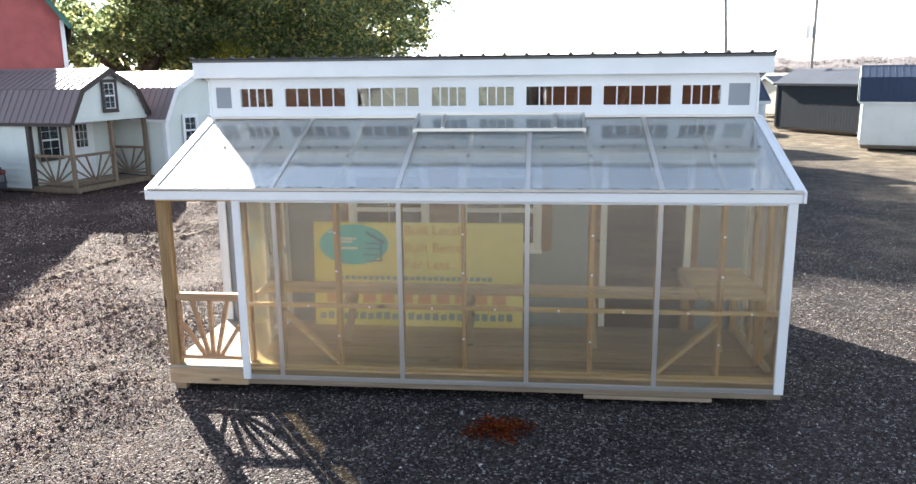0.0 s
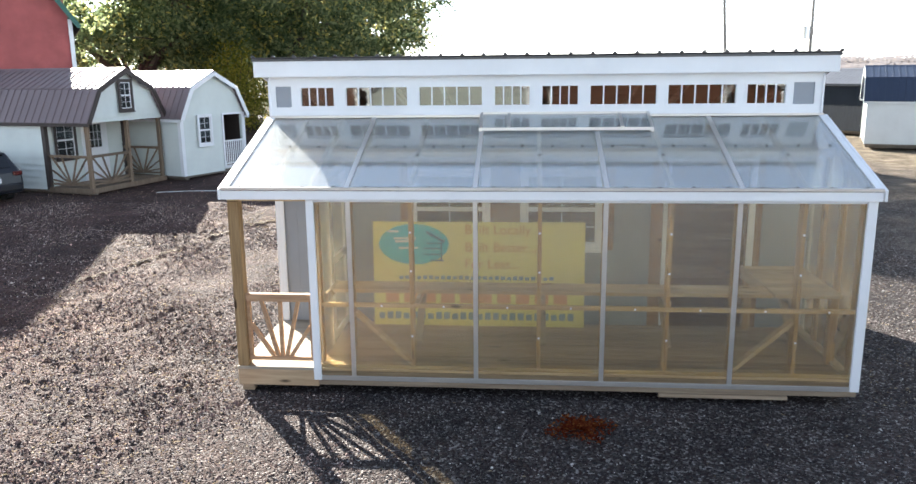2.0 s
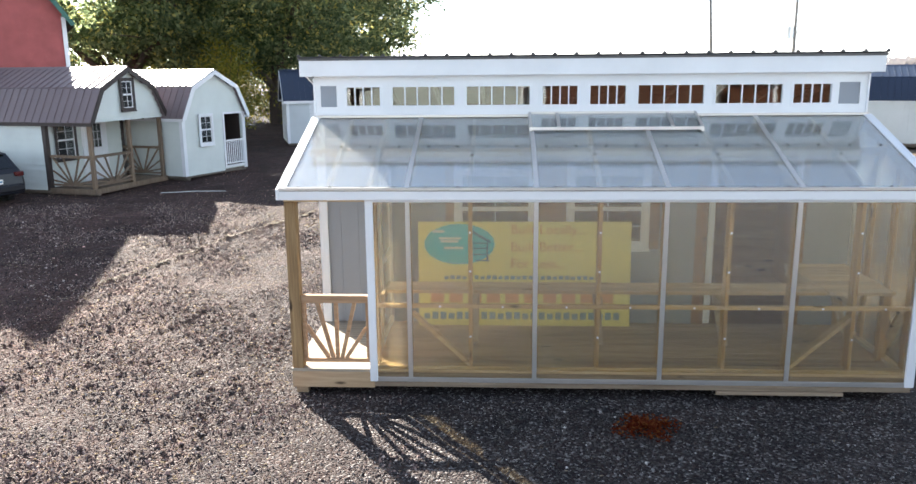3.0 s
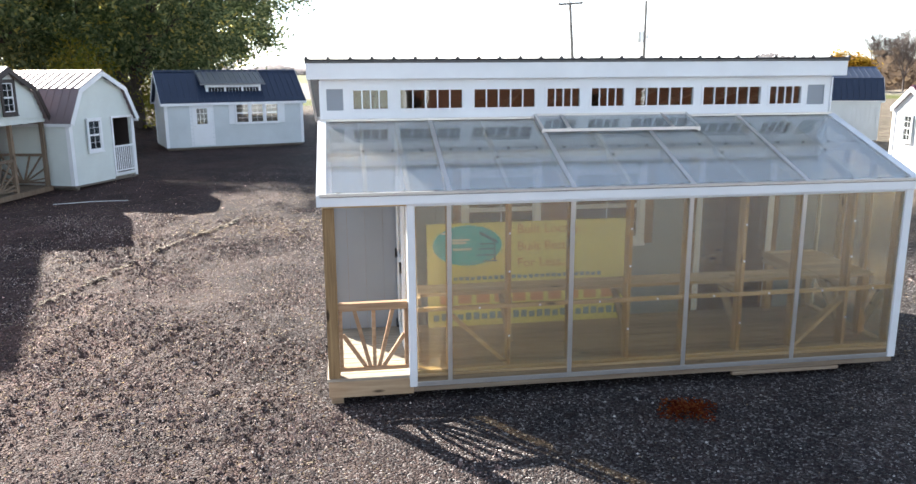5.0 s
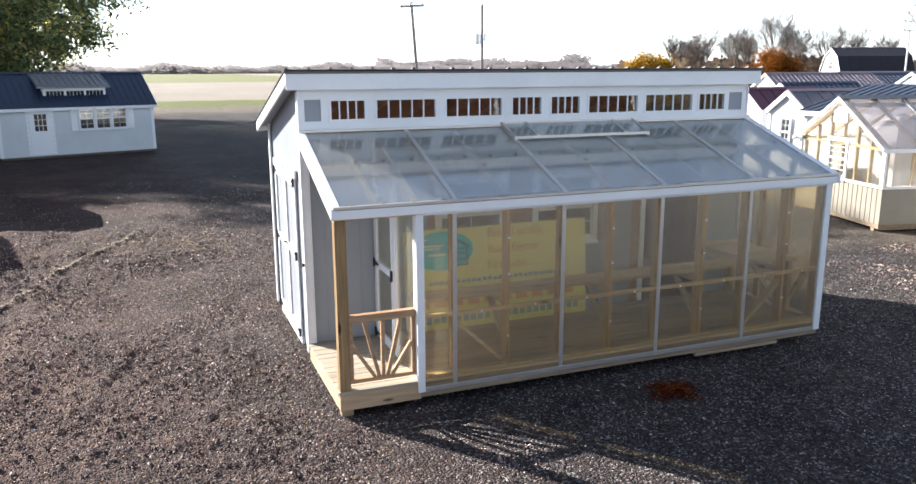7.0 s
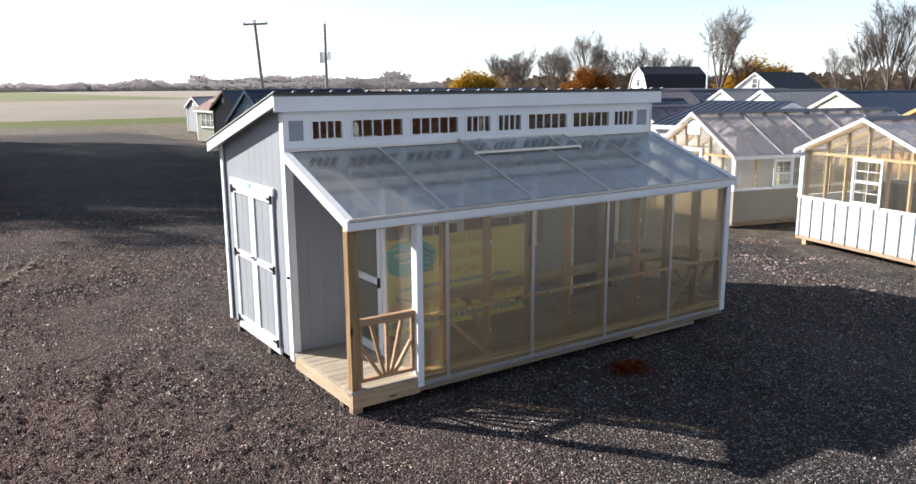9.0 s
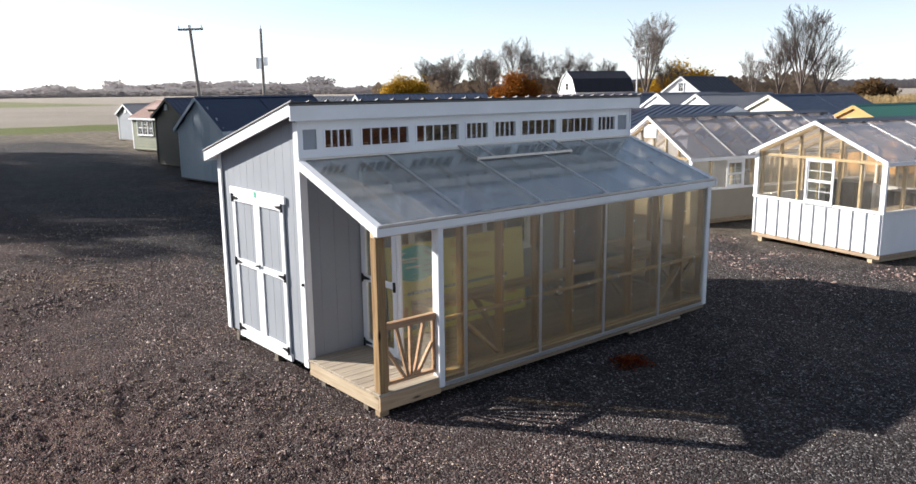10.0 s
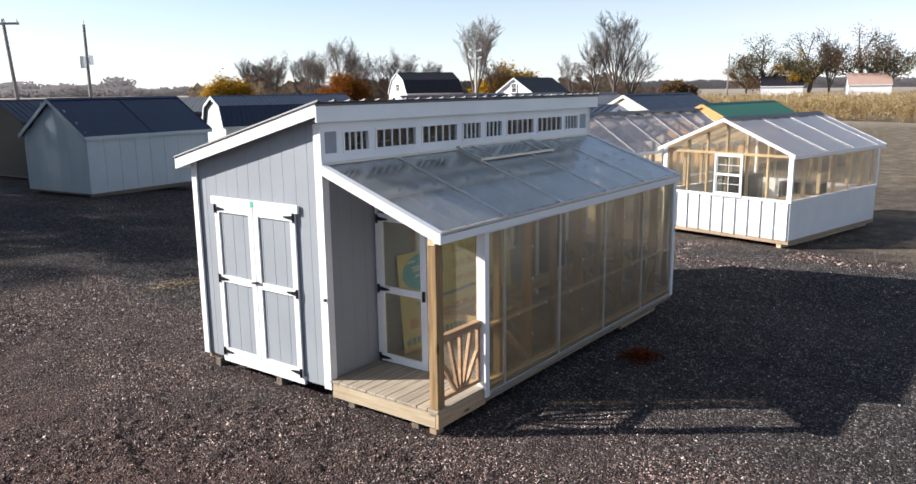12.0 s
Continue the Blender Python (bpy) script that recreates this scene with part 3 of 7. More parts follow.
# metal roof with ribs
RX0, RX1, RY0, RY1 = -0.15, X1 + 0.13, 1.42, 3.965
bm = bmesh.new()
prism(bm, [(RY0 - 0.02, top_z(RY0 - 0.02)), (RY1, top_z(RY1)), (RY1, top_z(RY1) + 0.006), (RY0 - 0.02, top_z(RY0 - 0.02) + 0.006)], 0, RX0, RX1)
roof = part("metal_roof", bm, SHEDROOF, shed, "ribbed charcoal metal roof")
rib = None
n_ribs = 28
for i in range(n_ribs):
    x = RX0 + 0.02 + (RX1 - RX0 - 0.04) * i / (n_ribs - 1)
    if rib is None:
        bm = bmesh.new()
        prof = [(-0.022, 0.0), (-0.010, 0.020), (0.010, 0.020), (0.022, 0.0)]
        lo = [bm.verts.new((u, RY0 - 0.035, top_z(RY0 - 0.035) + 0.006 + v)) for u, v in prof]
        hi = [bm.verts.new((u, RY1 + 0.01, top_z(RY1 + 0.01) + 0.006 + v)) for u, v in prof]
        for j in range(3):
            bm.faces.new((lo[j], lo[j + 1], hi[j + 1], hi[j]))
        bm.faces.new(lo[::-1])
        bm.faces.new(hi)
        rib = mesh_of("roof_rib", bm, SHEDROOF)
    part("roof_rib", rib, None, roof).location = (x, 0, 0)
part("roof_deck", prism(bmesh.new(), [(RY0 + 0.02, top_z(RY0 + 0.02) - 0.022), (RY1 - 0.02, top_z(RY1 - 0.02) - 0.022), (RY1 - 0.02, top_z(RY1 - 0.02) - 0.004), (RY0 + 0.02, top_z(RY0 + 0.02) - 0.004)], 0, -0.10, X1 + 0.09), OSB, shed)
for i in range(11):
    x = 0.1 + i * 0.586
    part("roof_rafter", prism(bmesh.new(), [(YW + 0.065, top_z(YW + 0.065) - 0.115), (YB - 0.045, top_z(YB - 0.045) - 0.115), (YB - 0.045, top_z(YB - 0.045) - 0.024), (YW + 0.065, top_z(YW + 0.065) - 0.024)], 0, x - 0.019, x + 0.019), PINE_Y, shed)
part("front_fascia", bx(RX0 + 0.012, RX1 - 0.012, RY0, RY0 + 0.022, 3.118, 3.302, 0.003), WHITE, shed, "deep white fascia board")
part("drip_edge", bx(RX0, RX1, RY0 - 0.008, RY0 - 0.001, 3.288, 3.314, 0.001), SHEDROOF, shed, "dark metal drip edge")
for x0, x1 in ((RX0 + 0.012, RX0 + 0.034), (RX1 - 0.034, RX1 - 0.012)):
    part("rake_board", prism(bmesh.new(), [(RY0 + 0.024, top_z(RY0 + 0.024) - 0.135), (RY1, top_z(RY1) - 0.135), (RY1, top_z(RY1) - 0.004), (RY0 + 0.024, top_z(RY0 + 0.024) - 0.004)], 0, x0, x1), WHITE, shed, "white rake board along the roof edge")
for x0, x1 in ((RX0 + 0.036, 0.02), (X1 - 0.02, RX1 - 0.036)):
    part("rake_soffit", prism(bmesh.new(), [(RY0 + 0.03, top_z(RY0 + 0.03) - 0.075), (RY1 - 0.03, top_z(RY1 - 0.03) - 0.075), (RY1 - 0.03, top_z(RY1 - 0.03) - 0.063), (RY0 + 0.03, top_z(RY0 + 0.03) - 0.063)], 0, x0, x1), GRAY, shed)
part("back_fascia", bx(RX0 + 0.036, RX1 - 0.036, RY1 - 0.02, RY1, top_z(RY1) - 0.13, top_z(RY1) - 0.006, 0.002), WHITE, shed)


# double doors in the end wall
def strap_hinge(parent, x, y, z, way):
    """Black strap hinge on a wall that faces -x; way is +1 or -1 along y for the strap."""
    bm = bmesh.new()
    box(bm, x - 0.012, x, y - 0.018, y + 0.018, z - 0.05, z + 0.05, 0.003)
    pts = [(y + way * 0.012, z - 0.026), (y + way * 0.16, z - 0.008), (y + way * 0.175, z), (y + way * 0.16, z + 0.008), (y + way * 0.012, z + 0.026)]
    prism(bm, pts, 0, x - 0.010, x - 0.001)
    rod(bm, (x - 0.014, y, z - 0.055), (x - 0.014, y, z + 0.055), 0.008, 0.008, 6)
    return part("hinge", bm, IRON, parent, "black iron strap hinge")


part("door_header", bx(-0.016, 0.012, DOOR_Y0 - 0.055, DOOR_Y1 + 0.055, DOOR_Z1 - 0.02, DOOR_Z1 + 0.075, 0.003), WHITE, shed, "white header board over the double doors")
half = (DOOR_Y0 + DOOR_Y1) / 2
for a, b, hinge_y, way in ((DOOR_Y0, half - 0.004, DOOR_Y0 + 0.02, 1), (half + 0.004, DOOR_Y1, DOOR_Y1 - 0.02, -1)):
    d = part("door", bx(0.022, 0.042, a, b, 0.21, DOOR_Z1 - 0.022, 0), GRAY, shed, "gray plank door with white stiles and rails")
    y = a + 0.002
    while y < b - 0.03:
        e = min(y + 0.195, b - 0.002)
        part("door_plank", bx(0.010, 0.021, y + 0.003, e - 0.003, 0.215, DOOR_Z1 - 0.025, 0), GRAY, d)
        y = e
    for s0, s1 in ((a, a + 0.085), (b - 0.085, b)):
        part("stile", bx(-0.010, 0.009, s0, s1, 0.205, DOOR_Z1 - 0.021, 0.003), WHITE, d)
    for z0, z1 in ((0.205, 0.30), (1.15, 1.235), (DOOR_Z1 - 0.115, DOOR_Z1 - 0.021)):
        part("rail", bx(-0.009, 0.009, a + 0.086, b - 0.086, z0, z1, 0.002), WHITE, d)
    for z in (0.25, 1.19, DOOR_Z1 - 0.07):
        strap_hinge(d, -0.011, hinge_y, z, way)
part("door_handle", beam(beam(bmesh.new(), (-0.035, half - 0.07, 1.24), (-0.035, half + 0.06, 1.215), 0.014, 0.02), (-0.011, half, 1.225), (-0.035, half, 1.225), 0.02, 0.02), IRON, shed, "black door latch handle")
part("paper_tag", bx(-0.021, -0.017, half - 0.03, half + 0.03, DOOR_Z1 - 0.005, DOOR_Z1 + 0.065, 0), plain("green_tag", (0.12, 0.42, 0.30), 0.6), shed, "small green paper tag on the header")
part("threshold", bx(-0.005, 0.03, DOOR_Y0 - 0.02, DOOR_Y1 + 0.02, 0.115, 0.203, 0.003), WHITE, shed, "pale sill board under the double doors")

# greenhouse frame
post = part("porch_post", bx(0.005, 0.115, 0.005, 0.115, FLOOR + 0.03, 1.955, 0.006), POST_Z, shed, "square treated pine porch post")
part("porch_beam", bx(0.0, 0.80, 0.01, 0.10, 1.957, 2.03, 0.004), PINE_X, shed, "pine beam over the porch opening")
part("bottom_plate", bx(0.84, X1 - 0.06, 0.012, 0.10, FLOOR + 0.029, FLOOR + 0.067, 0.003), PINE_X, shed, "pine bottom plate")
part("girt", bx(0.88, X1 - 0.06, 0.012, 0.05, 0.905, 0.945, 0.003), PINE_X, shed, "pine girt across the glazed front")
part("top_plate", bx(0.81, X1 - 0.01, 0.012, 0.10, 1.957, 2.03, 0.003), PINE_X, shed)
for x in (0.865, *MULL, *MID, X1 - 0.055):
    part("stud", bx(x - 0.019, x + 0.019, 0.051, 0.135, FLOOR + 0.068, 1.956, 0.003), PINE_Z, shed, "pine wall stud")
for x in MID:
    part("stud_face", bx(x - 0.018, x + 0.018, 0.013, 0.05, 0.946, 1.956, 0.002), PINE_Z, shed)
    part("stud_face", bx(x - 0.018, x + 0.018, 0.013, 0.05, FLOOR + 0.068, 0.904, 0.002), PINE_Z, shed)
part("corner_brace", beam(bmesh.new(), (4.88, 0.075, 0.31), (5.45, 0.075, 0.84), 0.035, 0.085, (0, 1, 0)), PINE_X, shed, "diagonal pine corner brace")
part("corner_brace", beam(bmesh.new(), (1.78, 0.075, 0.31), (1.22, 0.075, 0.84), 0.035, 0.085, (0, 1, 0)), PINE_X, shed, "diagonal pine corner brace")
for x in (0.02, 0.42, *MULL, *MID, X1 - 0.04, 0.82):
    part("rafter", prism(bmesh.new(), [(0.02, roof_z(0.02) - 0.105), (YW - 0.03, roof_z(YW - 0.03) - 0.105), (YW - 0.03, roof_z(YW - 0.03) - 0.014), (0.02, roof_z(0.02) - 0.014)], 0, x - 0.019, x + 0.019), PINE_Y, shed, "pine rafter under the glazed roof")
for a, b in zip((0.04, 0.44, 0.84, *sorted(MULL + MID)), (0.40, 0.80, *sorted(MULL + MID), X1 - 0.06)):
    part("purlin", bx(a + 0.021, b - 0.021, 0.79, 0.83, roof_z(0.81) - 0.10, roof_z(0.81) - 0.016, 0.002), PINE_X, shed)

# polycarbonate sheets, aluminium caps and white trim
xs = (0.87, *MULL, X1 - 0.05)
for a, b in zip(xs, xs[1:]):
    part("wall_sheet", bx(a + 0.003, b - 0.003, 0.0, 0.008, 0.17, 1.985, 0), POLY, shed, "hazy twin-wall polycarbonate wall sheet")
rx = (-0.01, *MULL, X1 + 0.03)
for a, b in zip(rx, rx[1:]):
    bm = prism(bmesh.new(), [(-0.085, roof_z(-0.085)), (YW - 0.03, roof_z(YW - 0.03)), (YW - 0.03, roof_z(YW - 0.03) + 0.008), (-0.085, roof_z(-0.085) + 0.008)], 0, a + 0.003, b - 0.003)
    part("roof_sheet", bm, POLYROOF, shed, "hazy twin-wall polycarbonate roof sheet")
for i, x in enumerate(MULL):
    part("wall_cap", bx(x - 0.022, x + 0.022, -0.014, -0.001, 0.195, 1.984, 0.003), ALU, shed, "aluminium glazing cap")
    y1 = YW - 0.03 if i not in (1, 2) else 1.13
    part("roof_cap", prism(bmesh.new(), [(-0.085, roof_z(-0.085) + 0.009), (y1, roof_z(y1) + 0.009), (y1, roof_z(y1) + 0.018), (-0.085, roof_z(-0.085) + 0.018)], 0, x - 0.022, x + 0.022), ALU, shed, "aluminium glazing cap")
part("bottom_rail", bx(0.83, X1 + 0.004, -0.020, -0.001, 0.148, 0.194, 0.003), ALU, shed, "aluminium bottom rail")
part("eave_trim", bx(-0.02, X1 + 0.03, -0.075, -0.06, 1.985, roof_z(-0.07) - 0.004, 0.003), WHITE, shed, "white metal eave trim")
part("eave_flashing", bx(-0.02, X1 + 0.03, -0.088, -0.03, roof_z(-0.088) + 0.009, roof_z(-0.03) + 0.013, 0.002), ALU, shed, "aluminium eave flashing")
part("eave_soffit", bx(-0.02, X1 + 0.03, -0.059, 0.011, 1.990, 2.002, 0), WHITE, shed)
part("head_channel", bx(0.86, X1 - 0.03, -0.018, -0.001, 1.955, 1.984, 0.002), WHITE, shed, "white head channel")
for x0, x1 in ((0.79, 0.866), (X1 - 0.075, X1 + 0.012)):
    part("corner_trim", bx(x0, x1, -0.030, -0.002, 0.150, 1.984, 0.004), WHITE, shed, "white corner trim board")
part("corner_trim", bx(X1 - 0.010, X1 + 0.012, -0.001, 0.085, 0.150, 1.984, 0.004), WHITE, shed, "white corner trim board")
part("corner_trim", bx(0.790, 0.812, -0.001, 0.085, FLOOR + 0.03, 1.984, 0.004), WHITE, shed, "white corner trim board")
for x0, x1 in ((-0.040, -0.014), (X1 + 0.034, X1 + 0.058)):
    part("roof_rake_trim", prism(bmesh.new(), [(-0.092, roof_z(-0.092) - 0.08), (YW - 0.042, roof_z(YW - 0.042) - 0.08), (YW - 0.042, roof_z(YW - 0.042) + 0.022), (-0.092, roof_z(-0.092) + 0.022)], 0, x0, x1), WHITE, shed, "white trim along the glazed roof edge")
for x0, x1 in ((-0.013, 0.05), (X1 - 0.03, X1 + 0.033)):
    part("roof_edge_cap", prism(bmesh.new(), [(-0.085, roof_z(-0.085) + 0.010), (YW - 0.042, roof_z(YW - 0.042) + 0.010), (YW - 0.042, roof_z(YW - 0.042) + 0.020), (-0.085, roof_z(-0.085) + 0.020)], 0, x0, x1), WHITE, shed, "white metal edge cap")
part("roof_flashing", bx(-0.01, X1 + 0.02, YW - 0.055, YW - 0.024, roof_z(YW - 0.05) + 0.012, 2.69, 0.002), ALU, shed, "aluminium wall flashing")

# roof vent
vz = lambda y: roof_z(y) + 0.045
bm = bmesh.new()
for x0, x1 in ((2.385, 2.415), (4.19, 4.22)):
    prism(bm, [(1.13, vz(1.13) - 0.035), (YW - 0.025, vz(YW - 0.025) - 0.035), (YW - 0.025, vz(YW - 0.025) + 0.012), (1.13, vz(1.13) + 0.012)], 0, x0, x1)
box(bm, 2.416, 4.189, 1.125, 1.155, vz(1.13) - 0.018, vz(1.14) + 0.008)
box(bm, 2.416, 4.189, YW - 0.06, YW - 0.026, vz(YW - 0.06) - 0.02, vz(YW - 0.03) + 0.014)
vent = part("roof_vent", bm, ALU, shed, "aluminium framed roof vent, shut")
part("vent_sheet", prism(bmesh.new(), [(1.156, vz(1.156) - 0.004), (YW - 0.061, vz(YW - 0.061) - 0.004), (YW - 0.061, vz(YW - 0.061) + 0.004), (1.156, vz(1.156) + 0.004)], 0, 2.416, 4.189), POLYROOF, vent, "hazy polycarbonate sheet")
for x in (2.70, 3.90):
    part("vent_bar", prism(bmesh.new(), [(1.156, vz(1.156) + 0.005), (YW - 0.061, vz(YW - 0.061) + 0.005), (YW - 0.061, vz(YW - 0.061) + 0.014), (1.156, vz(1.156) + 0.014)], 0, x - 0.018, x + 0.018), ALU, vent)

# screws
screw = mesh_of("screw", rod(bmesh.new(), (0, 0, 0), (0, -0.008, 0), 0.011, 0.008, 8), GALV)
for x in MID:
    for z in (0.62, 1.28, 1.66):
        part("screw", screw, None, shed).location = (x, -0.001, z)
for x in [0.5 * (a + b) for a, b in zip(sorted(MULL + MID), sorted(MULL + MID)[1:])] + [5.72]:
    part("screw", screw, None, shed).location = (x, -0.001, 0.925)
washer = mesh_of("roof_screw", rod(bmesh.new(), (0, 0, 0), (0, 0, 0.010), 0.018, 0.012, 8), plain("dark_washer", (0.08, 0.075, 0.07), 0.5))
for i in range(20):
    x = 0.16 + i * 0.304
    part("roof_screw", washer, None, shed).location = (x, -0.035, roof_z(-0.035) + 0.016)
for x in MID:
    part("roof_screw", washer, None, shed).location = (x, 0.62, roof_z(0.62) + 0.008)
for x in [0.42 + 0.304 * i for i in range(19)]:
    part("roof_screw", washer, None, shed).location = (x, 0.81, roof_z(0.81) + 0.008)

# greenhouse end beside the porch: door and fixed panel
part("end_sheet", bx(0.822, 0.830, 0.09, 0.70, FLOOR + 0.03, 2.02, 0), POLY, shed, "hazy polycarbonate panel beside the greenhouse door")
part("jamb", bx(0.797, 0.832, 0.705, 0.765, FLOOR + 0.03, roof_z(0.73) - 0.11, 0.003), WHITE, shed, "white door jamb")
part("jamb", bx(0.797, 0.832, 1.505, YW - 0.02, FLOOR + 0.03, roof_z(1.5) - 0.12, 0.003), WHITE, shed, "white door jamb")
gd = part("greenhouse_door", holed("y", 0.790, 0.032, 0.772, 1.498, 0.285, 2.05, [(0.855, 1.415, 0.375, 1.125), (0.855, 1.415, 1.20, 1.965)]), WHITE, shed, "white framed door with polycarbonate panels")
for z0, z1 in ((0.37, 1.13), (1.195, 1.97)):
    part("door_panel", bx(0.804, 0.811, 0.85, 1.42, z0, z1, 0), POLY, gd, "hazy polycarbonate door panel")
for z in (0.33, 1.165, 1.99):
    strap_hinge(gd, 0.789, 1.49, z, -1)
part("latch", bx(0.765, 0.789, 0.785, 0.82, 1.10, 1.22, 0.004), IRON, gd, "black gate latch")
part("gable_sheet", prism(bmesh.new(), [(0.09, 2.02), (YW - 0.03, 2.09), (YW - 0.03, roof_z(YW - 0.03) - 0.11), (0.09, roof_z(0.09) - 0.09)], 0, 0.835, 0.842), POLY, shed)
part("end_sheet", prism(bmesh.new(), [(0.09, FLOOR), (YW - 0.02, FLOOR), (YW - 0.02, roof_z(YW - 0.02) - 0.11), (0.09, roof_z(0.09) - 0.09)], 0, X1 - 0.032, X1 - 0.024), POLY, shed, "hazy polycarbonate end sheet")
for y in (0.55, 1.02):
    part("stud", bx(X1 - 0.075, X1 - 0.037, y - 0.04, y + 0.04, FLOOR + 0.03, roof_z(y) - 0.12, 0.003), PINE_Z, shed)
part("girt", bx(X1 - 0.075, X1 - 0.037, 0.60, 0.96, 0.90, 0.94, 0.002), PINE_Y, shed)
part("bottom_plate", bx(X1 - 0.12, X1 - 0.037, 0.14, YW - 0.02, FLOOR + 0.029, FLOOR + 0.067, 0.002), PINE_Y, shed)
part("corner_brace", beam(bmesh.new(), (X1 - 0.056, 0.18, 0.86), (X1 - 0.056, 0.50, 0.33), 0.035, 0.085, (1, 0, 0)), PINE_Y, shed)

# porch rail with a sunburst
part("top_rail", bx(0.116, 0.789, 0.02, 0.095, 0.945, 1.02, 0.005), CEDAR, shed, "wooden porch top rail")
part("low_rail", bx(0.116, 0.789, 0.035, 0.085, 0.325, 0.365, 0.004), CEDAR, shed, "wooden porch bottom rail")
for x in (0.135, 0.77):
    part("end_baluster", bx(x - 0.018, x + 0.018, 0.04, 0.08, 0.366, 0.944, 0.003), CEDAR, shed)
cx = 0.455
for k, (tx, tz) in enumerate(((0.155, 0.70), (0.27, 0.94), (0.455, 0.94), (0.64, 0.94), (0.75, 0.68))):
    bx0 = cx + (k - 2) * 0.045
    part("sunburst_slat", beam(bmesh.new(), (bx0, 0.06, 0.368), (tx, 0.06, tz), 0.036, 0.036, (0, 1, 0)), CEDAR, shed, "slanting wooden slat of the sunburst rail")


# ---------------------------------------------------------------- inside the greenhouse
bench = thing("potting_bench", pose(0, 0, FLOOR + 0.028), "long slatted pine potting bench along the glazed front", "bench")
for i, (y0, y1) in enumerate(((0.315, 0.452), (0.468, 0.605))):
    part("bench_board", bx(0.93, 5.30, y0, y1, 0.70, 0.735, 0.003), PINE_X, bench)
part("bench_apron", bx(0.93, 5.30, 0.606, 0.640, 0.615, 0.735, 0.003), PINE_X, bench, "pine apron board")
part("end_cleat", bx(0.895, 0.929, 0.14, 0.640, 0.655, 0.74, 0.003), PINE_Y, bench, "pine end board with two screws")
for i in range(8):
    y0 = 0.315 + i * 0.148
    part("bench_board", bx(5.32, X1 - 0.08, y0, y0 + 0.137, 0.70, 0.735, 0.003), PINE_X, bench)
part("bench_apron", bx(5.301, 5.319, 0.641, YW - 0.04, 0.60, 0.735, 0.002), PINE_Y, bench)
for x in MID:
    part("knee_brace", beam(bmesh.new(), (x + 0.04, 0.15, 0.24), (x + 0.04, 0.60, 0.66), 0.036, 0.07, (1, 0, 0)), PINE_Y, bench, "slanting pine knee brace")
    part("bearer", bx(x + 0.022, x + 0.058, 0.137, 0.605, 0.63, 0.699, 0.002), PINE_Y, bench)
for x, y in ((5.36, YW - 0.10), (X1 - 0.14, YW - 0.10), (X1 - 0.14, 0.4)):
    part("leg", bx(x - 0.02, x + 0.06, y - 0.02, y + 0.06, 0.0, 0.699, 0.003), PINE_Z, bench)

YELLOW = plain("yellow_sign_face", (0.80, 0.72, 0.24), 0.5, 0.0, 0.06, 3)
AQUA = plain("aqua_oval_ink", (0.09, 0.52, 0.60), 0.5, 0.0, 0.08, 5)
ORANGE = plain("orange_red_ink", (0.62, 0.34, 0.09), 0.5)
FAINT = plain("gray_blue_ink", (0.26, 0.36, 0.36), 0.5)
PALEORANGE = plain("pale_orange_ink", (0.70, 0.38, 0.16), 0.5)
BLUEINK = plain("dark_blue_ink", (0.05, 0.16, 0.30), 0.5)
sign = thing("sign_board", pose(1.135, YW - 0.14, FLOOR + 0.028, -4.2, 0, 0), "yellow printed sign board leaning against the gray wall", "sign")
part("panel", bx(0, 2.43, 0, 0.012, 0, 1.215, 0.002), YELLOW, sign)
bm = bmesh.new()
ring = [(0.475 + 0.405 * math.cos(i * math.pi / 24), 0.955 + 0.235 * math.sin(i * math.pi / 24)) for i in range(48)]
prism(bm, ring, 1, -0.004, -0.001)
oval = part("oval_mark", bm, AQUA, sign, "aqua oval printed mark")
bm = bmesh.new()
beam(bm, (0.62, -0.006, 1.10), (0.83, -0.006, 0.98), 0.004, 0.03, (0, 0, 1))
for x0, x1, z in ((0.62, 0.80, 0.96), (0.60, 0.80, 0.90), (0.58, 0.80, 0.83), (0.66, 0.82, 0.76)):
    box(bm, x0, x1, -0.008, -0.005, z, z + 0.016)
box(bm, 0.785, 0.803, -0.0078, -0.0052, 0.76, 0.98)
part("drawn_lines", bm, BLUEINK, oval, "thin dark line drawing")
bm = bmesh.new()
for x0, x1, z in ((0.17, 0.30, 1.09), (0.24, 0.50, 1.01), (0.26, 0.46, 0.975), (0.30, 0.52, 0.90)):
    box(bm, x0, x1, -0.008, -0.005, z, z + 0.024)
part("pale_bars", bm, WHITE, oval, "pale printed bars")


def lettering(text, x, z, size, material, parent):
    cu = bpy.data.curves.new("lettering", "FONT")
    cu.body, cu.size, cu.extrude = text, size, 0.001
    tmp = new("lettering", cu)
    bpy.context.view_layer.update()
    me = bpy.data.meshes.new_from_object(tmp.evaluated_get(bpy.context.evaluated_depsgraph_get()))
    bpy.data.objects.remove(tmp)
    me.materials.append(material)
    ob = part("lettering", me, None, parent, "printed words")
    ob.matrix_basis = pose(x, -0.003, z, 90)
    return ob


lettering("Built Locally...", 1.06, 1.075, 0.155, ORANGE, sign)
lettering("Built Better...", 1.06, 0.875, 0.155, ORANGE, sign)
lettering("For Less...", 1.06, 0.680, 0.155, ORANGE, sign)


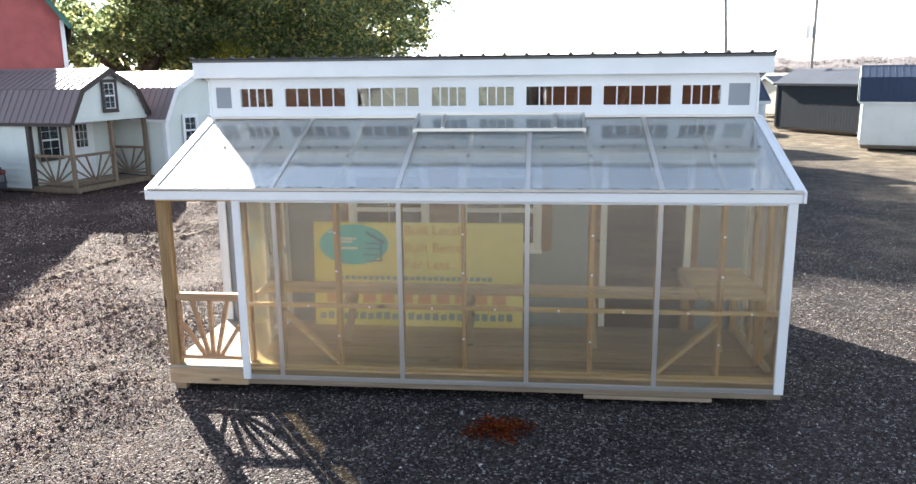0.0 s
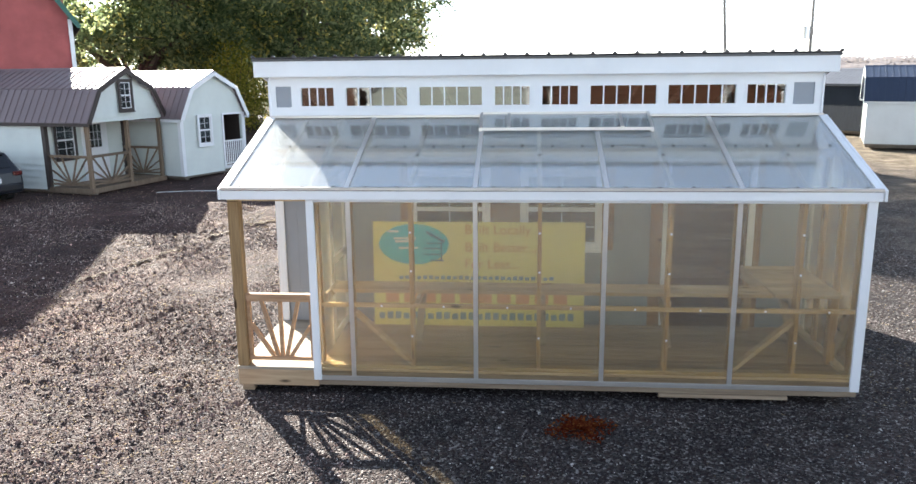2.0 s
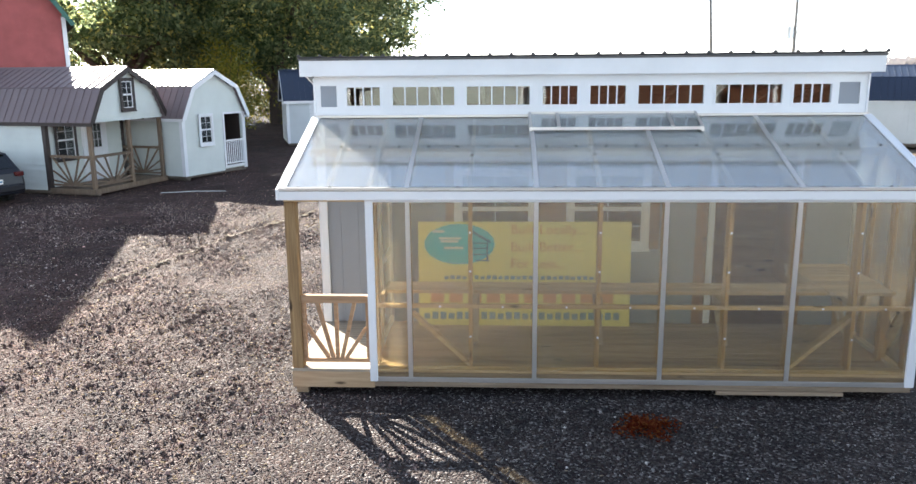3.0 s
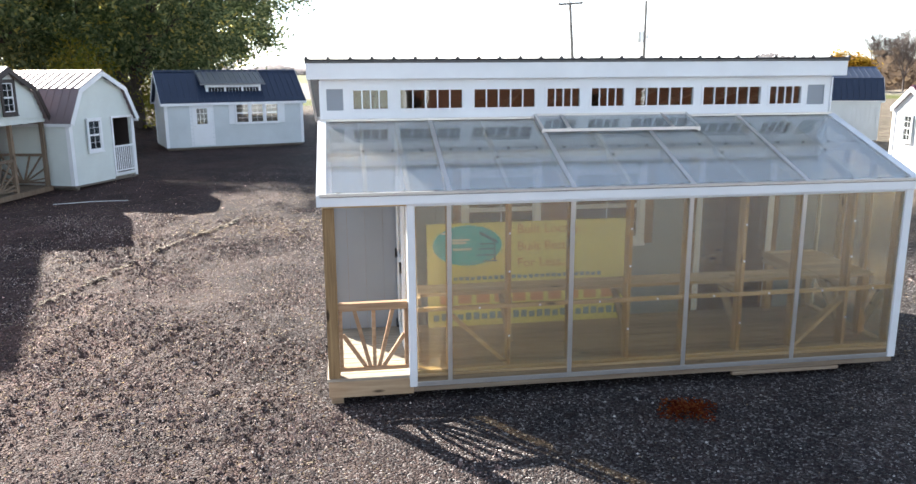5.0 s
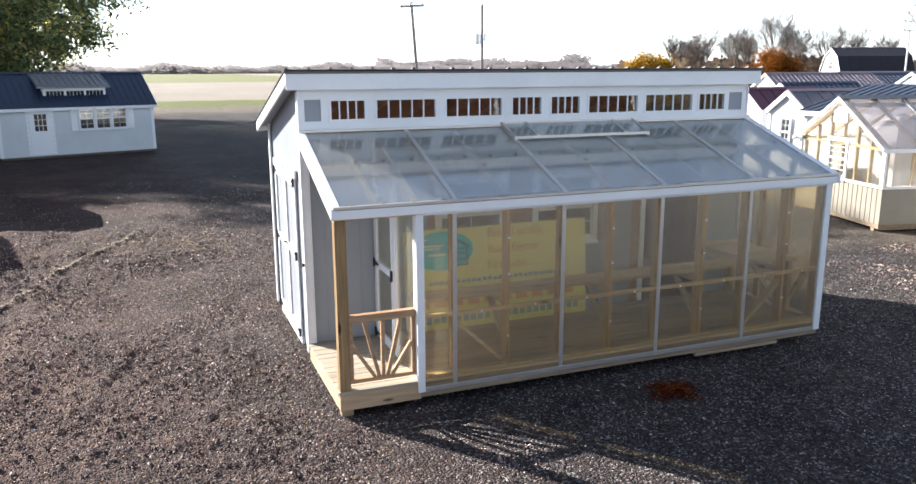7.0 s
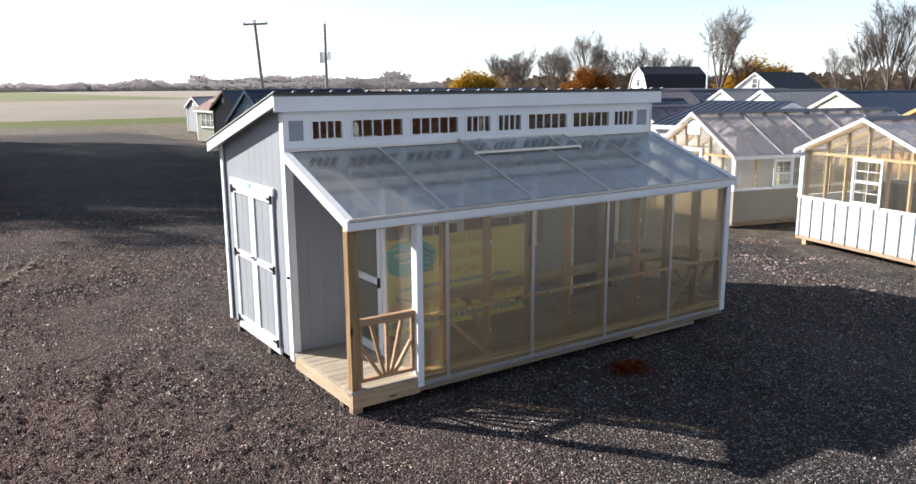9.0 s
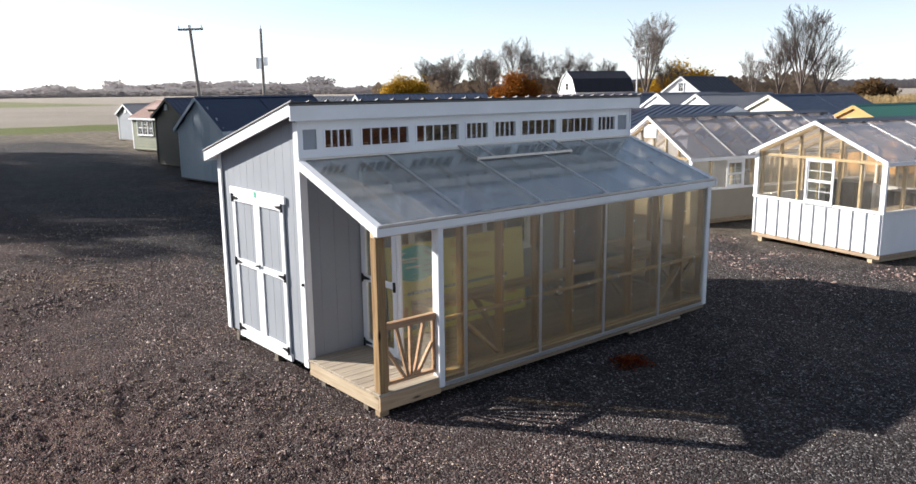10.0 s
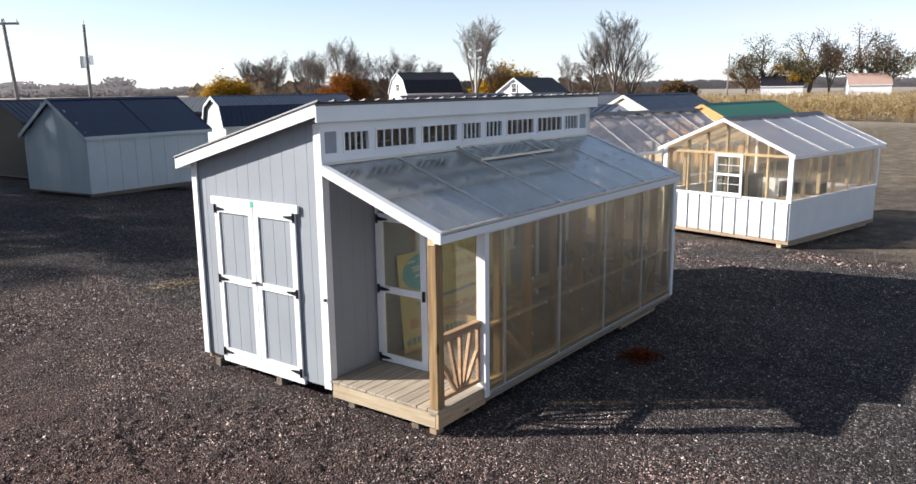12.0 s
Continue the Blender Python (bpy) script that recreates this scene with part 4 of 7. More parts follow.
def bars(name, x0, x1, z, h, n, material, parent, label):
    bm = bmesh.new()
    w = (x1 - x0) / n
    for i in range(n):
        box(bm, x0 + i * w, x0 + (i + 0.72) * w, -0.005, -0.001, z, z + h * (1.0 if i % 3 else 0.82))
    return part(name, bm, material, parent, label)


bars("printed_bars", 0.30, 2.10, 0.545, 0.045, 26, FAINT, sign, "thin faint printed bars")
bars("printed_bars", 0.14, 2.30, 0.27, 0.15, 10, PALEORANGE, sign, "large pale orange printed bars")
bars("printed_bars", 0.06, 2.34, 0.075, 0.085, 24, FAINT, sign, "gray blue printed bars")


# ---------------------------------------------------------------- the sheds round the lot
# near-black colour that stands in for the shade of unlit rooms
ROOMSHADE = plain("unlit_room_near_black", (0.012, 0.013, 0.015), 0.8)
VENTWHITE = plain("white_plastic", (0.75, 0.75, 0.73), 0.5)


def wall_window(parent, x, z, w, h, m, cols=2, rows=2, trim=0.07, sash=True, trim_mat=None, label="white framed window with bars"):
    """A window set on a wall; m takes its local frame (facing -y, at y = 0) to the building's."""
    win = small_window(parent, x - w / 2, x + w / 2, z - h / 2, z + h / 2, -0.060, trim, cols, rows, sash, trim_mat, label)
    # flat sheet just behind the pane, painted as the dark inside
    part("window_back", bx(x - w / 2, x + w / 2, -0.042, -0.036, z - h / 2, z + h / 2, 0), ROOMSHADE, win)
    win.matrix_basis = m
    return win


def shed_door(parent, x, z0, w, h, m, leaf, glass=True, label="white door with a glazed top"):
    d = part("door", bx(x - w / 2, x + w / 2, -0.05, -0.012, z0, z0 + h, 0.004), leaf, parent, label)
    f = holed("x", -0.03, 0.03, x - w / 2 - 0.09, x + w / 2 + 0.09, z0, z0 + h + 0.09, [(x - w / 2, x + w / 2, z0 - 0.01, z0 + h)])
    part("door_frame", f, WHITE, d)
    if glass:
        part("door_glass", bx(x - w * 0.28, x + w * 0.28, -0.058, -0.051, z0 + h * 0.52, z0 + h * 0.90, 0), GLASS, d)
        # sheet behind the door glass, indoor shade put into its colour
        part("glass_back", bx(x - w * 0.28, x + w * 0.28, -0.0508, -0.0502, z0 + h * 0.52, z0 + h * 0.90, 0), ROOMSHADE, d)
        for c in range(4):
            xx = x - w * 0.28 + w * 0.56 * c / 3
            part("glazing_bar", bx(xx - 0.008, xx + 0.008, -0.063, -0.059, z0 + h * 0.52, z0 + h * 0.90, 0), WHITE, d)
        for r in range(4):
            zz = z0 + h * (0.52 + 0.38 * r / 3)
            part("glazing_bar", bx(x - w * 0.28, x + w * 0.28, -0.064, -0.0595, zz - 0.008, zz + 0.008, 0), WHITE, d)
    part("door_knob", rod(bmesh.new(), (x - w * 0.40, -0.05, z0 + h * 0.47), (x - w * 0.40, -0.10, z0 + h * 0.47), 0.02, 0.03, 8), GALV, d)
    d.matrix_basis = m
    return d


def span_at(profile, z):
    """Where a level line enters and leaves the gable outline."""
    xs = []
    pts = profile + [profile[0]]
    for (xa, za), (xb, zb) in zip(pts, pts[1:]):
        if (za - z) * (zb - z) < 0:
            xs.append(xa + (xb - xa) * (z - za) / (zb - za))
    return (min(xs), max(xs)) if len(xs) >= 2 else None


def clad_end(parent, profile, y, out, material, lap, z0, cut=None, step=0.17):
    """Lap courses or upright boards on a gable end; out is -1 for the front, +1 for the back."""
    top = max(p[1] for p in profile)
    full = [(profile[0][0], z0)] + profile + [(profile[-1][0], z0)]
    if lap:
        z = z0
        while z < top - 0.05:
            s = span_at(full, min(z + step * 0.5, top - 0.02))
            if s and s[1] - s[0] > 0.1:
                a, b = s
                if cut and z < cut[1]:
                    a, b = max(a, cut[0][0]), min(b, cut[0][1])
                bm = bmesh.new()
                prism(bm, [(y + out * 0.004, z), (y + out * 0.033, z), (y + out * 0.006, z + step), (y + out * 0.004, z + step)], 0, a + 0.01, b - 0.01)
                part("siding_board", bm, material, parent)
            z += step
    else:
        a, lim = profile[0][0], profile[-1][0]
        while a < lim - 0.02:
            b = min(a + step, lim)
            mid = (a + b) / 2
            zt = z0
            for (xa, za), (xb, zb) in zip(profile, profile[1:]):
                if xa <= mid <= xb and xb > xa:
                    zt = za + (zb - za) * (mid - xa) / (xb - xa)
            part("siding_board", bx(a + 0.004, b - 0.004, min(y, y + out * 0.014), max(y, y + out * 0.014), z0, zt - 0.03, 0), material, parent)
            a = b


def clad_side(parent, x, out, y0, y1, z0, z1, material, lap, step=0.17):
    if lap:
        z = z0
        while z < z1 - 0.02:
            t = min(step, z1 - z)
            bm = bmesh.new()
            prism(bm, [(x + out * 0.004, z), (x + out * 0.033, z), (x + out * 0.006, z + t), (x + out * 0.004, z + t)], 1, y0 + 0.01, y1 - 0.01)
            part("siding_board", bm, material, parent)
            z += step
    else:
        a = y0
        while a < y1 - 0.02:
            b = min(a + step, y1)
            part("siding_board", bx(min(x, x + out * 0.014), max(x, x + out * 0.014), a + 0.004, b - 0.004, z0, z1, 0), material, parent)
            a = b


def outbuilding(name, m, W, L, eave, rise, siding, roofing, label, lap=True, gambrel=None, trim=None, over=0.16, ribs=0.23, porch=None, detail=True, cat="shed", group="display sheds", side_step=0.17, cut=None):
    """A small framed building: gable end at y = 0 facing -y, ridge along y. gambrel: (inset, height) of the break."""
    trim = trim or WHITE
    b = thing(name, m, label, cat, group)
    z0 = 0.12
    if gambrel:
        prof = [(0, eave), (gambrel[0], gambrel[1]), (W / 2, rise), (W - gambrel[0], gambrel[1]), (W, eave)]
    else:
        prof = [(0, eave), (W / 2, rise), (W, eave)]
    for x in (0.15, W - 0.15):
        part("skid", bx(x - 0.05, x + 0.05, 0.02, L - 0.02, -0.03, z0, 0), SKIDWOOD, b)
    part("floor_frame", bx(0.0, W, 0.0, L, z0 - 0.06, z0 + 0.04, 0), SKIDWOOD, b)
    yf = porch if porch else 0.0
    outline = [(0.02, z0 + 0.041)] + [(min(max(x, 0.02), W - 0.02), z - 0.02) for x, z in prof] + [(W - 0.02, z0 + 0.041)]
    if cut:
        x0, x1, c0, c1, deep = cut
        part("wall", holed("x", yf, 0.06, 0.02, W - 0.02, z0 + 0.041, eave - 0.03, [(x0, x1, c0, c1)]), siding, b)
        part("wall", prism(bmesh.new(), [(0.02, eave - 0.03)] + [(min(max(x, 0.02), W - 0.02), z - 0.02) for x, z in prof] + [(W - 0.02, eave - 0.03)], 1, yf, yf + 0.06), siding, b)
        part("porch_wall", bx(x0 - 0.04, x1 + 0.04, deep, deep + 0.04, z0 + 0.041, c1 + 0.1, 0), DARKTRIM, b)
        part("porch_wall", bx(x0 - 0.045, x0 - 0.005, yf + 0.061, deep - 0.001, z0 + 0.041, c1 + 0.1, 0), DARKTRIM, b)
        part("porch_ceiling", bx(x0 - 0.04, x1 + 0.03, yf + 0.061, deep - 0.001, c1 + 0.101, c1 + 0.13, 0), DARKTRIM, b)
        part("porch_wall", bx(x1 + 0.002, x1 + 0.016, yf + 0.061, deep - 0.001, z0 + 0.071, c1 + 0.1, 0), DARKTRIM, b)
        part("porch_floor", bx(x0 - 0.004, x1 + 0.018, yf + 0.061, deep - 0.001, z0 + 0.041, z0 + 0.07, 0), OLDWOOD, b)
    else:
        part("wall", prism(bmesh.new(), outline, 1, yf + 0.0, yf + 0.06), siding, b)
    part("wall", prism(bmesh.new(), outline, 1, L - 0.06, L), siding, b)
    part("wall", bx(0.0, 0.06, yf + 0.061, L - 0.061, z0 + 0.041, eave - 0.02, 0), siding, b)
    part("wall", bx(W - 0.06, W, yf + 0.061, L - 0.061, z0 + 0.041, eave - 0.02, 0), siding, b)
    if detail:
        clad_end(b, prof, yf, -1, siding, lap, z0, ((0.0, cut[0] - 0.07), cut[3]) if cut else None, step=side_step)
        clad_side(b, 0.0, -1, yf, L, z0, eave - 0.02, siding, lap, side_step)
        clad_side(b, W, 1, yf, L, z0, eave - 0.02, siding, lap, side_step)
    for x, y in ((0, yf), (W, yf), (0, L), (W, L)):
        sx, sy = (-1 if x == 0 else 1), (-1 if y == yf else 1)
        part("corner_trim", bx(min(x, x + sx * 0.038), max(x, x + sx * 0.038), min(y - sy * 0.08, y + sy * 0.038), max(y - sy * 0.08, y + sy * 0.038), z0, eave - 0.03, 0), trim, b)
        part("corner_trim", bx(min(x - sx * 0.08, x - 0.001 * sx), max(x - sx * 0.08, x - 0.001 * sx), min(y + sy * 0.001, y + sy * 0.038), max(y + sy * 0.001, y + sy * 0.038), z0, eave - 0.03, 0), trim, b)
    ext = []
    for i, (p, q) in enumerate(zip(prof, prof[1:])):
        p, q = Vector((p[0], 0, p[1])), Vector((q[0], 0, q[1]))
        d = (q - p).normalized()
        if i == 0:
            p = p - d * over
        if i == len(prof) - 2:
            q = q + d * over
        n = Vector((-d.z, 0, d.x))
        bm = bmesh.new()
        a0, a1 = p + n * 0.005, q + n * 0.005
        prism(bm, [(a0.x, a0.z), (a1.x, a1.z), ((a1 + n * 0.05).x, (a1 + n * 0.05).z), ((a0 + n * 0.05).x, (a0 + n * 0.05).z)], 1, -over, L + over)
        rf = part("roof", bm, roofing, b, "ribbed metal roof slope")
        nr = max(2, int((L + 2 * over) / ribs))
        ribm = None
        for k in range(nr + 1):
            y = -over + 0.02 + (L + 2 * over - 0.04) * k / nr
            if ribm is None:
                bm = bmesh.new()
                beam(bm, tuple(a0 + n * 0.060), tuple(a1 + n * 0.060), 0.034, 0.018, tuple(n))
                ribm = mesh_of("roof_rib", bm, roofing)
            part("roof_rib", ribm, None, rf).location = (0, y, 0)
        for y0 in (-over - 0.022, L + over + 0.001):
            bm = bmesh.new()
            lo0, lo1 = a0 - n * 0.075, a1 - n * 0.075
            hi0, hi1 = a0 + n * 0.046, a1 + n * 0.046
            prism(bm, [(lo0.x, lo0.z), (lo1.x, lo1.z), (hi1.x, hi1.z), (hi0.x, hi0.z)], 1, y0, y0 + 0.021)
            part("rake_board", bm, trim, b)
        ext.append((a0, a1, n))
    part("ridge_cap", prism(bmesh.new(), [(W / 2 - 0.12, rise + 0.02), (W / 2, rise + 0.088), (W / 2 + 0.12, rise + 0.02), (W / 2, rise + 0.06)], 1, -over, L + over), roofing, b)
    for p, s in ((ext[0][0], -1), (ext[-1][1], 1)):
        part("eave_fascia", bx(p.x - 0.012 + s * 0.014, p.x + 0.012 + s * 0.014, -over, L + over, p.z - 0.07, p.z + 0.045, 0), trim, b)
    return b


FRONT = Matrix.Identity(4)


def side_r(W):
    """Frame for things on the x = W side: local x runs along +y."""
    return pose(W, 0, 0, 0, 0, 90)


def side_l(L):
    """Frame for things on the x = 0 side: local x runs along -y from the back corner."""
    return pose(0, L, 0, 0, 0, -90)


def sunburst(parent, p, q, z0, z1, material):
    """A porch rail of slanting slats between two posts."""
    p, q = Vector((*p, 0)), Vector((*q, 0))
    at = lambda f, z: tuple(p.lerp(q, f) + Vector((0, 0, z)))
    part("top_rail", beam(bmesh.new(), at(0, z1), at(1, z1), 0.07, 0.07), material, parent)
    part("low_rail", beam(bmesh.new(), at(0, z0), at(1, z0), 0.05, 0.05), material, parent)
    n = 9
    for i in range(n):
        ang = math.pi * (i + 0.5) / n
        tx, tz = 0.5 - 0.9 * math.cos(ang), z0 + 0.75 * math.sin(ang) * 1.6
        k = min(1.0, (z1 - z0 - 0.03) / max(0.01, tz - z0), 0.48 / max(0.01, abs(tx - 0.5)))
        part("slat", beam(bmesh.new(), at(0.5 + (i - n / 2 + 0.5) * 0.018, z0 + 0.02), at(0.5 + (tx - 0.5) * k, z0 + (tz - z0) * k), 0.035, 0.04), material, parent, "slanting slat")


# two gambrel cabins side by side
W = 2.95
cabin = outbuilding("porch_cabin", pose(-7.69, 10.99, 0.27, 0, 0, 76.3) @ Matrix.Scale(0.912, 4), W, 4.2, 2.05, 3.30, PALE, BROWNROOF, "pale lap-sided cabin with brown gambrel roof and wooden corner porch", True, (0.42, 2.78), DARKTRIM, porch=1.45, cat="cabin")
part("gable_wall", prism(bmesh.new(), [(0.02, 2.02), (0.02, 2.04), (0.44, 2.76), (W / 2, 3.27), (W - 0.44, 2.76), (W - 0.02, 2.04), (W - 0.02, 2.02)], 1, 0.0, 0.05), PALE, cabin)
clad_end(cabin, [(0, 2.05), (0.42, 2.78), (W / 2, 3.30), (W - 0.42, 2.78), (W, 2.05)], 0.0, -1, PALE, True, 2.06)
part("porch_beam", bx(0.0, W, -0.02, 0.07, 1.93, 2.019, 0), PALE, cabin)
for y in (0.06,):
    for x in (0.06, 1.55, W - 0.06):
        part("porch_post", bx(x - 0.05, x + 0.05, y - 0.05, y + 0.05, 0.161, 1.929, 0.004), OLDWOOD, cabin, "brown wooden porch post")
for i in range(11):
    part("deck_board", bx(0.0, W, 0.0 + i * 0.131, 0.126 + i * 0.131, 0.161, 0.185, 0), OLDWOOD, cabin)
part("porch_rim", bx(-0.005, W + 0.005, -0.04, -0.002, 0.05, 0.185, 0), OLDWOOD, cabin)
part("porch_rim", bx(-0.04, -0.006, -0.04, 1.45, 0.05, 0.185, 0), OLDWOOD, cabin)
sunburst(cabin, (0.06, 0.11), (0.06, 1.40), 0.27, 1.03, OLDWOOD)
sunburst(cabin, (0.11, 0.06), (1.50, 0.06), 0.27, 1.03, OLDWOOD)
sunburst(cabin, (W - 0.06, 0.11), (W - 0.06, 1.40), 0.27, 1.03, OLDWOOD)
wall_window(cabin, 0.62, 1.42, 0.62, 0.95, pose(0, 1.43, 0), 2, 2, 0.08, True, DARKTRIM, "sash window with dark brown trim")
wall_window(cabin, W / 2, 2.62, 0.40, 0.72, pose(0, -0.02, 0), 2, 2, 0.09, True, DARKTRIM, "tall gable window with dark brown trim")
shed_door(cabin, 1.75, 0.19, 0.80, 1.78, pose(0, 1.43, 0), WHITE)

barn = outbuilding("lofted_barn_shed", pose(-6.44, 13.44, 0.31, 0, 0, 67.5) @ Matrix.Scale(0.95, 4), 2.56, 3.3, 1.88, 3.04, PALE, BROWNROOF, "pale lap-sided gambrel shed with brown roof and cut-in porch", True, (0.38, 2.60), cut=(1.68, 2.46, 0.26, 1.80, 2.2))
wall_window(barn, 0.86, 1.40, 0.44, 0.78, pose(0, -0.02, 0), 2, 2)
part("porch_frame", holed("x", -0.045, 0.022, 1.61, 2.53, 0.20, 1.86, [(1.68, 2.46, 0.26, 1.80)]), WHITE, barn, "white frame of the porch opening")
part("rail", bx(1.68, 2.46, -0.06, -0.028, 0.98, 1.03, 0), WHITE, barn)
part("rail", bx(1.68, 2.46, -0.06, -0.028, 0.30, 0.34, 0), WHITE, barn)
bal = mesh_of("baluster", bx(-0.016, 0.016, -0.055, -0.031, 0.341, 0.979, 0), WHITE)
for i in range(9):
    part("baluster", bal, None, barn).location = (1.73 + i * 0.085, 0, 0)

# shed with a dormer
cs = outbuilding("dormer_shed", pose(-6.9, 25.07, 0.38, 0, 0, -71) @ Matrix.Scale(0.935, 4), 2.8, 5.4, 1.90, 3.02, MIST, NAVY, "pale gray lap-sided shed with a navy metal roof and windowed dormer", True)
R = side_r(2.8)
shed_door(cs, 1.36, 0.17, 0.74, 1.62, R, WHITE)
for x in (2.94, 3.53, 4.12):
    wall_window(cs, x, 1.40, 0.50, 0.76, R, 2, 2, 0.04)
for x in (2.52, 4.54):
    part("shutter", bx(x - 0.12, x + 0.12, -0.045, -0.022, 0.98, 1.80, 0.003), WHITE, cs, "white plank shutter").matrix_basis = R
dm = part("dormer", bx(1.65, 3.83, -0.02, 0.9, 2.10, 2.53, 0), WHITE, cs, "white shed dormer with a row of small panes")
dm.matrix_basis = pose(2.8 - 0.38, 0, 0, 0, 0, 90)
for i in range(3):
    x0 = 1.74 + i * 0.69
    # near-black strip painted as the dark inside; no glass here
    part("transom_back", bx(x0, x0 + 0.62, -0.028, -0.021, 2.21, 2.42, 0), ROOMSHADE, dm)
    for k in range(6):
        part("transom_bar", bx(x0 + k * 0.62 / 5 - 0.005, x0 + k * 0.62 / 5 + 0.005, -0.038, -0.03, 2.20, 2.43, 0), WHITE, dm)
part("dormer_roof", prism(bmesh.new(), [(-0.18, 2.52), (1.02, 3.02), (1.02, 3.07), (-0.18, 2.57)], 0, 1.42, 3.98), GRAYROOF, dm, "gray ribbed dormer roof")
drib = mesh_of("dormer_rib", beam(bmesh.new(), (0, -0.18, 2.585), (0, 1.02, 3.085), 0.04, 0.03), GRAYROOF)
for k in range(13):
    part("dormer_rib", drib, None, dm).location = (1.46 + k * 0.207, 0, 0)

tn = outbuilding("narrow_gray_shed", pose(-4.02, 31.83, 0.38, 0, 0, -12) @ Matrix.Scale(0.85, 4), 1.75, 2.4, 2.3, 3.25, MIST, GRAYROOF, "tall narrow gray shed behind the dormer shed", False, detail=False)

# row of sheds behind
fs = outbuilding("navy_roof_shed", pose(5.91, 21.04, 0.38, 0, 0, -84) @ Matrix.Scale(0.89, 4), 3.45, 5.05, 2.07, 3.20, STEELBLUE, NAVY, "pale blue-gray shed with a navy metal roof", False, trim=STEELBLUE, side_step=0.61, ribs=2.6)
gs = outbuilding("charcoal_shed", pose(7.4, 27.68, 0.38, 0, 0, -88) @ Matrix.Scale(0.89, 4), 3.5, 4.2, 2.35, 3.12, CHAR, NAVY, "charcoal sided shed with a dark metal roof and white gable vent", False, trim=CHAR)
part("gable_vent", bx(1.27, 1.58, -0.04, -0.015, 2.62, 2.9, 0.004), VENTWHITE, gs, "white louvred gable vent")
hs = outbuilding("sage_shed", pose(9.92, 34.49, 0.38, 0, 0, 10) @ Matrix.Scale(0.89, 4), 3.6, 3.1, 2.0, 2.95, SAGE, TANROOF, "sage green shed with a tan roof, small dormer and wide windows", True)
for x in (0.95, 1.55, 2.15):
    wall_window(hs, x, 1.40, 0.52, 0.8, side_l(3.1), 2, 2, 0.05)
hd = part("dormer", bx(0.95, 2.15, -0.02, 0.9, 2.15, 2.48, 0), SAGE, hs, "low dormer with small panes")
hd.matrix_basis = pose(0.55, 3.1, 0, 0, 0, -90)
for k in range(4):
    # not glass: near-black sheets painted as the shaded inside
    part("pane", bx(1.0 + k * 0.29, 1.24 + k * 0.29, -0.028, -0.021, 2.24, 2.42, 0), ROOMSHADE, hd)
part("dormer_roof", prism(bmesh.new(), [(-0.16, 2.46), (1.1, 2.86), (1.1, 2.90), (-0.16, 2.50)], 0, 0.8, 2.3), TANROOF, hd)
isd = outbuilding("small_gray_shed", pose(11.66, 46.99, 0.38, 0, 0, -86) @ Matrix.Scale(0.89, 4), 2.9, 3.6, 1.95, 2.6, GRAY, GRAYROOF, "small gray shed with a white gable vent", True, detail=False)
part("gable_vent", bx(1.25, 1.6, -0.04, -0.015, 2.0, 2.25, 0.004), VENTWHITE, isd)
ds = outbuilding("slate_shed", pose(19.36, 28.91, 0.16, 0, 0, 31.5) @ Matrix.Scale(0.95, 4), 2.7, 7.3, 2.42, 3.06, SLATE, GRAYROOF, "long dark slate shed with a gray metal roof", False, trim=SLATE)
wall_window(ds, 6.3, 1.6, 0.6, 0.85, side_l(7.3), 2, 2)
es = outbuilding("blue_gambrel_shed", pose(21.95, 22.22, 0.17, 0, 0, 70.5), 3.0, 6.37, 1.86, 3.0, MIST, NAVY, "pale shed with a blue gambrel metal roof", False, (0.36, 2.58), trim=MIST)
ws = outbuilding("far_white_shed", pose(17.8, 47.45, 0.16, 0, 0, -62) @ Matrix.Scale(0.95, 4), 2.4, 4.0, 2.0, 2.6, CREAM, GRAYROOF, "far cream shed beside the field", False, detail=False)


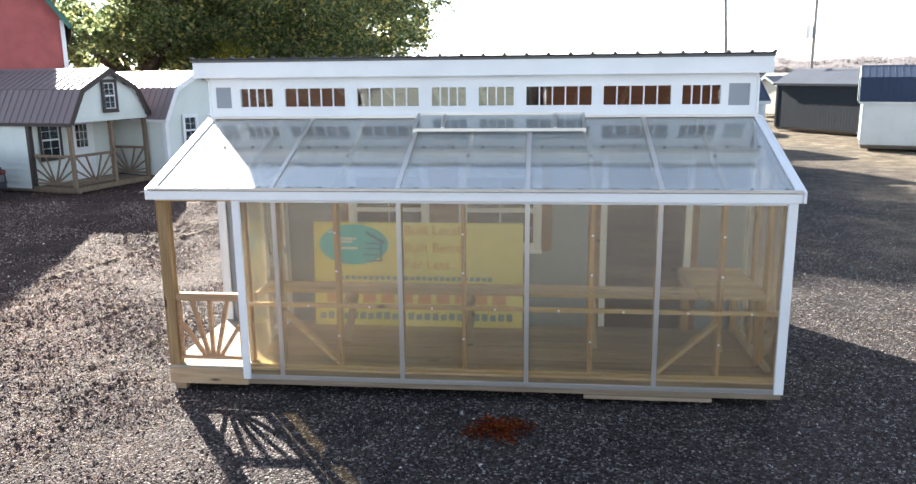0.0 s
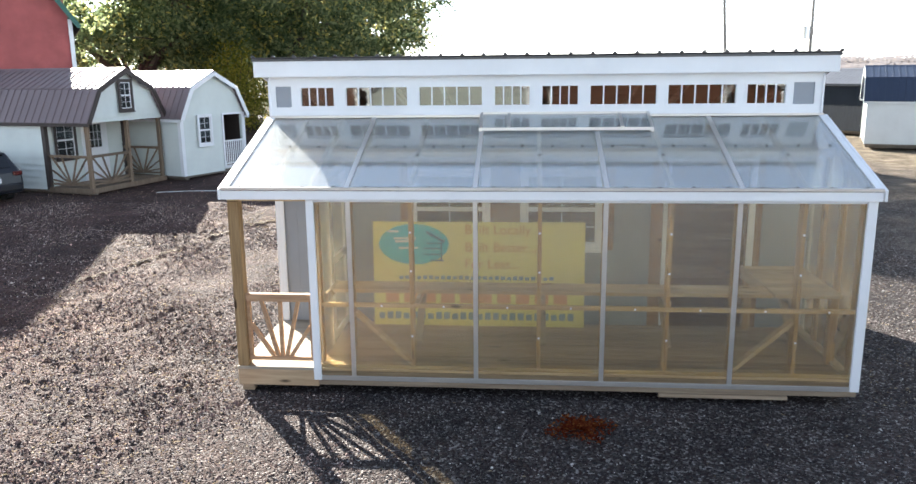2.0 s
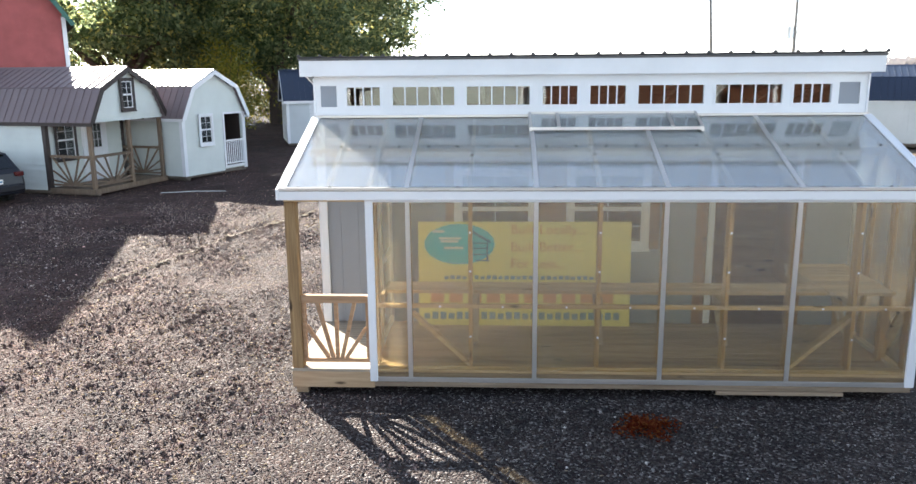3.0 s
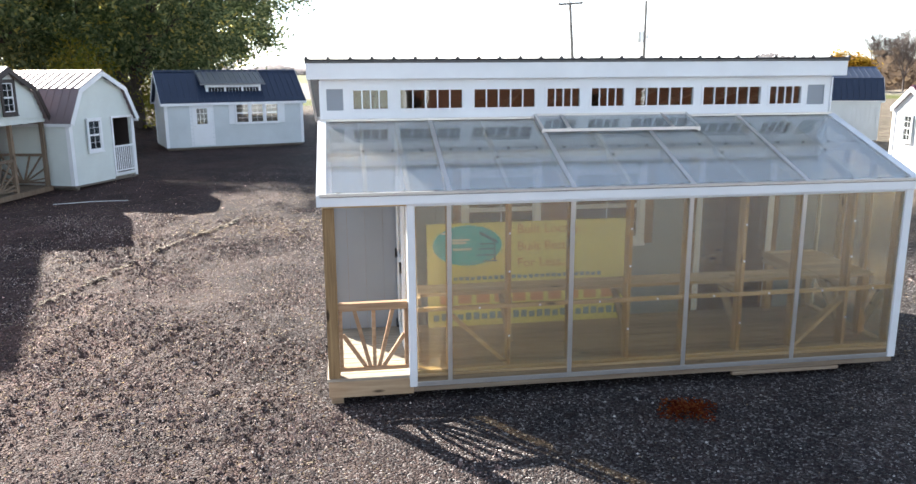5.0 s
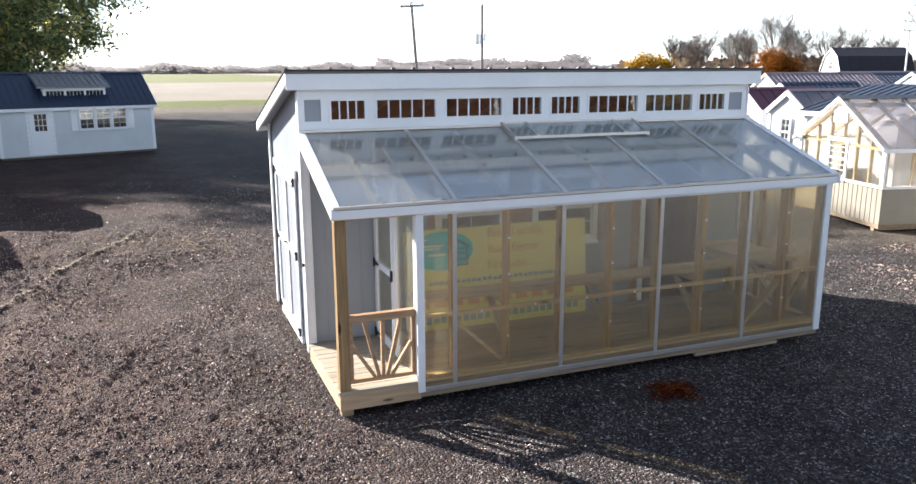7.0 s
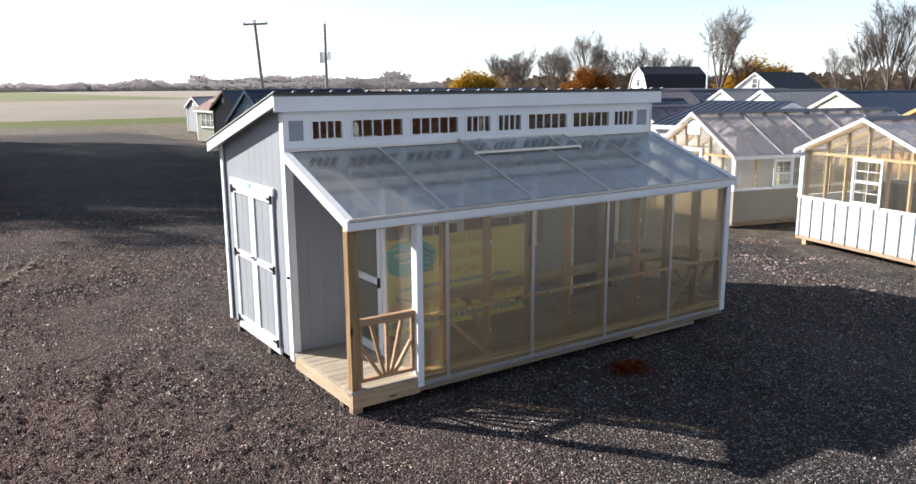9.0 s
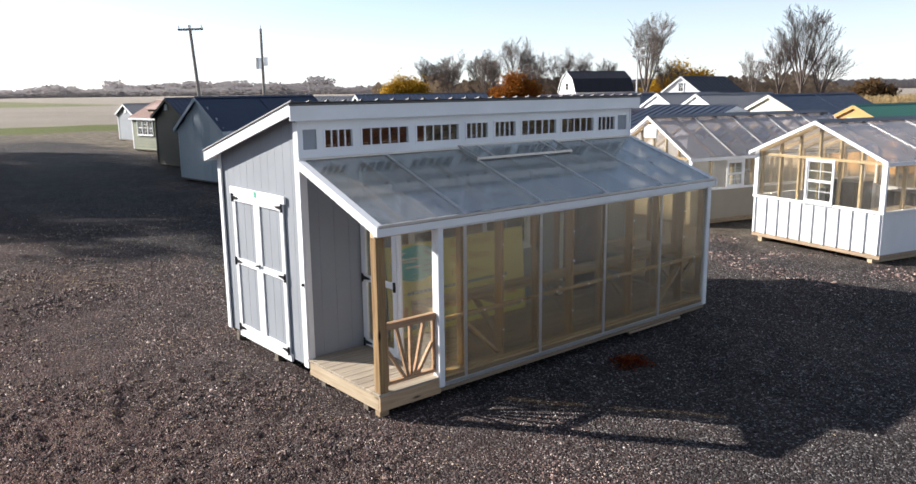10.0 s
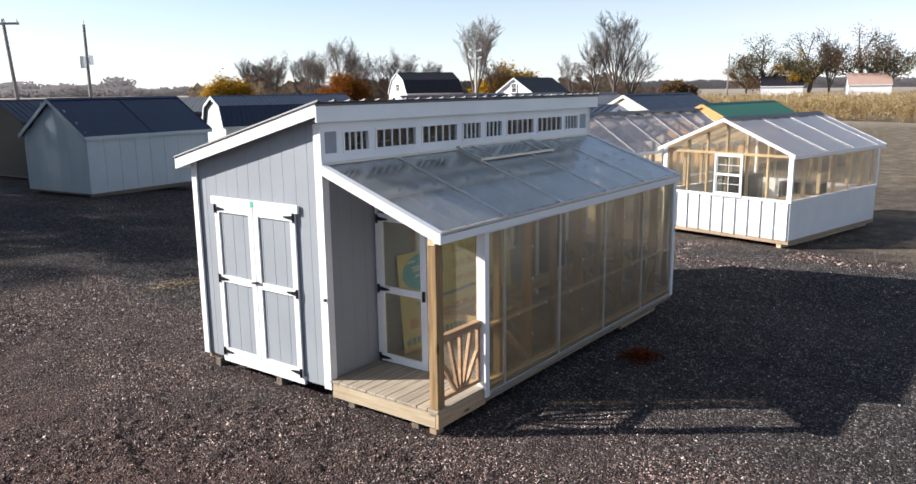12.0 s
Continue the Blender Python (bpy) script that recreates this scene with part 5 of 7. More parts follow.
# ---------------------------------------------------------------- two display greenhouses
def glazed_house(m, W, L, sill, eave, rise, skirt, label, boards=0.29, proud=0.034):
    g = thing("display_greenhouse", m, label, "greenhouse", "display greenhouses")
    z0 = 0.14
    for x in (0.2, W - 0.2):
        part("skid", bx(x - 0.05, x + 0.05, 0.02, L, -0.03, z0 - 0.05, 0), PINE_Y, g)
    part("floor_frame", bx(-0.01, W + 0.01, -0.01, L, z0 - 0.05, z0 + 0.03, 0), RIM_X, g)
    part("floor", bx(0.05, W - 0.05, 0.05, L - 0.05, z0 + 0.031, z0 + 0.05, 0), DECK, g)
    for y0, y1 in ((0.0, 0.05), (L - 0.05, L)):
        part("skirt_wall", bx(0.0, W, y0, y1, z0 + 0.031, sill, 0), skirt, g)
    for x0 in (0.0, W - 0.05):
        part("skirt_wall", bx(x0, x0 + 0.05, 0.051, L - 0.051, z0 + 0.031, sill, 0), skirt, g)
    x = 0.02
    while x < W - 0.05:
        part("batten", bx(x, x + 0.045, -proud, -0.001, z0 + 0.03, sill - 0.005, 0), skirt, g)
        x += boards
    part("sill_board", bx(-0.03, W + 0.03, -0.03, 0.06, sill + 0.001, sill + 0.05, 0.003), WHITE, g)
    part("sill_board", bx(W - 0.06, W + 0.03, 0.061, L, sill + 0.001, sill + 0.05, 0.003), WHITE, g)
    part("sill_board", bx(-0.03, 0.06, 0.061, L, sill + 0.001, sill + 0.05, 0.003), WHITE, g)
    for x in (0.0, W):
        for y in (0.0, L):
            sx, sy = (-1 if x == 0 else 1), (-1 if y == 0 else 1)
            part("corner_trim", bx(min(x - sx * 0.08, x + sx * 0.02), max(x - sx * 0.08, x + sx * 0.02), min(y - sy * 0.03, y + sy * 0.02), max(y - sy * 0.03, y + sy * 0.02), sill + 0.051, eave, 0), WHITE, g)
    for x in [0.10 + k * (W - 0.2) / 6 for k in range(7)]:
        for y in (0.06, L - 0.13):
            top = eave + (rise - eave) * (1 - abs(x - W / 2) / (W / 2)) - 0.06
            part("stud", bx(x - 0.019, x + 0.019, y, y + 0.07, sill + 0.051, top, 0), STUD_Z, g)
    ny = int(L / 0.61)
    for k in range(1, ny):
        y = L * k / ny
        for x in (0.06, W - 0.13):
            part("stud", bx(x, x + 0.07, y - 0.019, y + 0.019, sill + 0.051, eave - 0.04, 0), STUD_Z, g)
    part("tie_plate", bx(0.0, W, 0.005, 0.055, eave - 0.09, eave - 0.04, 0), STUD_X, g)
    part("wall_sheet", prism(bmesh.new(), [(0.05, sill + 0.05), (W - 0.05, sill + 0.05), (W - 0.05, eave), (W / 2, rise - 0.03), (0.05, eave)], 1, -0.004, 0.002), CLEARPOLY, g, "clear polycarbonate gable sheet")
    part("wall_sheet", prism(bmesh.new(), [(0.05, sill + 0.05), (W - 0.05, sill + 0.05), (W - 0.05, eave), (W / 2, rise - 0.03), (0.05, eave)], 1, L - 0.002, L + 0.004), CLEARPOLY, g)
    for x in (-0.004, W - 0.002):
        part("wall_sheet", bx(x, x + 0.006, 0.06, L - 0.06, sill + 0.051, eave, 0), CLEARPOLY, g, "clear polycarbonate side sheet")
    slope = math.hypot(W / 2, rise - eave)
    for k in range(ny + 1):
        y = 0.03 + (L - 0.06) * k / ny
        for s in (0, 1):
            p, q = ((0.0, y, eave - 0.03), (W / 2, y, rise - 0.05)) if s == 0 else ((W, y, eave - 0.03), (W / 2, y, rise - 0.05))
            part("rafter", beam(bmesh.new(), p, q, 0.038, 0.08), STUD_X, g)
    part("ridge_beam", bx(W / 2 - 0.02, W / 2 + 0.02, 0.05, L - 0.05, rise - 0.19, rise - 0.10, 0), PINE_Y, g)
    for s, (xa, xb) in enumerate(((-0.10, W / 2), (W + 0.10, W / 2))):
        k = 0.10 * (rise - eave) / (W / 2)
        bm = prism(bmesh.new(), [(xa, eave - k + 0.02), (xb, rise + 0.02), (xb, rise + 0.028), (xa, eave - k + 0.028)], 1, -0.12, L + 0.12)
        part("roof_sheet", bm, HAZYROOF, g, "hazy polycarbonate roof sheet")
        for yy in (-0.14, L + 0.12):
            part("rake_board", prism(bmesh.new(), [(xa, eave - k - 0.035), (xb, rise - 0.035), (xb, rise + 0.033), (xa, eave - k + 0.033)], 1, yy, yy + 0.022), WHITE, g)
        for k2 in range(1, int(L / 1.22) + 1):
            y = 1.22 * k2
            part("roof_cap", beam(bmesh.new(), (xa, y, eave - k + 0.036), (xb, y, rise + 0.036), 0.03, 0.012), ALU, g)
        part("eave_trim", bx(xa - 0.012, xa + 0.012, -0.12, L + 0.12, eave - k - 0.05, eave - k + 0.018, 0), WHITE, g)
    part("ridge_cap", prism(bmesh.new(), [(W / 2 - 0.13, rise - 0.01), (W / 2, rise + 0.06), (W / 2 + 0.13, rise - 0.01), (W / 2, rise + 0.045)], 1, -0.13, L + 0.13), metal_sheet("blue_gray_ridge_metal", (0.085, 0.10, 0.125), 0.5, 0.1), g)
    return g


g1 = glazed_house(pose(11.85, 2.53, 0.06, 0, 0, -103) @ Matrix.Scale(1.035, 4), 3.0, 4.0, 0.93, 1.92, 2.56, WHITE, "small white greenhouse with pine studs and clear upper panels")
small_window(g1, 1.32, 1.90, 1.01, 1.81, -0.012, 0.035, 2, 2, True)
for x, w, h in ((0.5, 0.7, 0.5), (1.9, 0.8, 0.42)):
    part("crate", bx(x, x + w, 1.6, 2.2, 0.19, 0.19 + h + 0.55, 0.01), IRON, g1, "dark crate stored inside")
part("inner_bench", bx(2.3, 2.93, 0.3, 3.7, 0.86, 0.91, 0.004), PINE_Y, g1, "pine bench inside")
g2 = glazed_house(pose(12.89, 7.35, 0.02, 0, 0, -104) @ Matrix.Scale(1.06, 4), 2.9, 5.9, 0.85, 1.66, 2.51, TAUPE, "long greenhouse with a taupe skirt and hazy roof panels", 0.15, 0.009)
small_window(g2, 1.12, 1.70, 0.93, 1.66, -0.012, 0.06, 1, 3, True)
small_window(g2, 1.10, 1.55, 0.93, 1.48, -0.012, 0.05, 2, 2, True).matrix_basis = pose(2.9, 0, 0, 0, 0, 90)
part("gable_flap", bx(1.22, 1.68, -0.05, -0.02, 2.02, 2.34, 0.004), WHITE, g2, "white gable vent flap")

# small white sheds and long roofs beyond
HONEY = plain("honey_wood_gable", (0.55, 0.30, 0.10), 0.6)
s1 = outbuilding("small_white_shed", pose(14.84, 10.5, 0.06, 0, 0, -95), 1.5, 2.5, 2.12, 2.62, WHITE, PLUMGRAY, "narrow white shed with a plum gray metal roof", False, detail=False, over=0.08, ribs=0.40)
wall_window(s1, 0.75, 1.55, 0.34, 0.72, FRONT, 2, 2, 0.05)
s2 = outbuilding("small_white_shed", pose(16.38, 13.95, 0.06, 0, 0, -95), 1.6, 2.5, 2.0, 2.58, WHITE, PLUMROOF, "narrow white shed with a burgundy metal roof", False, detail=False, over=0.08, ribs=0.40)
wall_window(s2, 0.75, 1.45, 0.34, 0.72, FRONT, 2, 2, 0.05)
outbuilding("dark_roof_shed", pose(14.62, 6.2, 0.05, 0, 0, 3), 4.9, 2.65, 2.16, 2.76, WHITE, NAVYRIB, "white shed with a dark ribbed metal roof", False, detail=False, over=0.12)


def row_shed(apex, z, rot, W, L, drop, siding, roofing, label):
    """A gabled display shed of the far row, placed by the peak of its gable end."""
    a = radians(rot)
    m = pose(apex[0] - W / 2 * math.cos(a), apex[1] - W / 2 * math.sin(a), 0.05, 0, 0, rot)
    return outbuilding("row_shed", m, W, L, z - 0.09 - drop, z - 0.09, siding, roofing, label, False, detail=False, over=0.06, trim=siding)


row_shed((26.0, 22.9), 3.06, -100, 3.4, 5.6, 1.0, WHITE, PLUMGRAY, "white shed with a plum gray ribbed roof")
row_shed((20.7, 16.3), 2.76, -98, 2.6, 3.2, 0.75, WHITE, NAVY, "low white shed with a navy metal roof")
row_shed((31.3, 23.6), 3.08, -104, 3.4, 4.2, 1.0, MIST, PLUMGRAY, "pale green-gray shed with a gray ribbed roof")
row_shed((32.1, 22.4), 3.02, -100, 3.6, 4.6, 1.0, WHITE, NAVY, "white shed with a navy metal roof")
row_shed((31.3, 19.4), 3.09, -100, 3.8, 4.6, 1.05, WHITE, GRAYROOF, "white shed with a gray ribbed roof")
row_shed((29.2, 15.6), 3.07, -100, 3.8, 5.4, 1.05, WHITE, GRAYROOF, "white shed with a gray ribbed roof")
outbuilding("navy_roof_cabin", pose(27.4, 12.7, 0.05, 0, 0, -98), 4.0, 6.0, 1.95, 2.96, CREAM, NAVY, "cream shed with a navy ribbed roof", False, detail=False, over=0.06, ribs=2.4, trim=CREAM)
gr = outbuilding("green_roof_shed", pose(26.85, 8.75, 0.05, 0, 0, -100), 3.7, 6.4, 1.66, 2.58, HONEY, GREENROOF, "honey colored wooden shed with a green metal roof", False, detail=False, over=0.06, trim=HONEY)
part("gable_vent", bx(1.6, 2.1, -0.05, -0.02, 1.86, 2.16, 0.004), WHITE, gr, "white louvred gable vent")

# unseen sheds added on the near side for pale and brown window-row reflections
outbuilding("pale_display_shed", pose(3.0, -24.0, 0, 0, 0, 180), 7.0, 4.5, 2.5, 3.3, DOVE, GRAYROOF, "pale gray shed across the lot", False, detail=False)
outbuilding("brown_display_shed", pose(11.5, -25.0, 0, 0, 0, 174), 7.6, 4.5, 2.6, 3.4, STAIN, BROWNROOF, "brown stained shed across the lot", False, detail=False)
outbuilding("brown_display_shed", pose(21.5, -24.0, 0, 0, 0, 168), 8.6, 4.5, 2.6, 3.4, STAIN, BROWNROOF, "brown stained shed across the lot", False, detail=False)
outbuilding("brown_display_shed", pose(-4.6, -24.5, 0, 0, 0, 186), 8.5, 4.5, 2.6, 3.4, STAIN, BROWNROOF, "brown stained shed across the lot", False, detail=False)

# red barn
rb = outbuilding("red_barn", pose(-11.61 - 6.0 * 0.848, 17.51 - 6.0 * 0.53, 0.2, 0, 0, 32), 6.0, 13.0, 4.8, 9.1, BARNRED, GREENROOF, "tall weathered red barn with white corner boards and green roof", False, trim=GREENROOF, over=0.4, side_step=0.45, cat="barn", group="", ribs=0.6)
for x in (-0.045, 5.92):
    part("corner_board", bx(x, x + 0.125, -0.085, -0.042, 0.12, 4.72, 0.004), WHITE, rb, "white corner board")
part("siding_band", bx(0.1, 5.9, -0.03, -0.016, 4.22, 4.27, 0), BARNRED, rb)


# ---------------------------------------------------------------- trees, poles, far farm and field
def leaf_material(name, stops, glow=1.0):
    k = Mat(name)
    col = k.ramp(k.island(), stops)
    df = k.n("BsdfDiffuse")
    tl = k.n("BsdfTranslucent")
    k.l(col, df.inputs[0])
    k.l(k.mix(1.0, col, (glow,) * 3, "MULTIPLY"), tl.inputs[0])
    mx = k.n("MixShader")
    mx.inputs[0].default_value = 0.6
    k.l(df.outputs[0], mx.inputs[1])
    k.l(tl.outputs[0], mx.inputs[2])
    k.l(mx.outputs[0], k.out.inputs[0])
    return k.m


LEAF = leaf_material("dark_green_leaves", [(0.0, (0.055, 0.075, 0.038)), (0.55, (0.135, 0.165, 0.085)), (0.88, (0.29, 0.31, 0.16)), (1.0, (0.52, 0.42, 0.12))], 2.2)
YELLOWGREEN = leaf_material("yellow_green_leaves", [(0.0, (0.12, 0.14, 0.03)), (0.6, (0.30, 0.27, 0.05)), (1.0, (0.50, 0.38, 0.08))], 1.5)
GOLD = leaf_material("golden_leaves", [(0.0, (0.30, 0.17, 0.02)), (1.0, (0.55, 0.36, 0.05))])
RUST = leaf_material("rust_orange_leaves", [(0.0, (0.24, 0.09, 0.02)), (1.0, (0.42, 0.18, 0.04))])
DUN = leaf_material("brown_leaves", [(0.0, (0.10, 0.065, 0.035)), (1.0, (0.22, 0.14, 0.07))])
OLIVE = leaf_material("olive_leaves", [(0.0, (0.06, 0.06, 0.03)), (1.0, (0.15, 0.13, 0.07))])
# gray-brown woods paled and evened out: distance haze is put into the colour
HAZE = leaf_material("hazed_gray_brown_woods", [(0.0, (0.20, 0.19, 0.20)), (0.7, (0.225, 0.21, 0.212)), (1.0, (0.26, 0.235, 0.225))], 1.3)
BRUSH = leaf_material("brown_field_edge_brush", [(0.0, (0.13, 0.10, 0.08)), (0.7, (0.22, 0.165, 0.12)), (1.0, (0.32, 0.24, 0.16))])
MAIZE = leaf_material("dry_maize", [(0.0, (0.30, 0.22, 0.11)), (1.0, (0.58, 0.45, 0.25))])
BARK = plain("gray_bark", (0.11, 0.085, 0.07), 0.9, 0, 0.4, 8)
TWIG = plain("gray_twigs", (0.115, 0.092, 0.08), 0.95, 0, 0.3, 2)
POLEWOOD = plain("weathered_pole_wood", (0.26, 0.24, 0.22), 0.85, 0, 0.25, 3)


def mesh_from(name, verts, faces, material):
    me = bpy.data.meshes.new(name)
    me.from_pydata(verts, [], faces)
    me.materials.append(material)
    return me


def limb(verts, faces, p, q, r0, r1, seg=4):
    d = (q - p).normalized()
    s = d.orthogonal().normalized()
    u = d.cross(s)
    base = len(verts)
    for c, r in ((p, r0), (q, r1)):
        for i in range(seg):
            a = 2 * math.pi * i / seg
            verts.append(tuple(c + r * (math.cos(a) * s + math.sin(a) * u)))
    for i in range(seg):
        j = (i + 1) % seg
        faces.append((base + i, base + j, base + seg + j, base + seg + i))


def branch_out(rng, verts, faces, tips, p, d, length, r, depth, seg, spread, lift, thin=0.014):
    """One branch of bent pieces that forks; ends are gathered in tips."""
    n = 3 if depth > 1 else 2
    for i in range(n):
        d = (d + Vector((rng.uniform(-1, 1), rng.uniform(-1, 1), rng.uniform(-0.6, 1) * lift)) * 0.16).normalized()
        q = p + d * (length / n)
        r2 = max(thin, r * 0.86)
        limb(verts, faces, p, q, r, r2, seg)
        p, r = q, r2
        if depth > 0 and i > 0:
            for _ in range(rng.choice((1, 2)) if depth > 1 else 2):
                side = Vector((rng.uniform(-1, 1), rng.uniform(-1, 1), rng.uniform(-0.2, 0.8))).normalized()
                branch_out(rng, verts, faces, tips, p, (d * (1 - spread) + side * spread).normalized(), length * rng.uniform(0.55, 0.78), r * 0.62, depth - 1, max(3, seg - 1), spread, lift, thin)
    tips.append(p)
    if depth > 0:
        branch_out(rng, verts, faces, tips, p, d, length * 0.7, r * 0.8, depth - 1, max(3, seg - 1), spread, lift, thin)


def leaves_at(rng, centers, per, radius, size, material, name):
    verts, faces = [], []
    for c in centers:
        for _ in range(per):
            o = c + Vector((rng.gauss(0, 1), rng.gauss(0, 1), rng.gauss(0, 0.8))) * radius
            a = Vector((rng.uniform(-1, 1), rng.uniform(-1, 1), rng.uniform(-1, 1))).normalized()
            b = a.orthogonal().normalized()
            s = size * rng.uniform(0.6, 1.5)
            base = len(verts)
            verts += [tuple(o - a * s), tuple(o + b * s * 0.45), tuple(o + a * s), tuple(o - b * s * 0.45)]
            faces.append((base, base + 1, base + 2, base + 3))
    return mesh_from(name, verts, faces, material)


def leafy_tree(name, at, height, seed, per, radius, size, material, label, depth=4, spread=0.62, low=0.22, reach=0.27):
    rng = random.Random(seed)
    verts, faces, tips = [], [], []
    t = thing(name, pose(at[0], at[1], 0), label, "tree")
    top = Vector((rng.uniform(-0.3, 0.3), rng.uniform(-0.3, 0.3), height * low))
    limb(verts, faces, Vector((0, 0, -0.2)), Vector((0.02, 0.05, height * low * 0.5)), height * 0.034, height * 0.028, 8)
    limb(verts, faces, Vector((0.02, 0.05, height * low * 0.5)), top, height * 0.028, height * 0.025, 8)
    part("trunk", mesh_from("trunk", verts, faces, BARK), None, t)
    verts, faces = [], []
    for i in range(7):
        a = i * 2.4 + rng.uniform(-0.4, 0.4)
        d = Vector((math.cos(a), math.sin(a), rng.uniform(0.15, 1.2))).normalized()
        branch_out(rng, verts, faces, tips, top, d, height * reach, height * 0.014, depth - 1, 5, spread, 0.6)
    branch_out(rng, verts, faces, tips, top, Vector((0, 0, 1)), height * 0.30, height * 0.02, depth - 1, 5, spread, 0.6)
    part("limb_work", mesh_from("limb_work", verts, faces, BARK), None, t)
    part("crown", leaves_at(rng, tips, per, radius, size, material, "crown"), None, t)
    return t


def shade_tree(at, height, reach, low, seed, clumps, per, size, label):
    """A broad tree: trunk, heavy limbs, and a crown of many leafy clumps that droops at its rim."""
    rng = random.Random(seed)
    t = thing("shade_tree", pose(at[0], at[1], 0), label, "tree")
    verts, faces = [], []
    fork = Vector((rng.uniform(-0.2, 0.2), rng.uniform(-0.2, 0.2), 2.3))
    limb(verts, faces, Vector((0, 0, -0.2)), Vector((0, 0, 0.5)), 0.52, 0.40, 9)
    limb(verts, faces, Vector((0, 0, 0.5)), fork, 0.40, 0.36, 9)
    part("trunk", mesh_from("trunk", verts, faces, BARK), None, t)
    verts, faces, centers = [], [], []
    mid = height * 0.52
    for i in range(clumps):
        a = rng.uniform(0, 6.2832)
        f = rng.random() ** 0.42
        wob = 1.0 + 0.22 * noise.noise((math.cos(a) * 1.7, math.sin(a) * 1.7, seed))
        v = rng.uniform(-1, 1)
        r = reach * wob * f * math.sqrt(max(0.0, 1 - abs(v) ** 2.6))
        z = mid + (height - mid) * v if v > 0 else mid + (mid - low - 1.9 * (1 - f)) * v
        z += 0.8 * noise.noise((a * 1.3, f * 2.0, seed + 3.0))
        centers.append((Vector((r * math.cos(a), r * math.sin(a), max(low, z))), rng.uniform(0.42, 0.85)))
    for i in range(13):
        c = rng.choice(centers)[0]
        bend = fork.lerp(c, 0.45) + Vector((0, 0, 0.5))
        limb(verts, faces, fork, bend, 0.20, 0.12, 6)
        limb(verts, faces, bend, c, 0.12, 0.04, 5)
        for _ in range(5):
            e = min(rng.sample(centers, 12), key=lambda q: (q[0] - bend.lerp(c, 0.6)).length)[0]
            limb(verts, faces, bend.lerp(c, rng.uniform(0.2, 0.9)), e, 0.05, 0.02, 4)
    part("limb_work", mesh_from("limb_work", verts, faces, BARK), None, t)
    verts, faces = [], []
    for c, rad in centers:
        for _ in range(per):
            d = Vector((rng.gauss(0, 1), rng.gauss(0, 1), rng.gauss(0, 0.7)))
            o = c + d * rad * 0.62
            o.z -= 0.10 * d.length_squared * rad
            a = Vector((rng.uniform(-1, 1), rng.uniform(-1, 1), rng.uniform(-1.1, 0.5))).normalized()
            b = a.orthogonal().normalized()
            s = size * rng.uniform(0.6, 1.45)
            k = len(verts)
            verts += [tuple(o - a * s), tuple(o + b * s * 0.5), tuple(o + a * s), tuple(o - b * s * 0.5)]
            faces.append((k, k + 1, k + 2, k + 3))
    part("crown", mesh_from("crown", verts, faces, LEAF), None, t)
    return t


shade_tree((-10.23, 35.91), 19.0, 8.3, 3.2, 11, 800, 130, 0.115, "large dark green broadleaf tree with some yellowing leaves")
shade_tree((-17.81, 33.36), 13.0, 6.6, 3.6, 23, 330, 130, 0.12, "large dark green broadleaf tree behind the cabins")
# added tree, mostly hidden by the first crown; it throws shade on the back sheds
shade_tree((-9.93, 48.9), 18.0, 6.4, 3.2, 41, 420, 90, 0.15, "tall dark green broadleaf tree added behind the others to shade the back sheds")
shade_tree((-16.26, 40.87), 16.0, 6.4, 3.0, 37, 300, 110, 0.13, "large dark green broadleaf tree beside the red barn")


def bush(at, height, width, seed, n, material, label):
    """A ragged bush of thin stems and many small leaves."""
    rng = random.Random(seed)
    b = thing("bush", pose(at[0], at[1], 0), label, "bush", "undergrowth")
    verts, faces, tips = [], [], []
    for i in range(9):
        a = rng.uniform(0, 6.28)
        tip = Vector((math.cos(a) * width * rng.uniform(0.2, 0.9), math.sin(a) * width * rng.uniform(0.2, 0.9), height * rng.uniform(0.5, 1.0)))
        limb(verts, faces, Vector((0, 0, -0.1)), tip * 0.5, 0.04, 0.03, 4)
        limb(verts, faces, tip * 0.5, tip, 0.03, 0.01, 4)
        tips += [tip, tip * 0.75, tip * 0.45]
    part("stem", mesh_from("stem", verts, faces, BARK), None, b)
    part("foliage", leaves_at(rng, tips, n, 0.42, 0.075, material, "foliage"), None, b)
    return b


for x, y, h, w, s in ((-8.6, 35.2, 3.2, 1.3, 1), (-10.8, 37.5, 3.8, 1.7, 2), (-6.4, 38.5, 2.6, 1.4, 3), (-13.2, 35.0, 4.2, 1.8, 4), (-16.0, 37.0, 4.5, 2.0, 5), (-4.6, 41.0, 2.2, 1.2, 6), (-20.0, 37.0, 4.5, 2.2, 7), (-11.2, 30.1, 4.4, 1.5, 8), (-11.2, 32.3, 3.6, 1.3, 9)):
    bush((x, y), h, w, s, 130, YELLOWGREEN, "ragged yellow-green bush under the large trees")


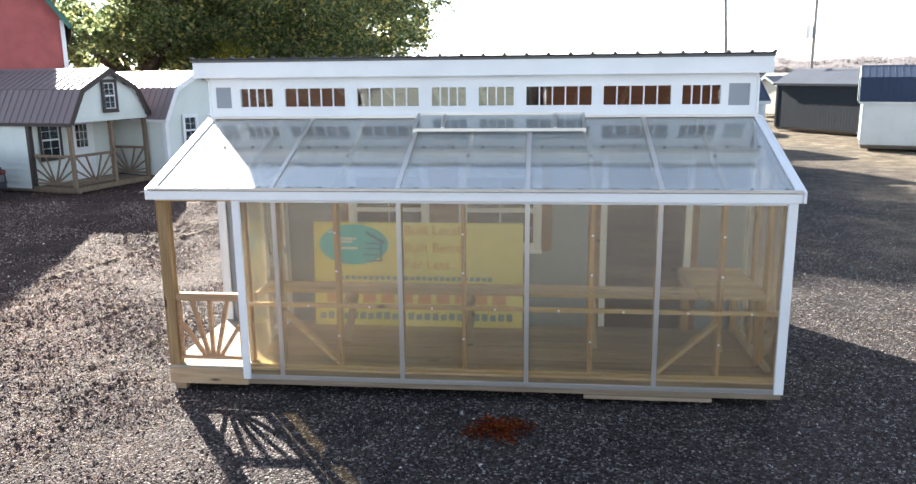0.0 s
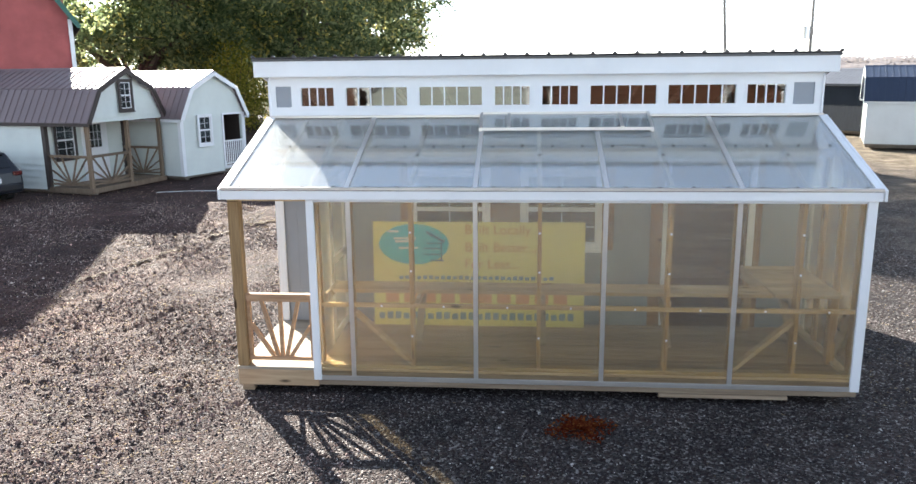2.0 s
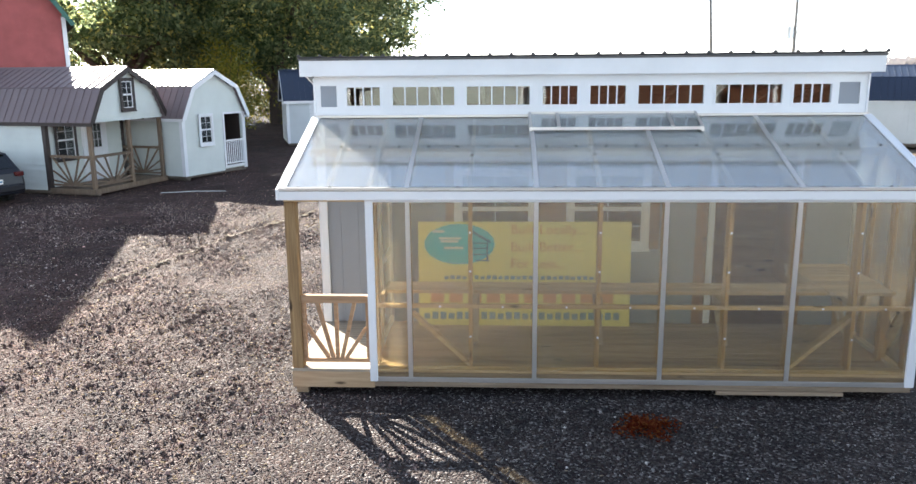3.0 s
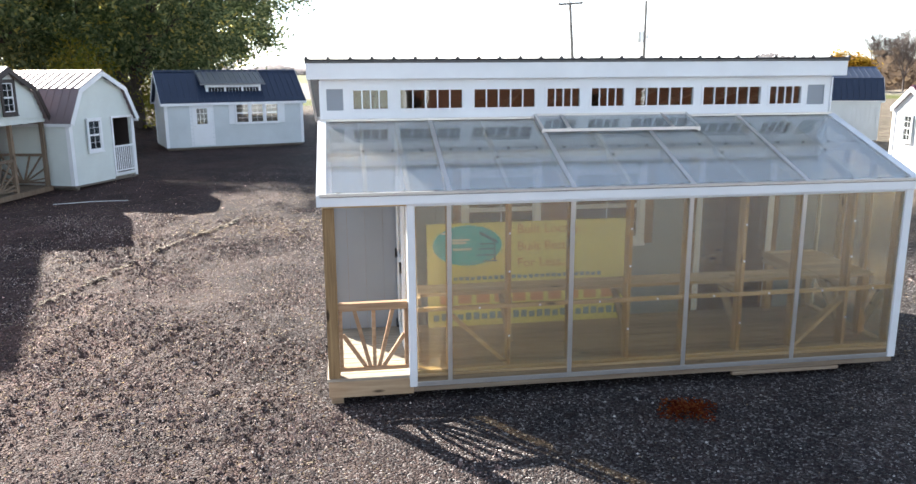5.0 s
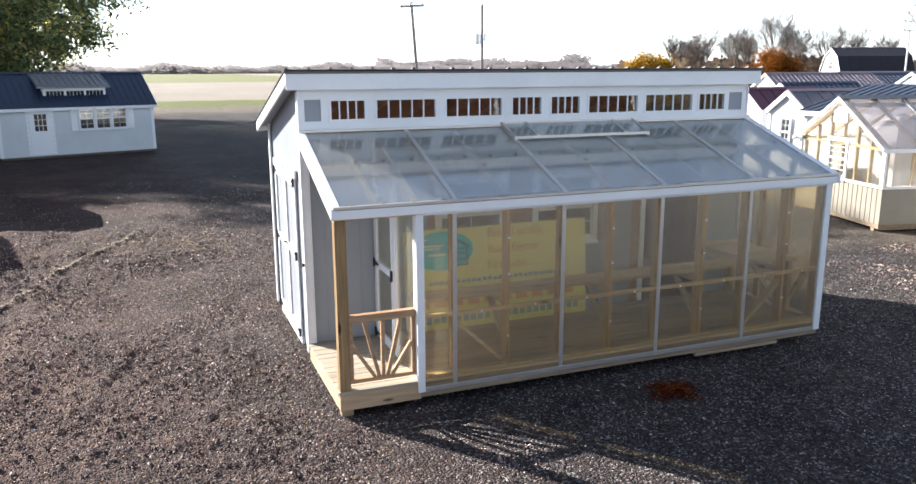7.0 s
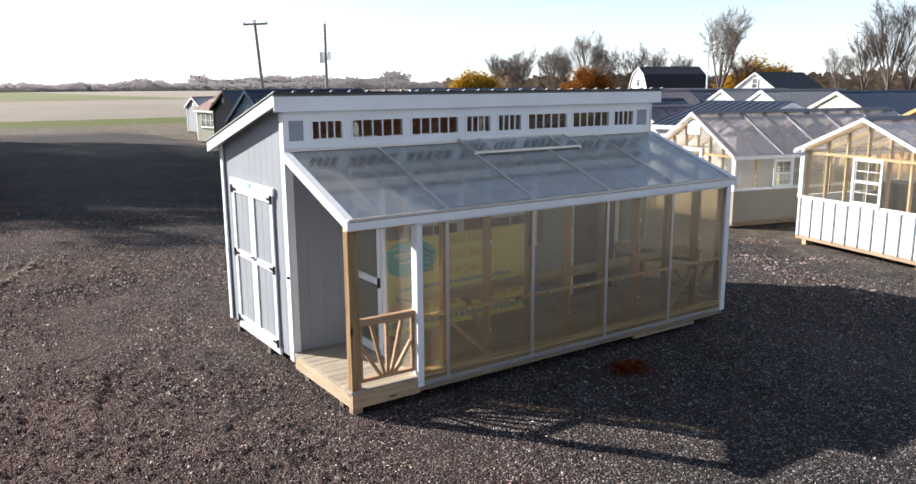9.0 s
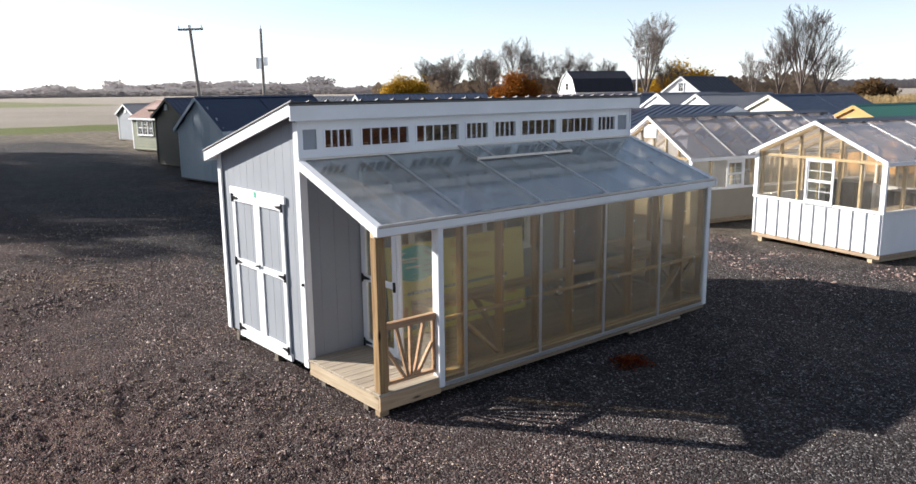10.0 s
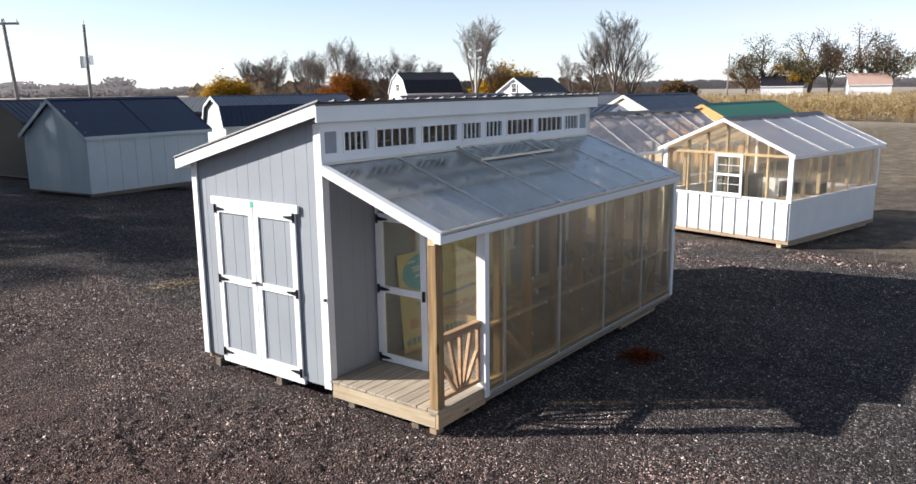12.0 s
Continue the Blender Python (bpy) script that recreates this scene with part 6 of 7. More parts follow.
def bare_tree(name, seed, height):
    """A leafless tree: short trunk, steep tapering limbs, and a vase-shaped crown of very many fine twigs."""
    rng = random.Random(seed)
    verts, faces = [], []

    def grow(p, d, length, r, depth):
        n = (2, 3, 4, 5)[depth]
        bend = Vector((rng.uniform(-1, 1), rng.uniform(-1, 1), 0)) * 0.05
        for i in range(n):
            d = (d + bend + Vector((rng.uniform(-1, 1), rng.uniform(-1, 1), rng.uniform(0.0, 0.8))) * 0.08).normalized()
            q = p + d * (length / n)
            r2 = max(0.009, r * 0.80)
            limb(verts, faces, p, q, r, r2, 5 if depth > 2 else 3)
            p, r = q, r2
            if depth > 0 and (i > 0 or depth < 3):
                for _ in range(2):
                    side = Vector((rng.uniform(-1, 1), rng.uniform(-1, 1), rng.uniform(-0.2, 0.5))).normalized()
                    grow(p, (d * 0.80 + side * rng.uniform(0.40, 0.70)).normalized(), length * rng.uniform(0.36, 0.56) * (1.25 - 0.16 * i), max(0.009, r * 0.5), depth - 1)

    fork = Vector((rng.uniform(-0.1, 0.1), rng.uniform(-0.1, 0.1), height * rng.uniform(0.15, 0.24)))
    limb(verts, faces, Vector((0, 0, -0.3)), fork, height * 0.022, height * 0.018, 7)
    for i in range(6):
        a = i * 1.05 + rng.uniform(-0.4, 0.4)
        lean = (0.08, 0.42, 0.26, 0.50, 0.18, 0.38)[i] * rng.uniform(0.8, 1.2)
        grow(fork, Vector((math.cos(a) * lean, math.sin(a) * lean, 1)).normalized(), height * rng.uniform(0.50, 0.66) * (1.05 - 0.4 * lean), height * 0.0135, 3)
    return mesh_from(name, verts, faces, TWIG)


bare = [bare_tree("bare_branches", s, 10.0) for s in (3, 8, 15, 21)]
BARE = ((82.86, 105.86, 10.2), (85.70, 103.66, 11.5), (90.05, 99.93, 11.8), (94.52, 95.66, 12.6), (96.70, 93.47, 11.5), (100.28, 89.64, 11.7), (102.35, 87.34, 10.9), (105.07, 84.05, 8.5), (75.65, 53.50, 13.9), (77.78, 51.75, 8.2), (106.10, 56.76, 9.7), (99.71, 46.06, 14.2), (100.25, 49.56, 11.4), (101.09, 44.26, 10.9), (141.00, 26.05, 14.0), (86.91, 107.48, 8.8), (92.34, 98.73, 10.1), (89.15, 86.65, 9.1), (79.41, 95.58, 8.8), (83.90, 91.69, 9.5))
for i, (x, y, h) in enumerate(BARE):
    t = thing("bare_tree", pose(x, y, 0, 0, 0, 67 * i), "leafless gray autumn tree at the field edge", "tree", "bare trees")
    ob = part("bare_crown", bare[i % 4], None, t)
    ob.scale = (h / 10.0 * (0.86, 0.98, 0.80, 0.92)[i % 4],) * 2 + (h / 10.0 * (0.95, 0.90, 0.84, 0.92)[i % 4],)
for x, y, h, m, lab in ((69.71, 94.29, 6.3, 'gold', 'golden autumn tree at the field edge'), (86.25, 86.72, 6.8, 'rust', 'rust orange autumn tree beyond the sheds'), (81.41, 52.12, 7.1, 'gold', 'thin golden brown tree behind the house'), (96.22, 35.49, 4.4, 'dun', 'low brown bushy tree by the field'), (137.7, 39.0, 7.8, 'dun', 'low brown leafy tree by a farmhouse'), (138.5, 36.2, 11.0, 'olive', 'spreading olive farmyard tree with open limbs'), (139.8, 31.2, 8.2, 'gold', 'olive gold farmyard tree'), (140.3, 29.1, 11.4, 'olive', 'narrow olive farmyard tree'), (141.9, 21.4, 12.0, 'dun', 'wide golden brown farmyard tree'), (142.6, 17.9, 10.6, 'olive', 'gray olive spreading farmyard tree')):
    tall = x > 130
    leafy_tree("autumn_tree", (x, y), h * (1.12 if tall else 1.0), int(x * 7 + y), 34 if tall else 150, h * (0.05 if tall else 0.10), 0.14 if tall else 0.17, {"gold": GOLD, "rust": RUST, "dun": DUN, "olive": OLIVE}[m], lab, 3, 0.6, 0.30 if tall else 0.15, 0.24 if tall else 0.27)


def woods(name, lo, hi, dist, height, seed, per, size, material, label):
    """A far line of woods: many small clumps with an uneven top."""
    rng = random.Random(seed)
    verts, faces = [], []
    a = lo
    while a < hi:
        h = height * (0.55 + 0.75 * max(0.0, 0.5 + noise.noise((a * 0.35, seed, 0)) * 0.9)) * rng.uniform(0.75, 1.15)
        for _ in range(per):
            r = dist + rng.uniform(-25, 25)
            aa = radians(a + rng.uniform(-0.25, 0.25))
            z = h * rng.random() ** 1.25
            c = Vector((r * math.sin(aa), r * math.cos(aa), z))
            s = size * rng.uniform(0.5, 1.3)
            u = Vector((math.cos(aa), -math.sin(aa), rng.uniform(-0.12, 0.12)))
            v = Vector((rng.uniform(-0.08, 0.08), rng.uniform(-0.08, 0.08), 1))
            b = len(verts)
            verts += [tuple(c - u * s), tuple(c - v * s * 0.8), tuple(c + u * s), tuple(c + v * s)]
            faces.append((b, b + 1, b + 2, b + 3))
        a += 0.16
    ob = new(name, mesh_from(name, verts, faces, material))
    return tagged(ob, label, "woods", kind="stuff")


# the haze over both far woods lines is in their leaf colour
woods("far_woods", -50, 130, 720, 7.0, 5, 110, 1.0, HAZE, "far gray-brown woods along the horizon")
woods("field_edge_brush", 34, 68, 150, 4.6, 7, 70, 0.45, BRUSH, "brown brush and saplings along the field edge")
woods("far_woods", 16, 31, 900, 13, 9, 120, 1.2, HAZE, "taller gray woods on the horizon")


def utility_pole(at, height, arm, transformer, label, lean=0.0):
    p = thing("utility_pole", pose(at[0], at[1], 0, 0, lean, 0), label, "pole")
    part("shaft", rod(bmesh.new(), (0, 0, -0.2), (0.0, 0, height), 0.12, 0.08, 10), POLEWOOD, p)
    if arm:
        part("crossarm", beam(bmesh.new(), (-0.75, -0.08, height - 0.25), (0.75, -0.08, height - 0.25), 0.1, 0.12), POLEWOOD, p)
        for x in (-0.68, 0.0, 0.68):
            part("insulator", rod(bmesh.new(), (x, -0.08, height - 0.19), (x, -0.08, height - 0.02), 0.05, 0.03, 8), GALV, p)
    if transformer:
        part("transformer", rod(bmesh.new(), (-0.30, -0.05, height - 2.55), (-0.30, -0.05, height - 1.85), 0.2, 0.2, 12), GALV, p, "gray can transformer")
        part("bracket", beam(bmesh.new(), (-0.32, 0, height - 2.2), (0.30, 0, height - 2.2), 0.08, 0.1), GALV, p)
        part("fuse_box", bx(0.12, 0.34, -0.12, 0.08, height - 2.35, height - 1.8, 0.01), GALV, p)
        part("insulator", rod(bmesh.new(), (0, 0, height), (0, 0, height + 0.25), 0.05, 0.03, 8), GALV, p)
    return p


utility_pole((19.75, 42.4), 7.45, False, True, "weathered wooden utility pole with a gray transformer")
utility_pole((103.6, 31.2), 7.6, False, False, "far bare utility pole by the maize field", 3.0)
utility_pole((14.45, 39.7), 7.3, True, False, "weathered wooden utility pole with a short crossarm, leaning a little", -4.0)


def yard_mast(x, y, height):
    """A thin pale mast with two short crossbars that carry small lamps."""
    p = thing("yard_mast", pose(x, y, 0), "thin pale steel yard mast with two short crossbars", "mast")
    part("shaft", rod(bmesh.new(), (0, 0, -0.2), (0, 0, height), 0.075, 0.055, 10), VENTWHITE, p)
    for z in (height - 0.12, height - 0.75):
        part("crossbar", beam(bmesh.new(), (-0.34, 0.26, z), (0.34, -0.26, z), 0.08, 0.08), VENTWHITE, p)
        for e in (-1, 1):
            part("lamp_head", bx(e * 0.36 - 0.09, e * 0.36 + 0.09, -e * 0.27 - 0.09, -e * 0.27 + 0.09, z + 0.03, z + 0.17, 0.01), VENTWHITE, p)
    return p


yard_mast(50.62, 35.60, 6.68)

# far farm
fb = outbuilding("white_barn", pose(78.01, 69.98, 0, 0, 0, -112), 5.4, 8.6, 2.93, 5.58, WHITE, BLACKROOF, "white barn with a black gambrel roof beyond the lot", False, (0.95, 4.58), detail=False, cat="barn", group="", ribs=1.2)
wall_window(fb, 2.7, 3.58, 0.9, 0.9, FRONT, 2, 2)
fh = outbuilding("white_house", pose(59.60, 40.65, 0, 0, 0, -85), 6.2, 8.5, 2.13, 4.33, WHITE, BLACKROOF, "white house with a dark roof beyond the lot", True, detail=False, cat="house", group="", ribs=0.8)
wall_window(fh, 3.1, 3.38, 0.5, 0.8, FRONT, 2, 2)
f1 = outbuilding("farmhouse", pose(135.5, 29.0, 0, 0, 0, 16), 7, 6.5, 3.1, 4.7, WHITE, BLACKROOF, "low white farmhouse across the maize field", False, detail=False, cat="house", group="farmhouses", ribs=0.8)
f2 = outbuilding("farmhouse", pose(138.5, 16.3, 0, 0, 0, 16), 6, 6.2, 3.2, 5.0, WHITE, TANROOF, "white barn with a tan roof across the maize field", False, detail=False, cat="house", group="farmhouses", ribs=0.8)


def maize_field():
    rng = random.Random(4)
    verts, faces = [], []
    for i in range(17000):
        f = rng.random() ** 2.2
        back = f * 120
        side = rng.uniform(-70, 45)
        x, y = 72.5 + back * 0.93 + side * 0.42, 6.0 - back * 0.36 + side * 0.91
        h = rng.uniform(1.7, 2.35)
        b = len(verts)
        verts += [(x - 0.03, y, 0), (x + 0.03, y, 0), (x + 0.02, y + 0.03, h), (x - 0.02, y + 0.03, h)]
        faces.append((b, b + 1, b + 2, b + 3))
        for _ in range(4):
            z = rng.uniform(0.4, h)
            a = rng.uniform(0, 6.28)
            l = rng.uniform(0.3, 0.6)
            dx, dy = math.cos(a) * l, math.sin(a) * l
            b = len(verts)
            verts += [(x, y, z), (x + dx * 0.5 - dy * 0.12, y + dy * 0.5 + dx * 0.12, z + 0.15), (x + dx, y + dy, z - 0.2), (x + dx * 0.5 + dy * 0.12, y + dy * 0.5 - dx * 0.12, z + 0.1)]
            faces.append((b, b + 1, b + 2, b + 3))
    return tagged(new("maize", mesh_from("maize", verts, faces, MAIZE)), "standing field of dry tan maize", "crop", kind="stuff")


maize_field()


# ---------------------------------------------------------------- small things on the ground
def scatter(name, n, region, size, material, seed, label, category, thick=0.5, keep=None, dens=None):
    """Loose small pieces lying on the ground, each a squat eight-sided lump."""
    rng = random.Random(seed)
    verts, faces = [], []
    done = 0
    while done < n:
        x, y = rng.uniform(region[0], region[1]), rng.uniform(region[2], region[3])
        if -0.05 < x < X1 + 0.02 and 0.0 < y < YB:
            continue
        if keep and not keep(x, y, rng):
            continue
        done += 1
        s = size * rng.uniform(0.45, 1.0) * (1.0 + (0.9 if rng.random() < 0.07 else 0))
        a = rng.uniform(0, 6.28)
        h = s * thick * rng.uniform(0.6, 1.2)
        z = lot_height(x, y)
        b = len(verts)
        e = rng.uniform(0.55, 1.0)
        for k in range(4):
            t = a + k * 1.5708 + rng.uniform(-0.3, 0.3)
            rr = s * (e if k % 2 else 1.0)
            verts.append((x + rr * math.cos(t), y + rr * math.sin(t), z - 0.004))
        verts.append((x + rng.uniform(-0.2, 0.2) * s, y + rng.uniform(-0.2, 0.2) * s, z + h))
        for k in range(4):
            faces.append((b + k, b + (k + 1) % 4, b + 4))
    return tagged(new(name, mesh_from(name, verts, faces, material)), label, category, kind="stuff")


def stones_material():
    k = Mat("loose_stones")
    col = k.ramp(k.island(), [(0.0, (0.007, 0.007, 0.009)), (0.5, (0.034, 0.032, 0.033)), (0.82, (0.110, 0.101, 0.097)), (0.95, (0.25, 0.235, 0.22)), (1.0, (0.64, 0.61, 0.57))])
    sep = k.n("SeparateXYZ")
    k.l(k.n("NewGeometry").outputs["Position"], sep.inputs[0])
    earthy = k.math("DIVIDE", k.math("SUBTRACT", 1.5, sep.outputs[0]), 5.0, clamp=True)
    col = k.mix(earthy, col, k.mix(1.0, col, (1.85, 1.20, 1.02), "MULTIPLY"))
    k.surface(col, 0.62, 0, None, 0.3)
    return k.m


STONES = stones_material()
scatter("loose_stones", 155000, (-9, 10, -5.5, 3), 0.0125, STONES, 1, "loose light and dark stones over the lot", "gravel", 0.75)
scatter("loose_stones", 45000, (-10, 12, 1, 16), 0.019, STONES, 2, "loose light and dark stones over the lot", "gravel")
def clod_material():
    k = Mat("brown_clods")
    col = k.ramp(k.island(), [(0.0, (0.008, 0.005, 0.005)), (0.35, (0.040, 0.025, 0.022)), (0.64, (0.165, 0.103, 0.088)), (0.86, (0.35, 0.245, 0.21)), (1.0, (0.70, 0.58, 0.49))])
    k.surface(col, 0.65, 0, None, 0.28)
    return k.m


CLOD = clod_material()
scatter("earth_clods", 110000, (-9, 1.5, -5.5, 10), 0.0175, CLOD, 3, "brown clods and coarse stones pressed into the lot", "gravel", 0.8, lambda x, y, r: noise.noise((x * 0.9, y * 0.9, 2.0)) + 0.25 > r.random() * 0.9)
scatter("earth_clods", 2600, (8.5, 14, -3.5, 3.5), 0.036, CLOD, 5, "crumbs of brown earth and bark beside the greenhouse", "gravel", 0.5, lambda x, y, r: noise.noise((x * 0.8, y * 0.8, 9.0)) > r.random() * 0.7)
DRYLEAF = leaf_material("dry_red_brown_leaves", [(0.0, (0.10, 0.02, 0.012)), (0.7, (0.24, 0.055, 0.02)), (1.0, (0.40, 0.16, 0.05))])


def leaf_heap():
    rng = random.Random(8)
    verts, faces = [], []
    for i in range(1500):
        r, a = min(1.0, abs(rng.gauss(0, 0.45))), rng.uniform(0, 6.28)
        x, y = 3.40 + 0.30 * r * math.cos(a) + 0.05 * math.sin(3 * a), -0.66 + 0.29 * r * math.sin(a)
        c = Vector((x, y, 0.012 + 0.045 * (1 - r) * rng.random()))
        u = Vector((rng.uniform(-1, 1), rng.uniform(-1, 1), rng.uniform(-0.4, 0.4))).normalized()
        v = u.cross(Vector((0, 0, 1))).normalized()
        s = rng.uniform(0.012, 0.026)
        b = len(verts)
        verts += [tuple(c - u * s), tuple(c + v * s * 0.6), tuple(c + u * s), tuple(c - v * s * 0.6)]
        faces.append((b, b + 1, b + 2, b + 3))
    return tagged(new("leaf_heap", mesh_from("leaf_heap", verts, faces, DRYLEAF)), "small heap of dry red-brown leaves on the stones", "leaves", kind="stuff")


leaf_heap()
STRAW = leaf_material("straw_litter", [(0.0, (0.16, 0.115, 0.07)), (1.0, (0.50, 0.41, 0.28))])

CHIPS = leaf_material("pale_weathered_chips", [(0.0, (0.26, 0.22, 0.18)), (1.0, (0.62, 0.56, 0.48))])


def litter():
    rng = random.Random(12)
    verts, faces = [], []
    for i in range(42000):
        x, y = rng.uniform(-9, 9), rng.uniform(-5, 12)
        if x > 0 and i > 26000 or i > 20000 and noise.noise((x * 0.8, y * 0.8, 4.0)) < rng.uniform(-0.3, 0.4):
            continue
        if -0.1 < x < X1 + 0.1 and -0.02 < y < YB or (x > 0.5 and y < 0 and rng.random() < 0.93):
            continue
        z = 0.008 + lot_height(x, y)
        a, s = rng.uniform(0, 6.28), rng.uniform(0.007, 0.026)
        dx, dy = math.cos(a) * s, math.sin(a) * s
        b = len(verts)
        verts += [(x - dx, y - dy, z), (x + dy * 0.25, y - dx * 0.25, z + 0.008), (x + dx, y + dy, z + 0.003), (x - dy * 0.25, y + dx * 0.25, z + 0.002)]
        faces.append((b, b + 1, b + 2, b + 3))
    return tagged(new("leaf_litter", mesh_from("leaf_litter", verts, faces, STRAW)), "scattered straw-colored leaf litter and wood chips", "litter", kind="stuff")


litter()


def litter_patch(cx, cy, size, n, seed):
    """A ragged drift of straw and leaves blown together."""
    rng = random.Random(seed)
    verts, faces = [], []
    for i in range(n):
        x, y = cx + rng.gauss(0, size), cy + rng.gauss(0, size * 0.45)
        z = lot_height(x, y) + 0.006 + 0.02 * rng.random()
        a, s = rng.uniform(0, 6.28), rng.uniform(0.015, 0.05)
        dx, dy = math.cos(a) * s, math.sin(a) * s
        b = len(verts)
        verts += [(x - dx, y - dy, z), (x + dy * 0.3, y - dx * 0.3, z + 0.012), (x + dx, y + dy, z + 0.004), (x - dy * 0.3, y + dx * 0.3, z + 0.002)]
        faces.append((b, b + 1, b + 2, b + 3))
    return tagged(new("litter_drift", mesh_from("litter_drift", verts, faces, STRAW)), "ragged drift of straw and dry leaves on the lot", "litter", kind="stuff")


def litter_line(points, n, seed):
    """Pale straw and chips caught along a wheel ridge."""
    rng = random.Random(seed)
    verts, faces = [], []
    for i in range(n):
        k = rng.randrange(len(points) - 1)
        u = rng.random()
        x = points[k][0] + (points[k + 1][0] - points[k][0]) * u + rng.gauss(0, 0.022) + 0.05 * noise.noise((k + u, 3.0, seed))
        y = points[k][1] + (points[k + 1][1] - points[k][1]) * u + rng.gauss(0, 0.05)
        if noise.noise((x * 2.3, y * 2.3, 6.0)) < rng.uniform(-0.5, 0.3):
            continue
        z = lot_height(x, y) + 0.006
        a, s = rng.uniform(0, 6.28), rng.uniform(0.010, 0.034)
        dx, dy = math.cos(a) * s, math.sin(a) * s
        b = len(verts)
        verts += [(x - dx, y - dy, z), (x + dy * 0.4, y - dx * 0.4, z + 0.012), (x + dx, y + dy, z + 0.004), (x - dy * 0.4, y + dx * 0.4, z + 0.002)]
        faces.append((b, b + 1, b + 2, b + 3))
    return tagged(new("litter_drift", mesh_from("litter_drift", verts, faces, CHIPS)), "line of pale straw and chips along a wheel ridge", "litter", kind="stuff")


litter_line(WHEEL_RIDGE, 1500, 51)
litter_patch(1.95, 7.5, 0.35, 260, 31)
litter_patch(0.4, 12.6, 0.9, 260, 32)
litter_patch(-1.2, 8.3, 1.1, 260, 33)


def ground_strap():
    """A thin pale strap lying slack on the lane."""
    bm = bmesh.new()
    pts = [Vector((-6.35, 11.55, 0)), Vector((-6.0, 11.62, 0)), Vector((-5.6, 11.75, 0)), Vector((-5.2, 11.76, 0)), Vector((-4.8, 11.86, 0))]
    for p in pts:
        p.z = lot_height(p.x, p.y) + 0.012
    for p, q in zip(pts, pts[1:]):
        beam(bm, p, q, 0.025, 0.012)
    ob = new("strap", mesh_of("strap", bm, VENTWHITE))
    return tagged(ob, "thin pale strap lying slack on the dark lane", "strap")


ground_strap()


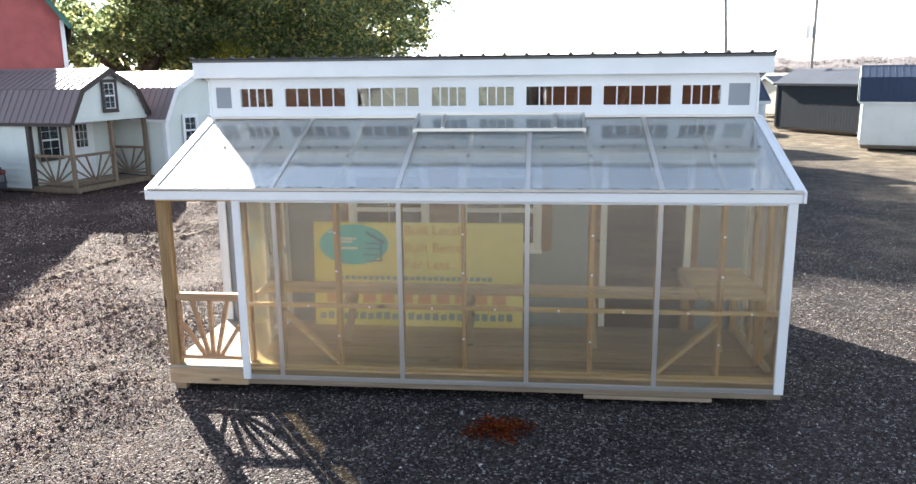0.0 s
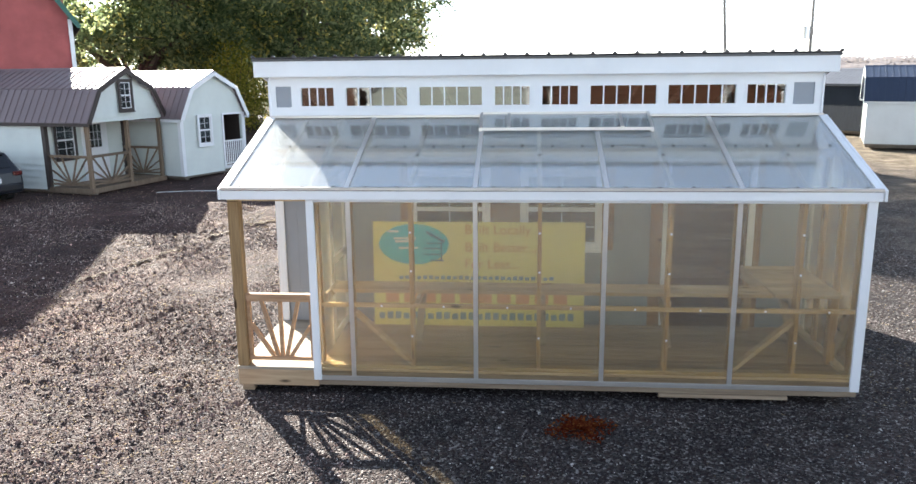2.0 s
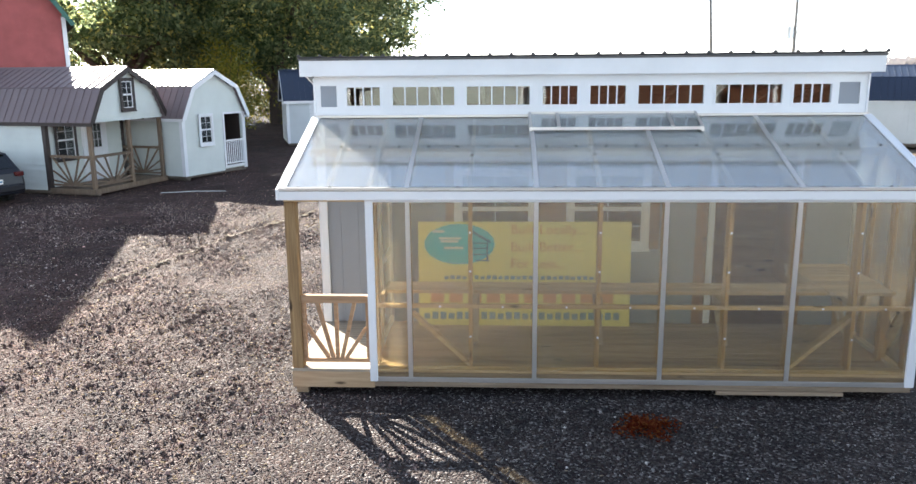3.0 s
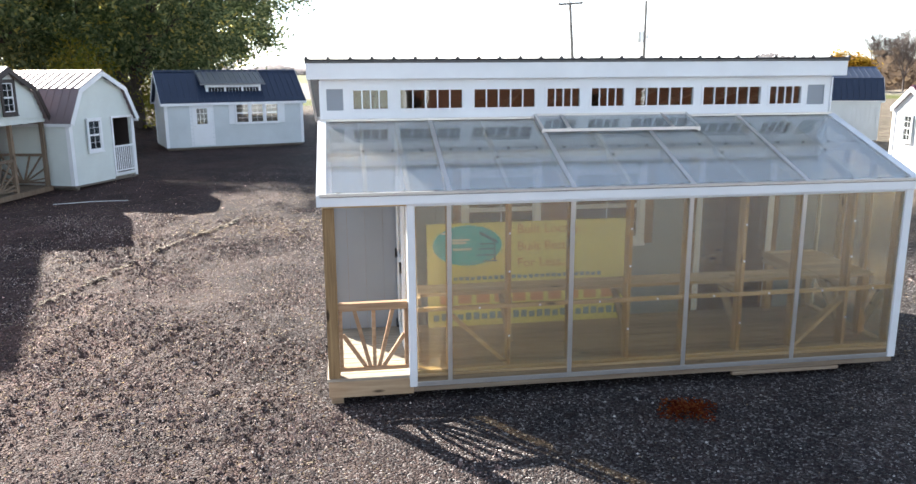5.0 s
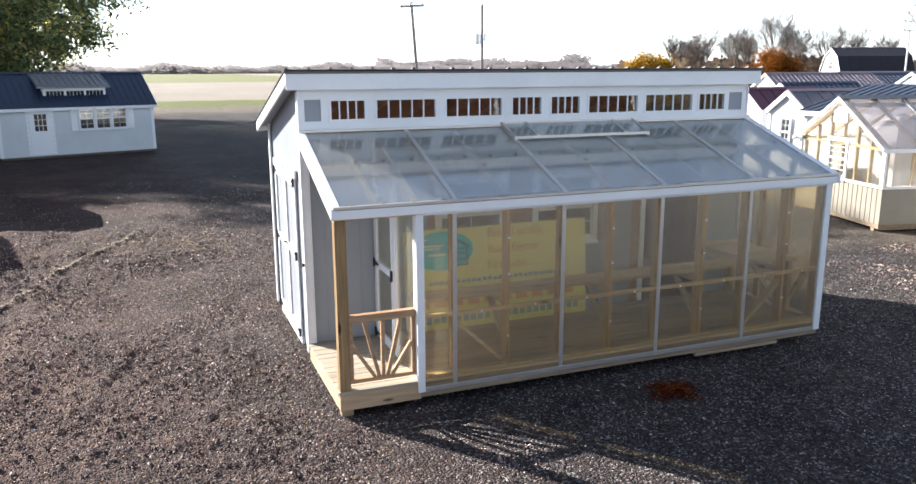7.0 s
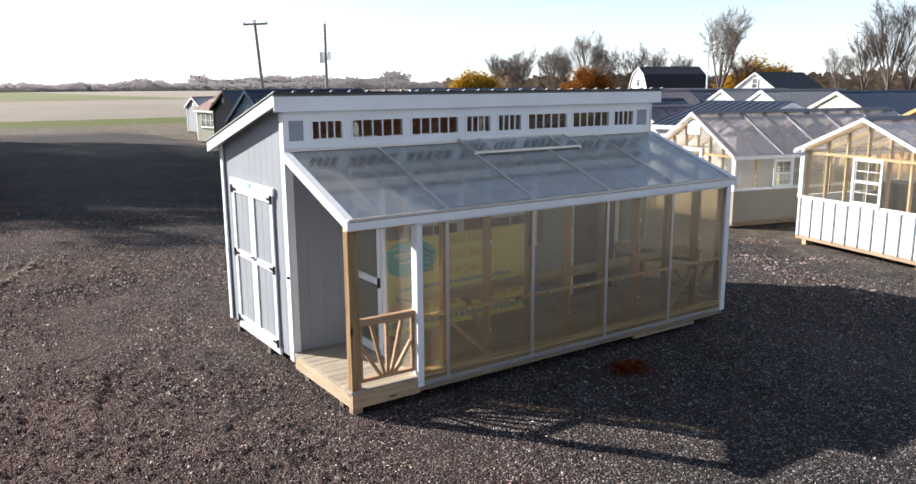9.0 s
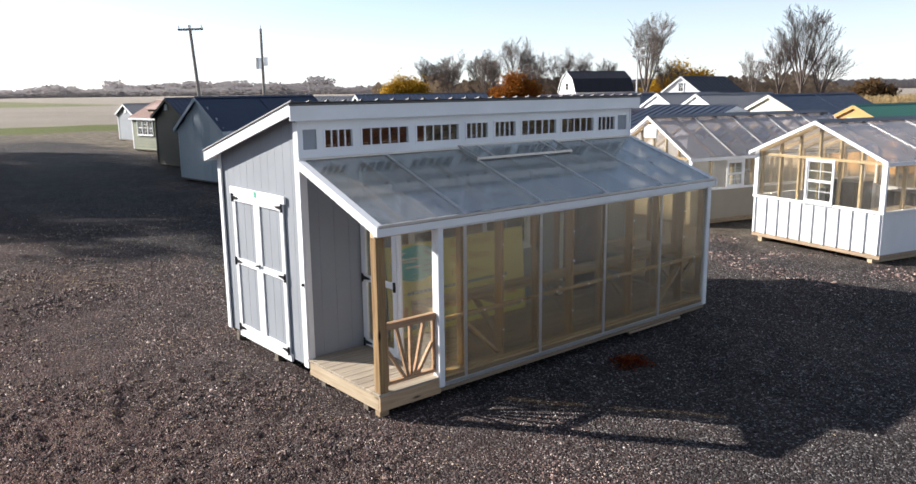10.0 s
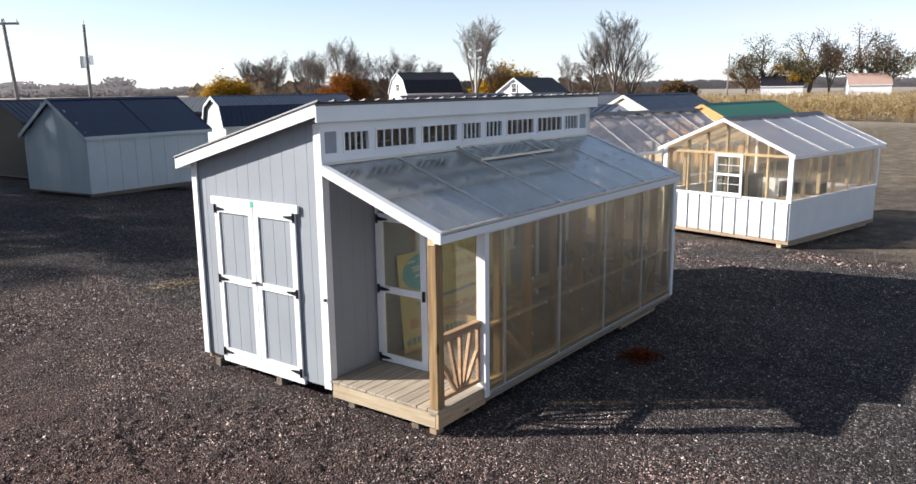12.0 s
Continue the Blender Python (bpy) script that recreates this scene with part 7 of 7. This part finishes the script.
# ---------------------------------------------------------------- parked car
def parked_car(m):
    body_mat = plain("black_car_paint", (0.008, 0.010, 0.016), 0.30, 0.0, 0.1)
    tint = plain("dark_car_glass", (0.006, 0.007, 0.008), 0.06)
    tyre_mat = plain("black_rubber", (0.015, 0.015, 0.015), 0.85)
    lamp_red = plain("red_lamp_lens", (0.09, 0.01, 0.01), 0.2)
    car = thing("car", m, "parked black hatchback car with its tail toward the lot", "car")
    prof = [(0.0, 0.32), (-0.03, 0.55), (0.02, 0.86), (0.12, 0.98), (0.42, 1.40), (0.62, 1.47), (1.7, 1.50), (2.25, 1.42), (2.95, 0.98), (3.85, 0.86), (4.2, 0.66), (4.24, 0.34), (3.9, 0.24), (0.3, 0.24)]
    bm = bmesh.new()
    rows = []
    for s, shrink in ((-0.88, 0.0), (-0.80, 0.03), (0.80, 0.03), (0.88, 0.0)):
        ring = []
        for y, z in prof:
            w = s * (1 - max(0.0, z - 0.9) * 0.32)
            ring.append(bm.verts.new((w, y + (0.04 if abs(s) > 0.85 else 0) * (1 if y < 2 else -1), z + shrink * (1 if z > 0.5 else -1))))
        rows.append(ring)
    n = len(prof)
    for a, b in zip(rows, rows[1:]):
        for i in range(n):
            bm.faces.new((a[i], a[(i + 1) % n], b[(i + 1) % n], b[i]))
    bm.faces.new(rows[0][::-1])
    bm.faces.new(rows[-1])
    bmesh.ops.recalc_face_normals(bm, faces=bm.faces[:])
    part("body", bm, body_mat, car)
    glass = bmesh.new()
    v = [glass.verts.new(p) for p in ((-0.62, 0.155, 1.03), (0.62, 0.155, 1.03), (0.55, 0.40, 1.40), (-0.55, 0.40, 1.40))]
    w = [glass.verts.new((p.co.x, p.co.y - 0.03, p.co.z + 0.02)) for p in v]
    glass.faces.new(w)
    glass.faces.new(v[::-1])
    for i in range(4):
        glass.faces.new((v[i], v[(i + 1) % 4], w[(i + 1) % 4], w[i]))
    part("rear_window", glass, tint, car, "dark tinted rear window")
    for s in (-1, 1):
        part("tail_lamp", bx(min(s * 0.58, s * 0.86), max(s * 0.58, s * 0.86), -0.045, 0.06, 0.80, 0.93, 0.02), lamp_red, car, "red tail lamp")
        part("side_window", prism(bmesh.new(), [(0.55, 1.0), (2.75, 1.0), (2.2, 1.36), (0.75, 1.38)], 0, min(s * 0.80, s * 0.862), max(s * 0.80, s * 0.862)), tint, car)
        part("mirror", bx(min(s * 0.90, s * 1.06), max(s * 0.90, s * 1.06), 2.5, 2.62, 0.98, 1.1, 0.02), body_mat, car)
        for y in (0.78, 3.35):
            wh = part("wheel", rod(bmesh.new(), (s * 0.66, y, 0.31), (s * 0.885, y, 0.31), 0.31, 0.31, 20), tyre_mat, car)
            part("rim", rod(bmesh.new(), (s * 0.886, y, 0.31), (s * 0.893, y, 0.31), 0.2, 0.19, 16), GALV, wh)
    part("bumper", bx(-0.84, 0.84, -0.07, 0.03, 0.36, 0.56, 0.03), body_mat, car)
    plate = part("number_plate", bx(-0.16, 0.16, -0.055, -0.032, 0.62, 0.76, 0.004), VENTWHITE, car, "pale number plate")
    bm = bmesh.new()
    for i in range(6):
        box(bm, -0.13 + i * 0.044, -0.10 + i * 0.044, -0.059, -0.0555, 0.66, 0.72)
    part("plate_bars", bm, BLUEINK, plate)
    part("rear_spoiler", bx(-0.60, 0.60, 0.30, 0.55, 1.44, 1.475, 0.012), body_mat, car)
    return car


parked_car(pose(-9.26, 9.67, 0.26, 0, 0, 68) @ Matrix.Scale(0.78, 4))
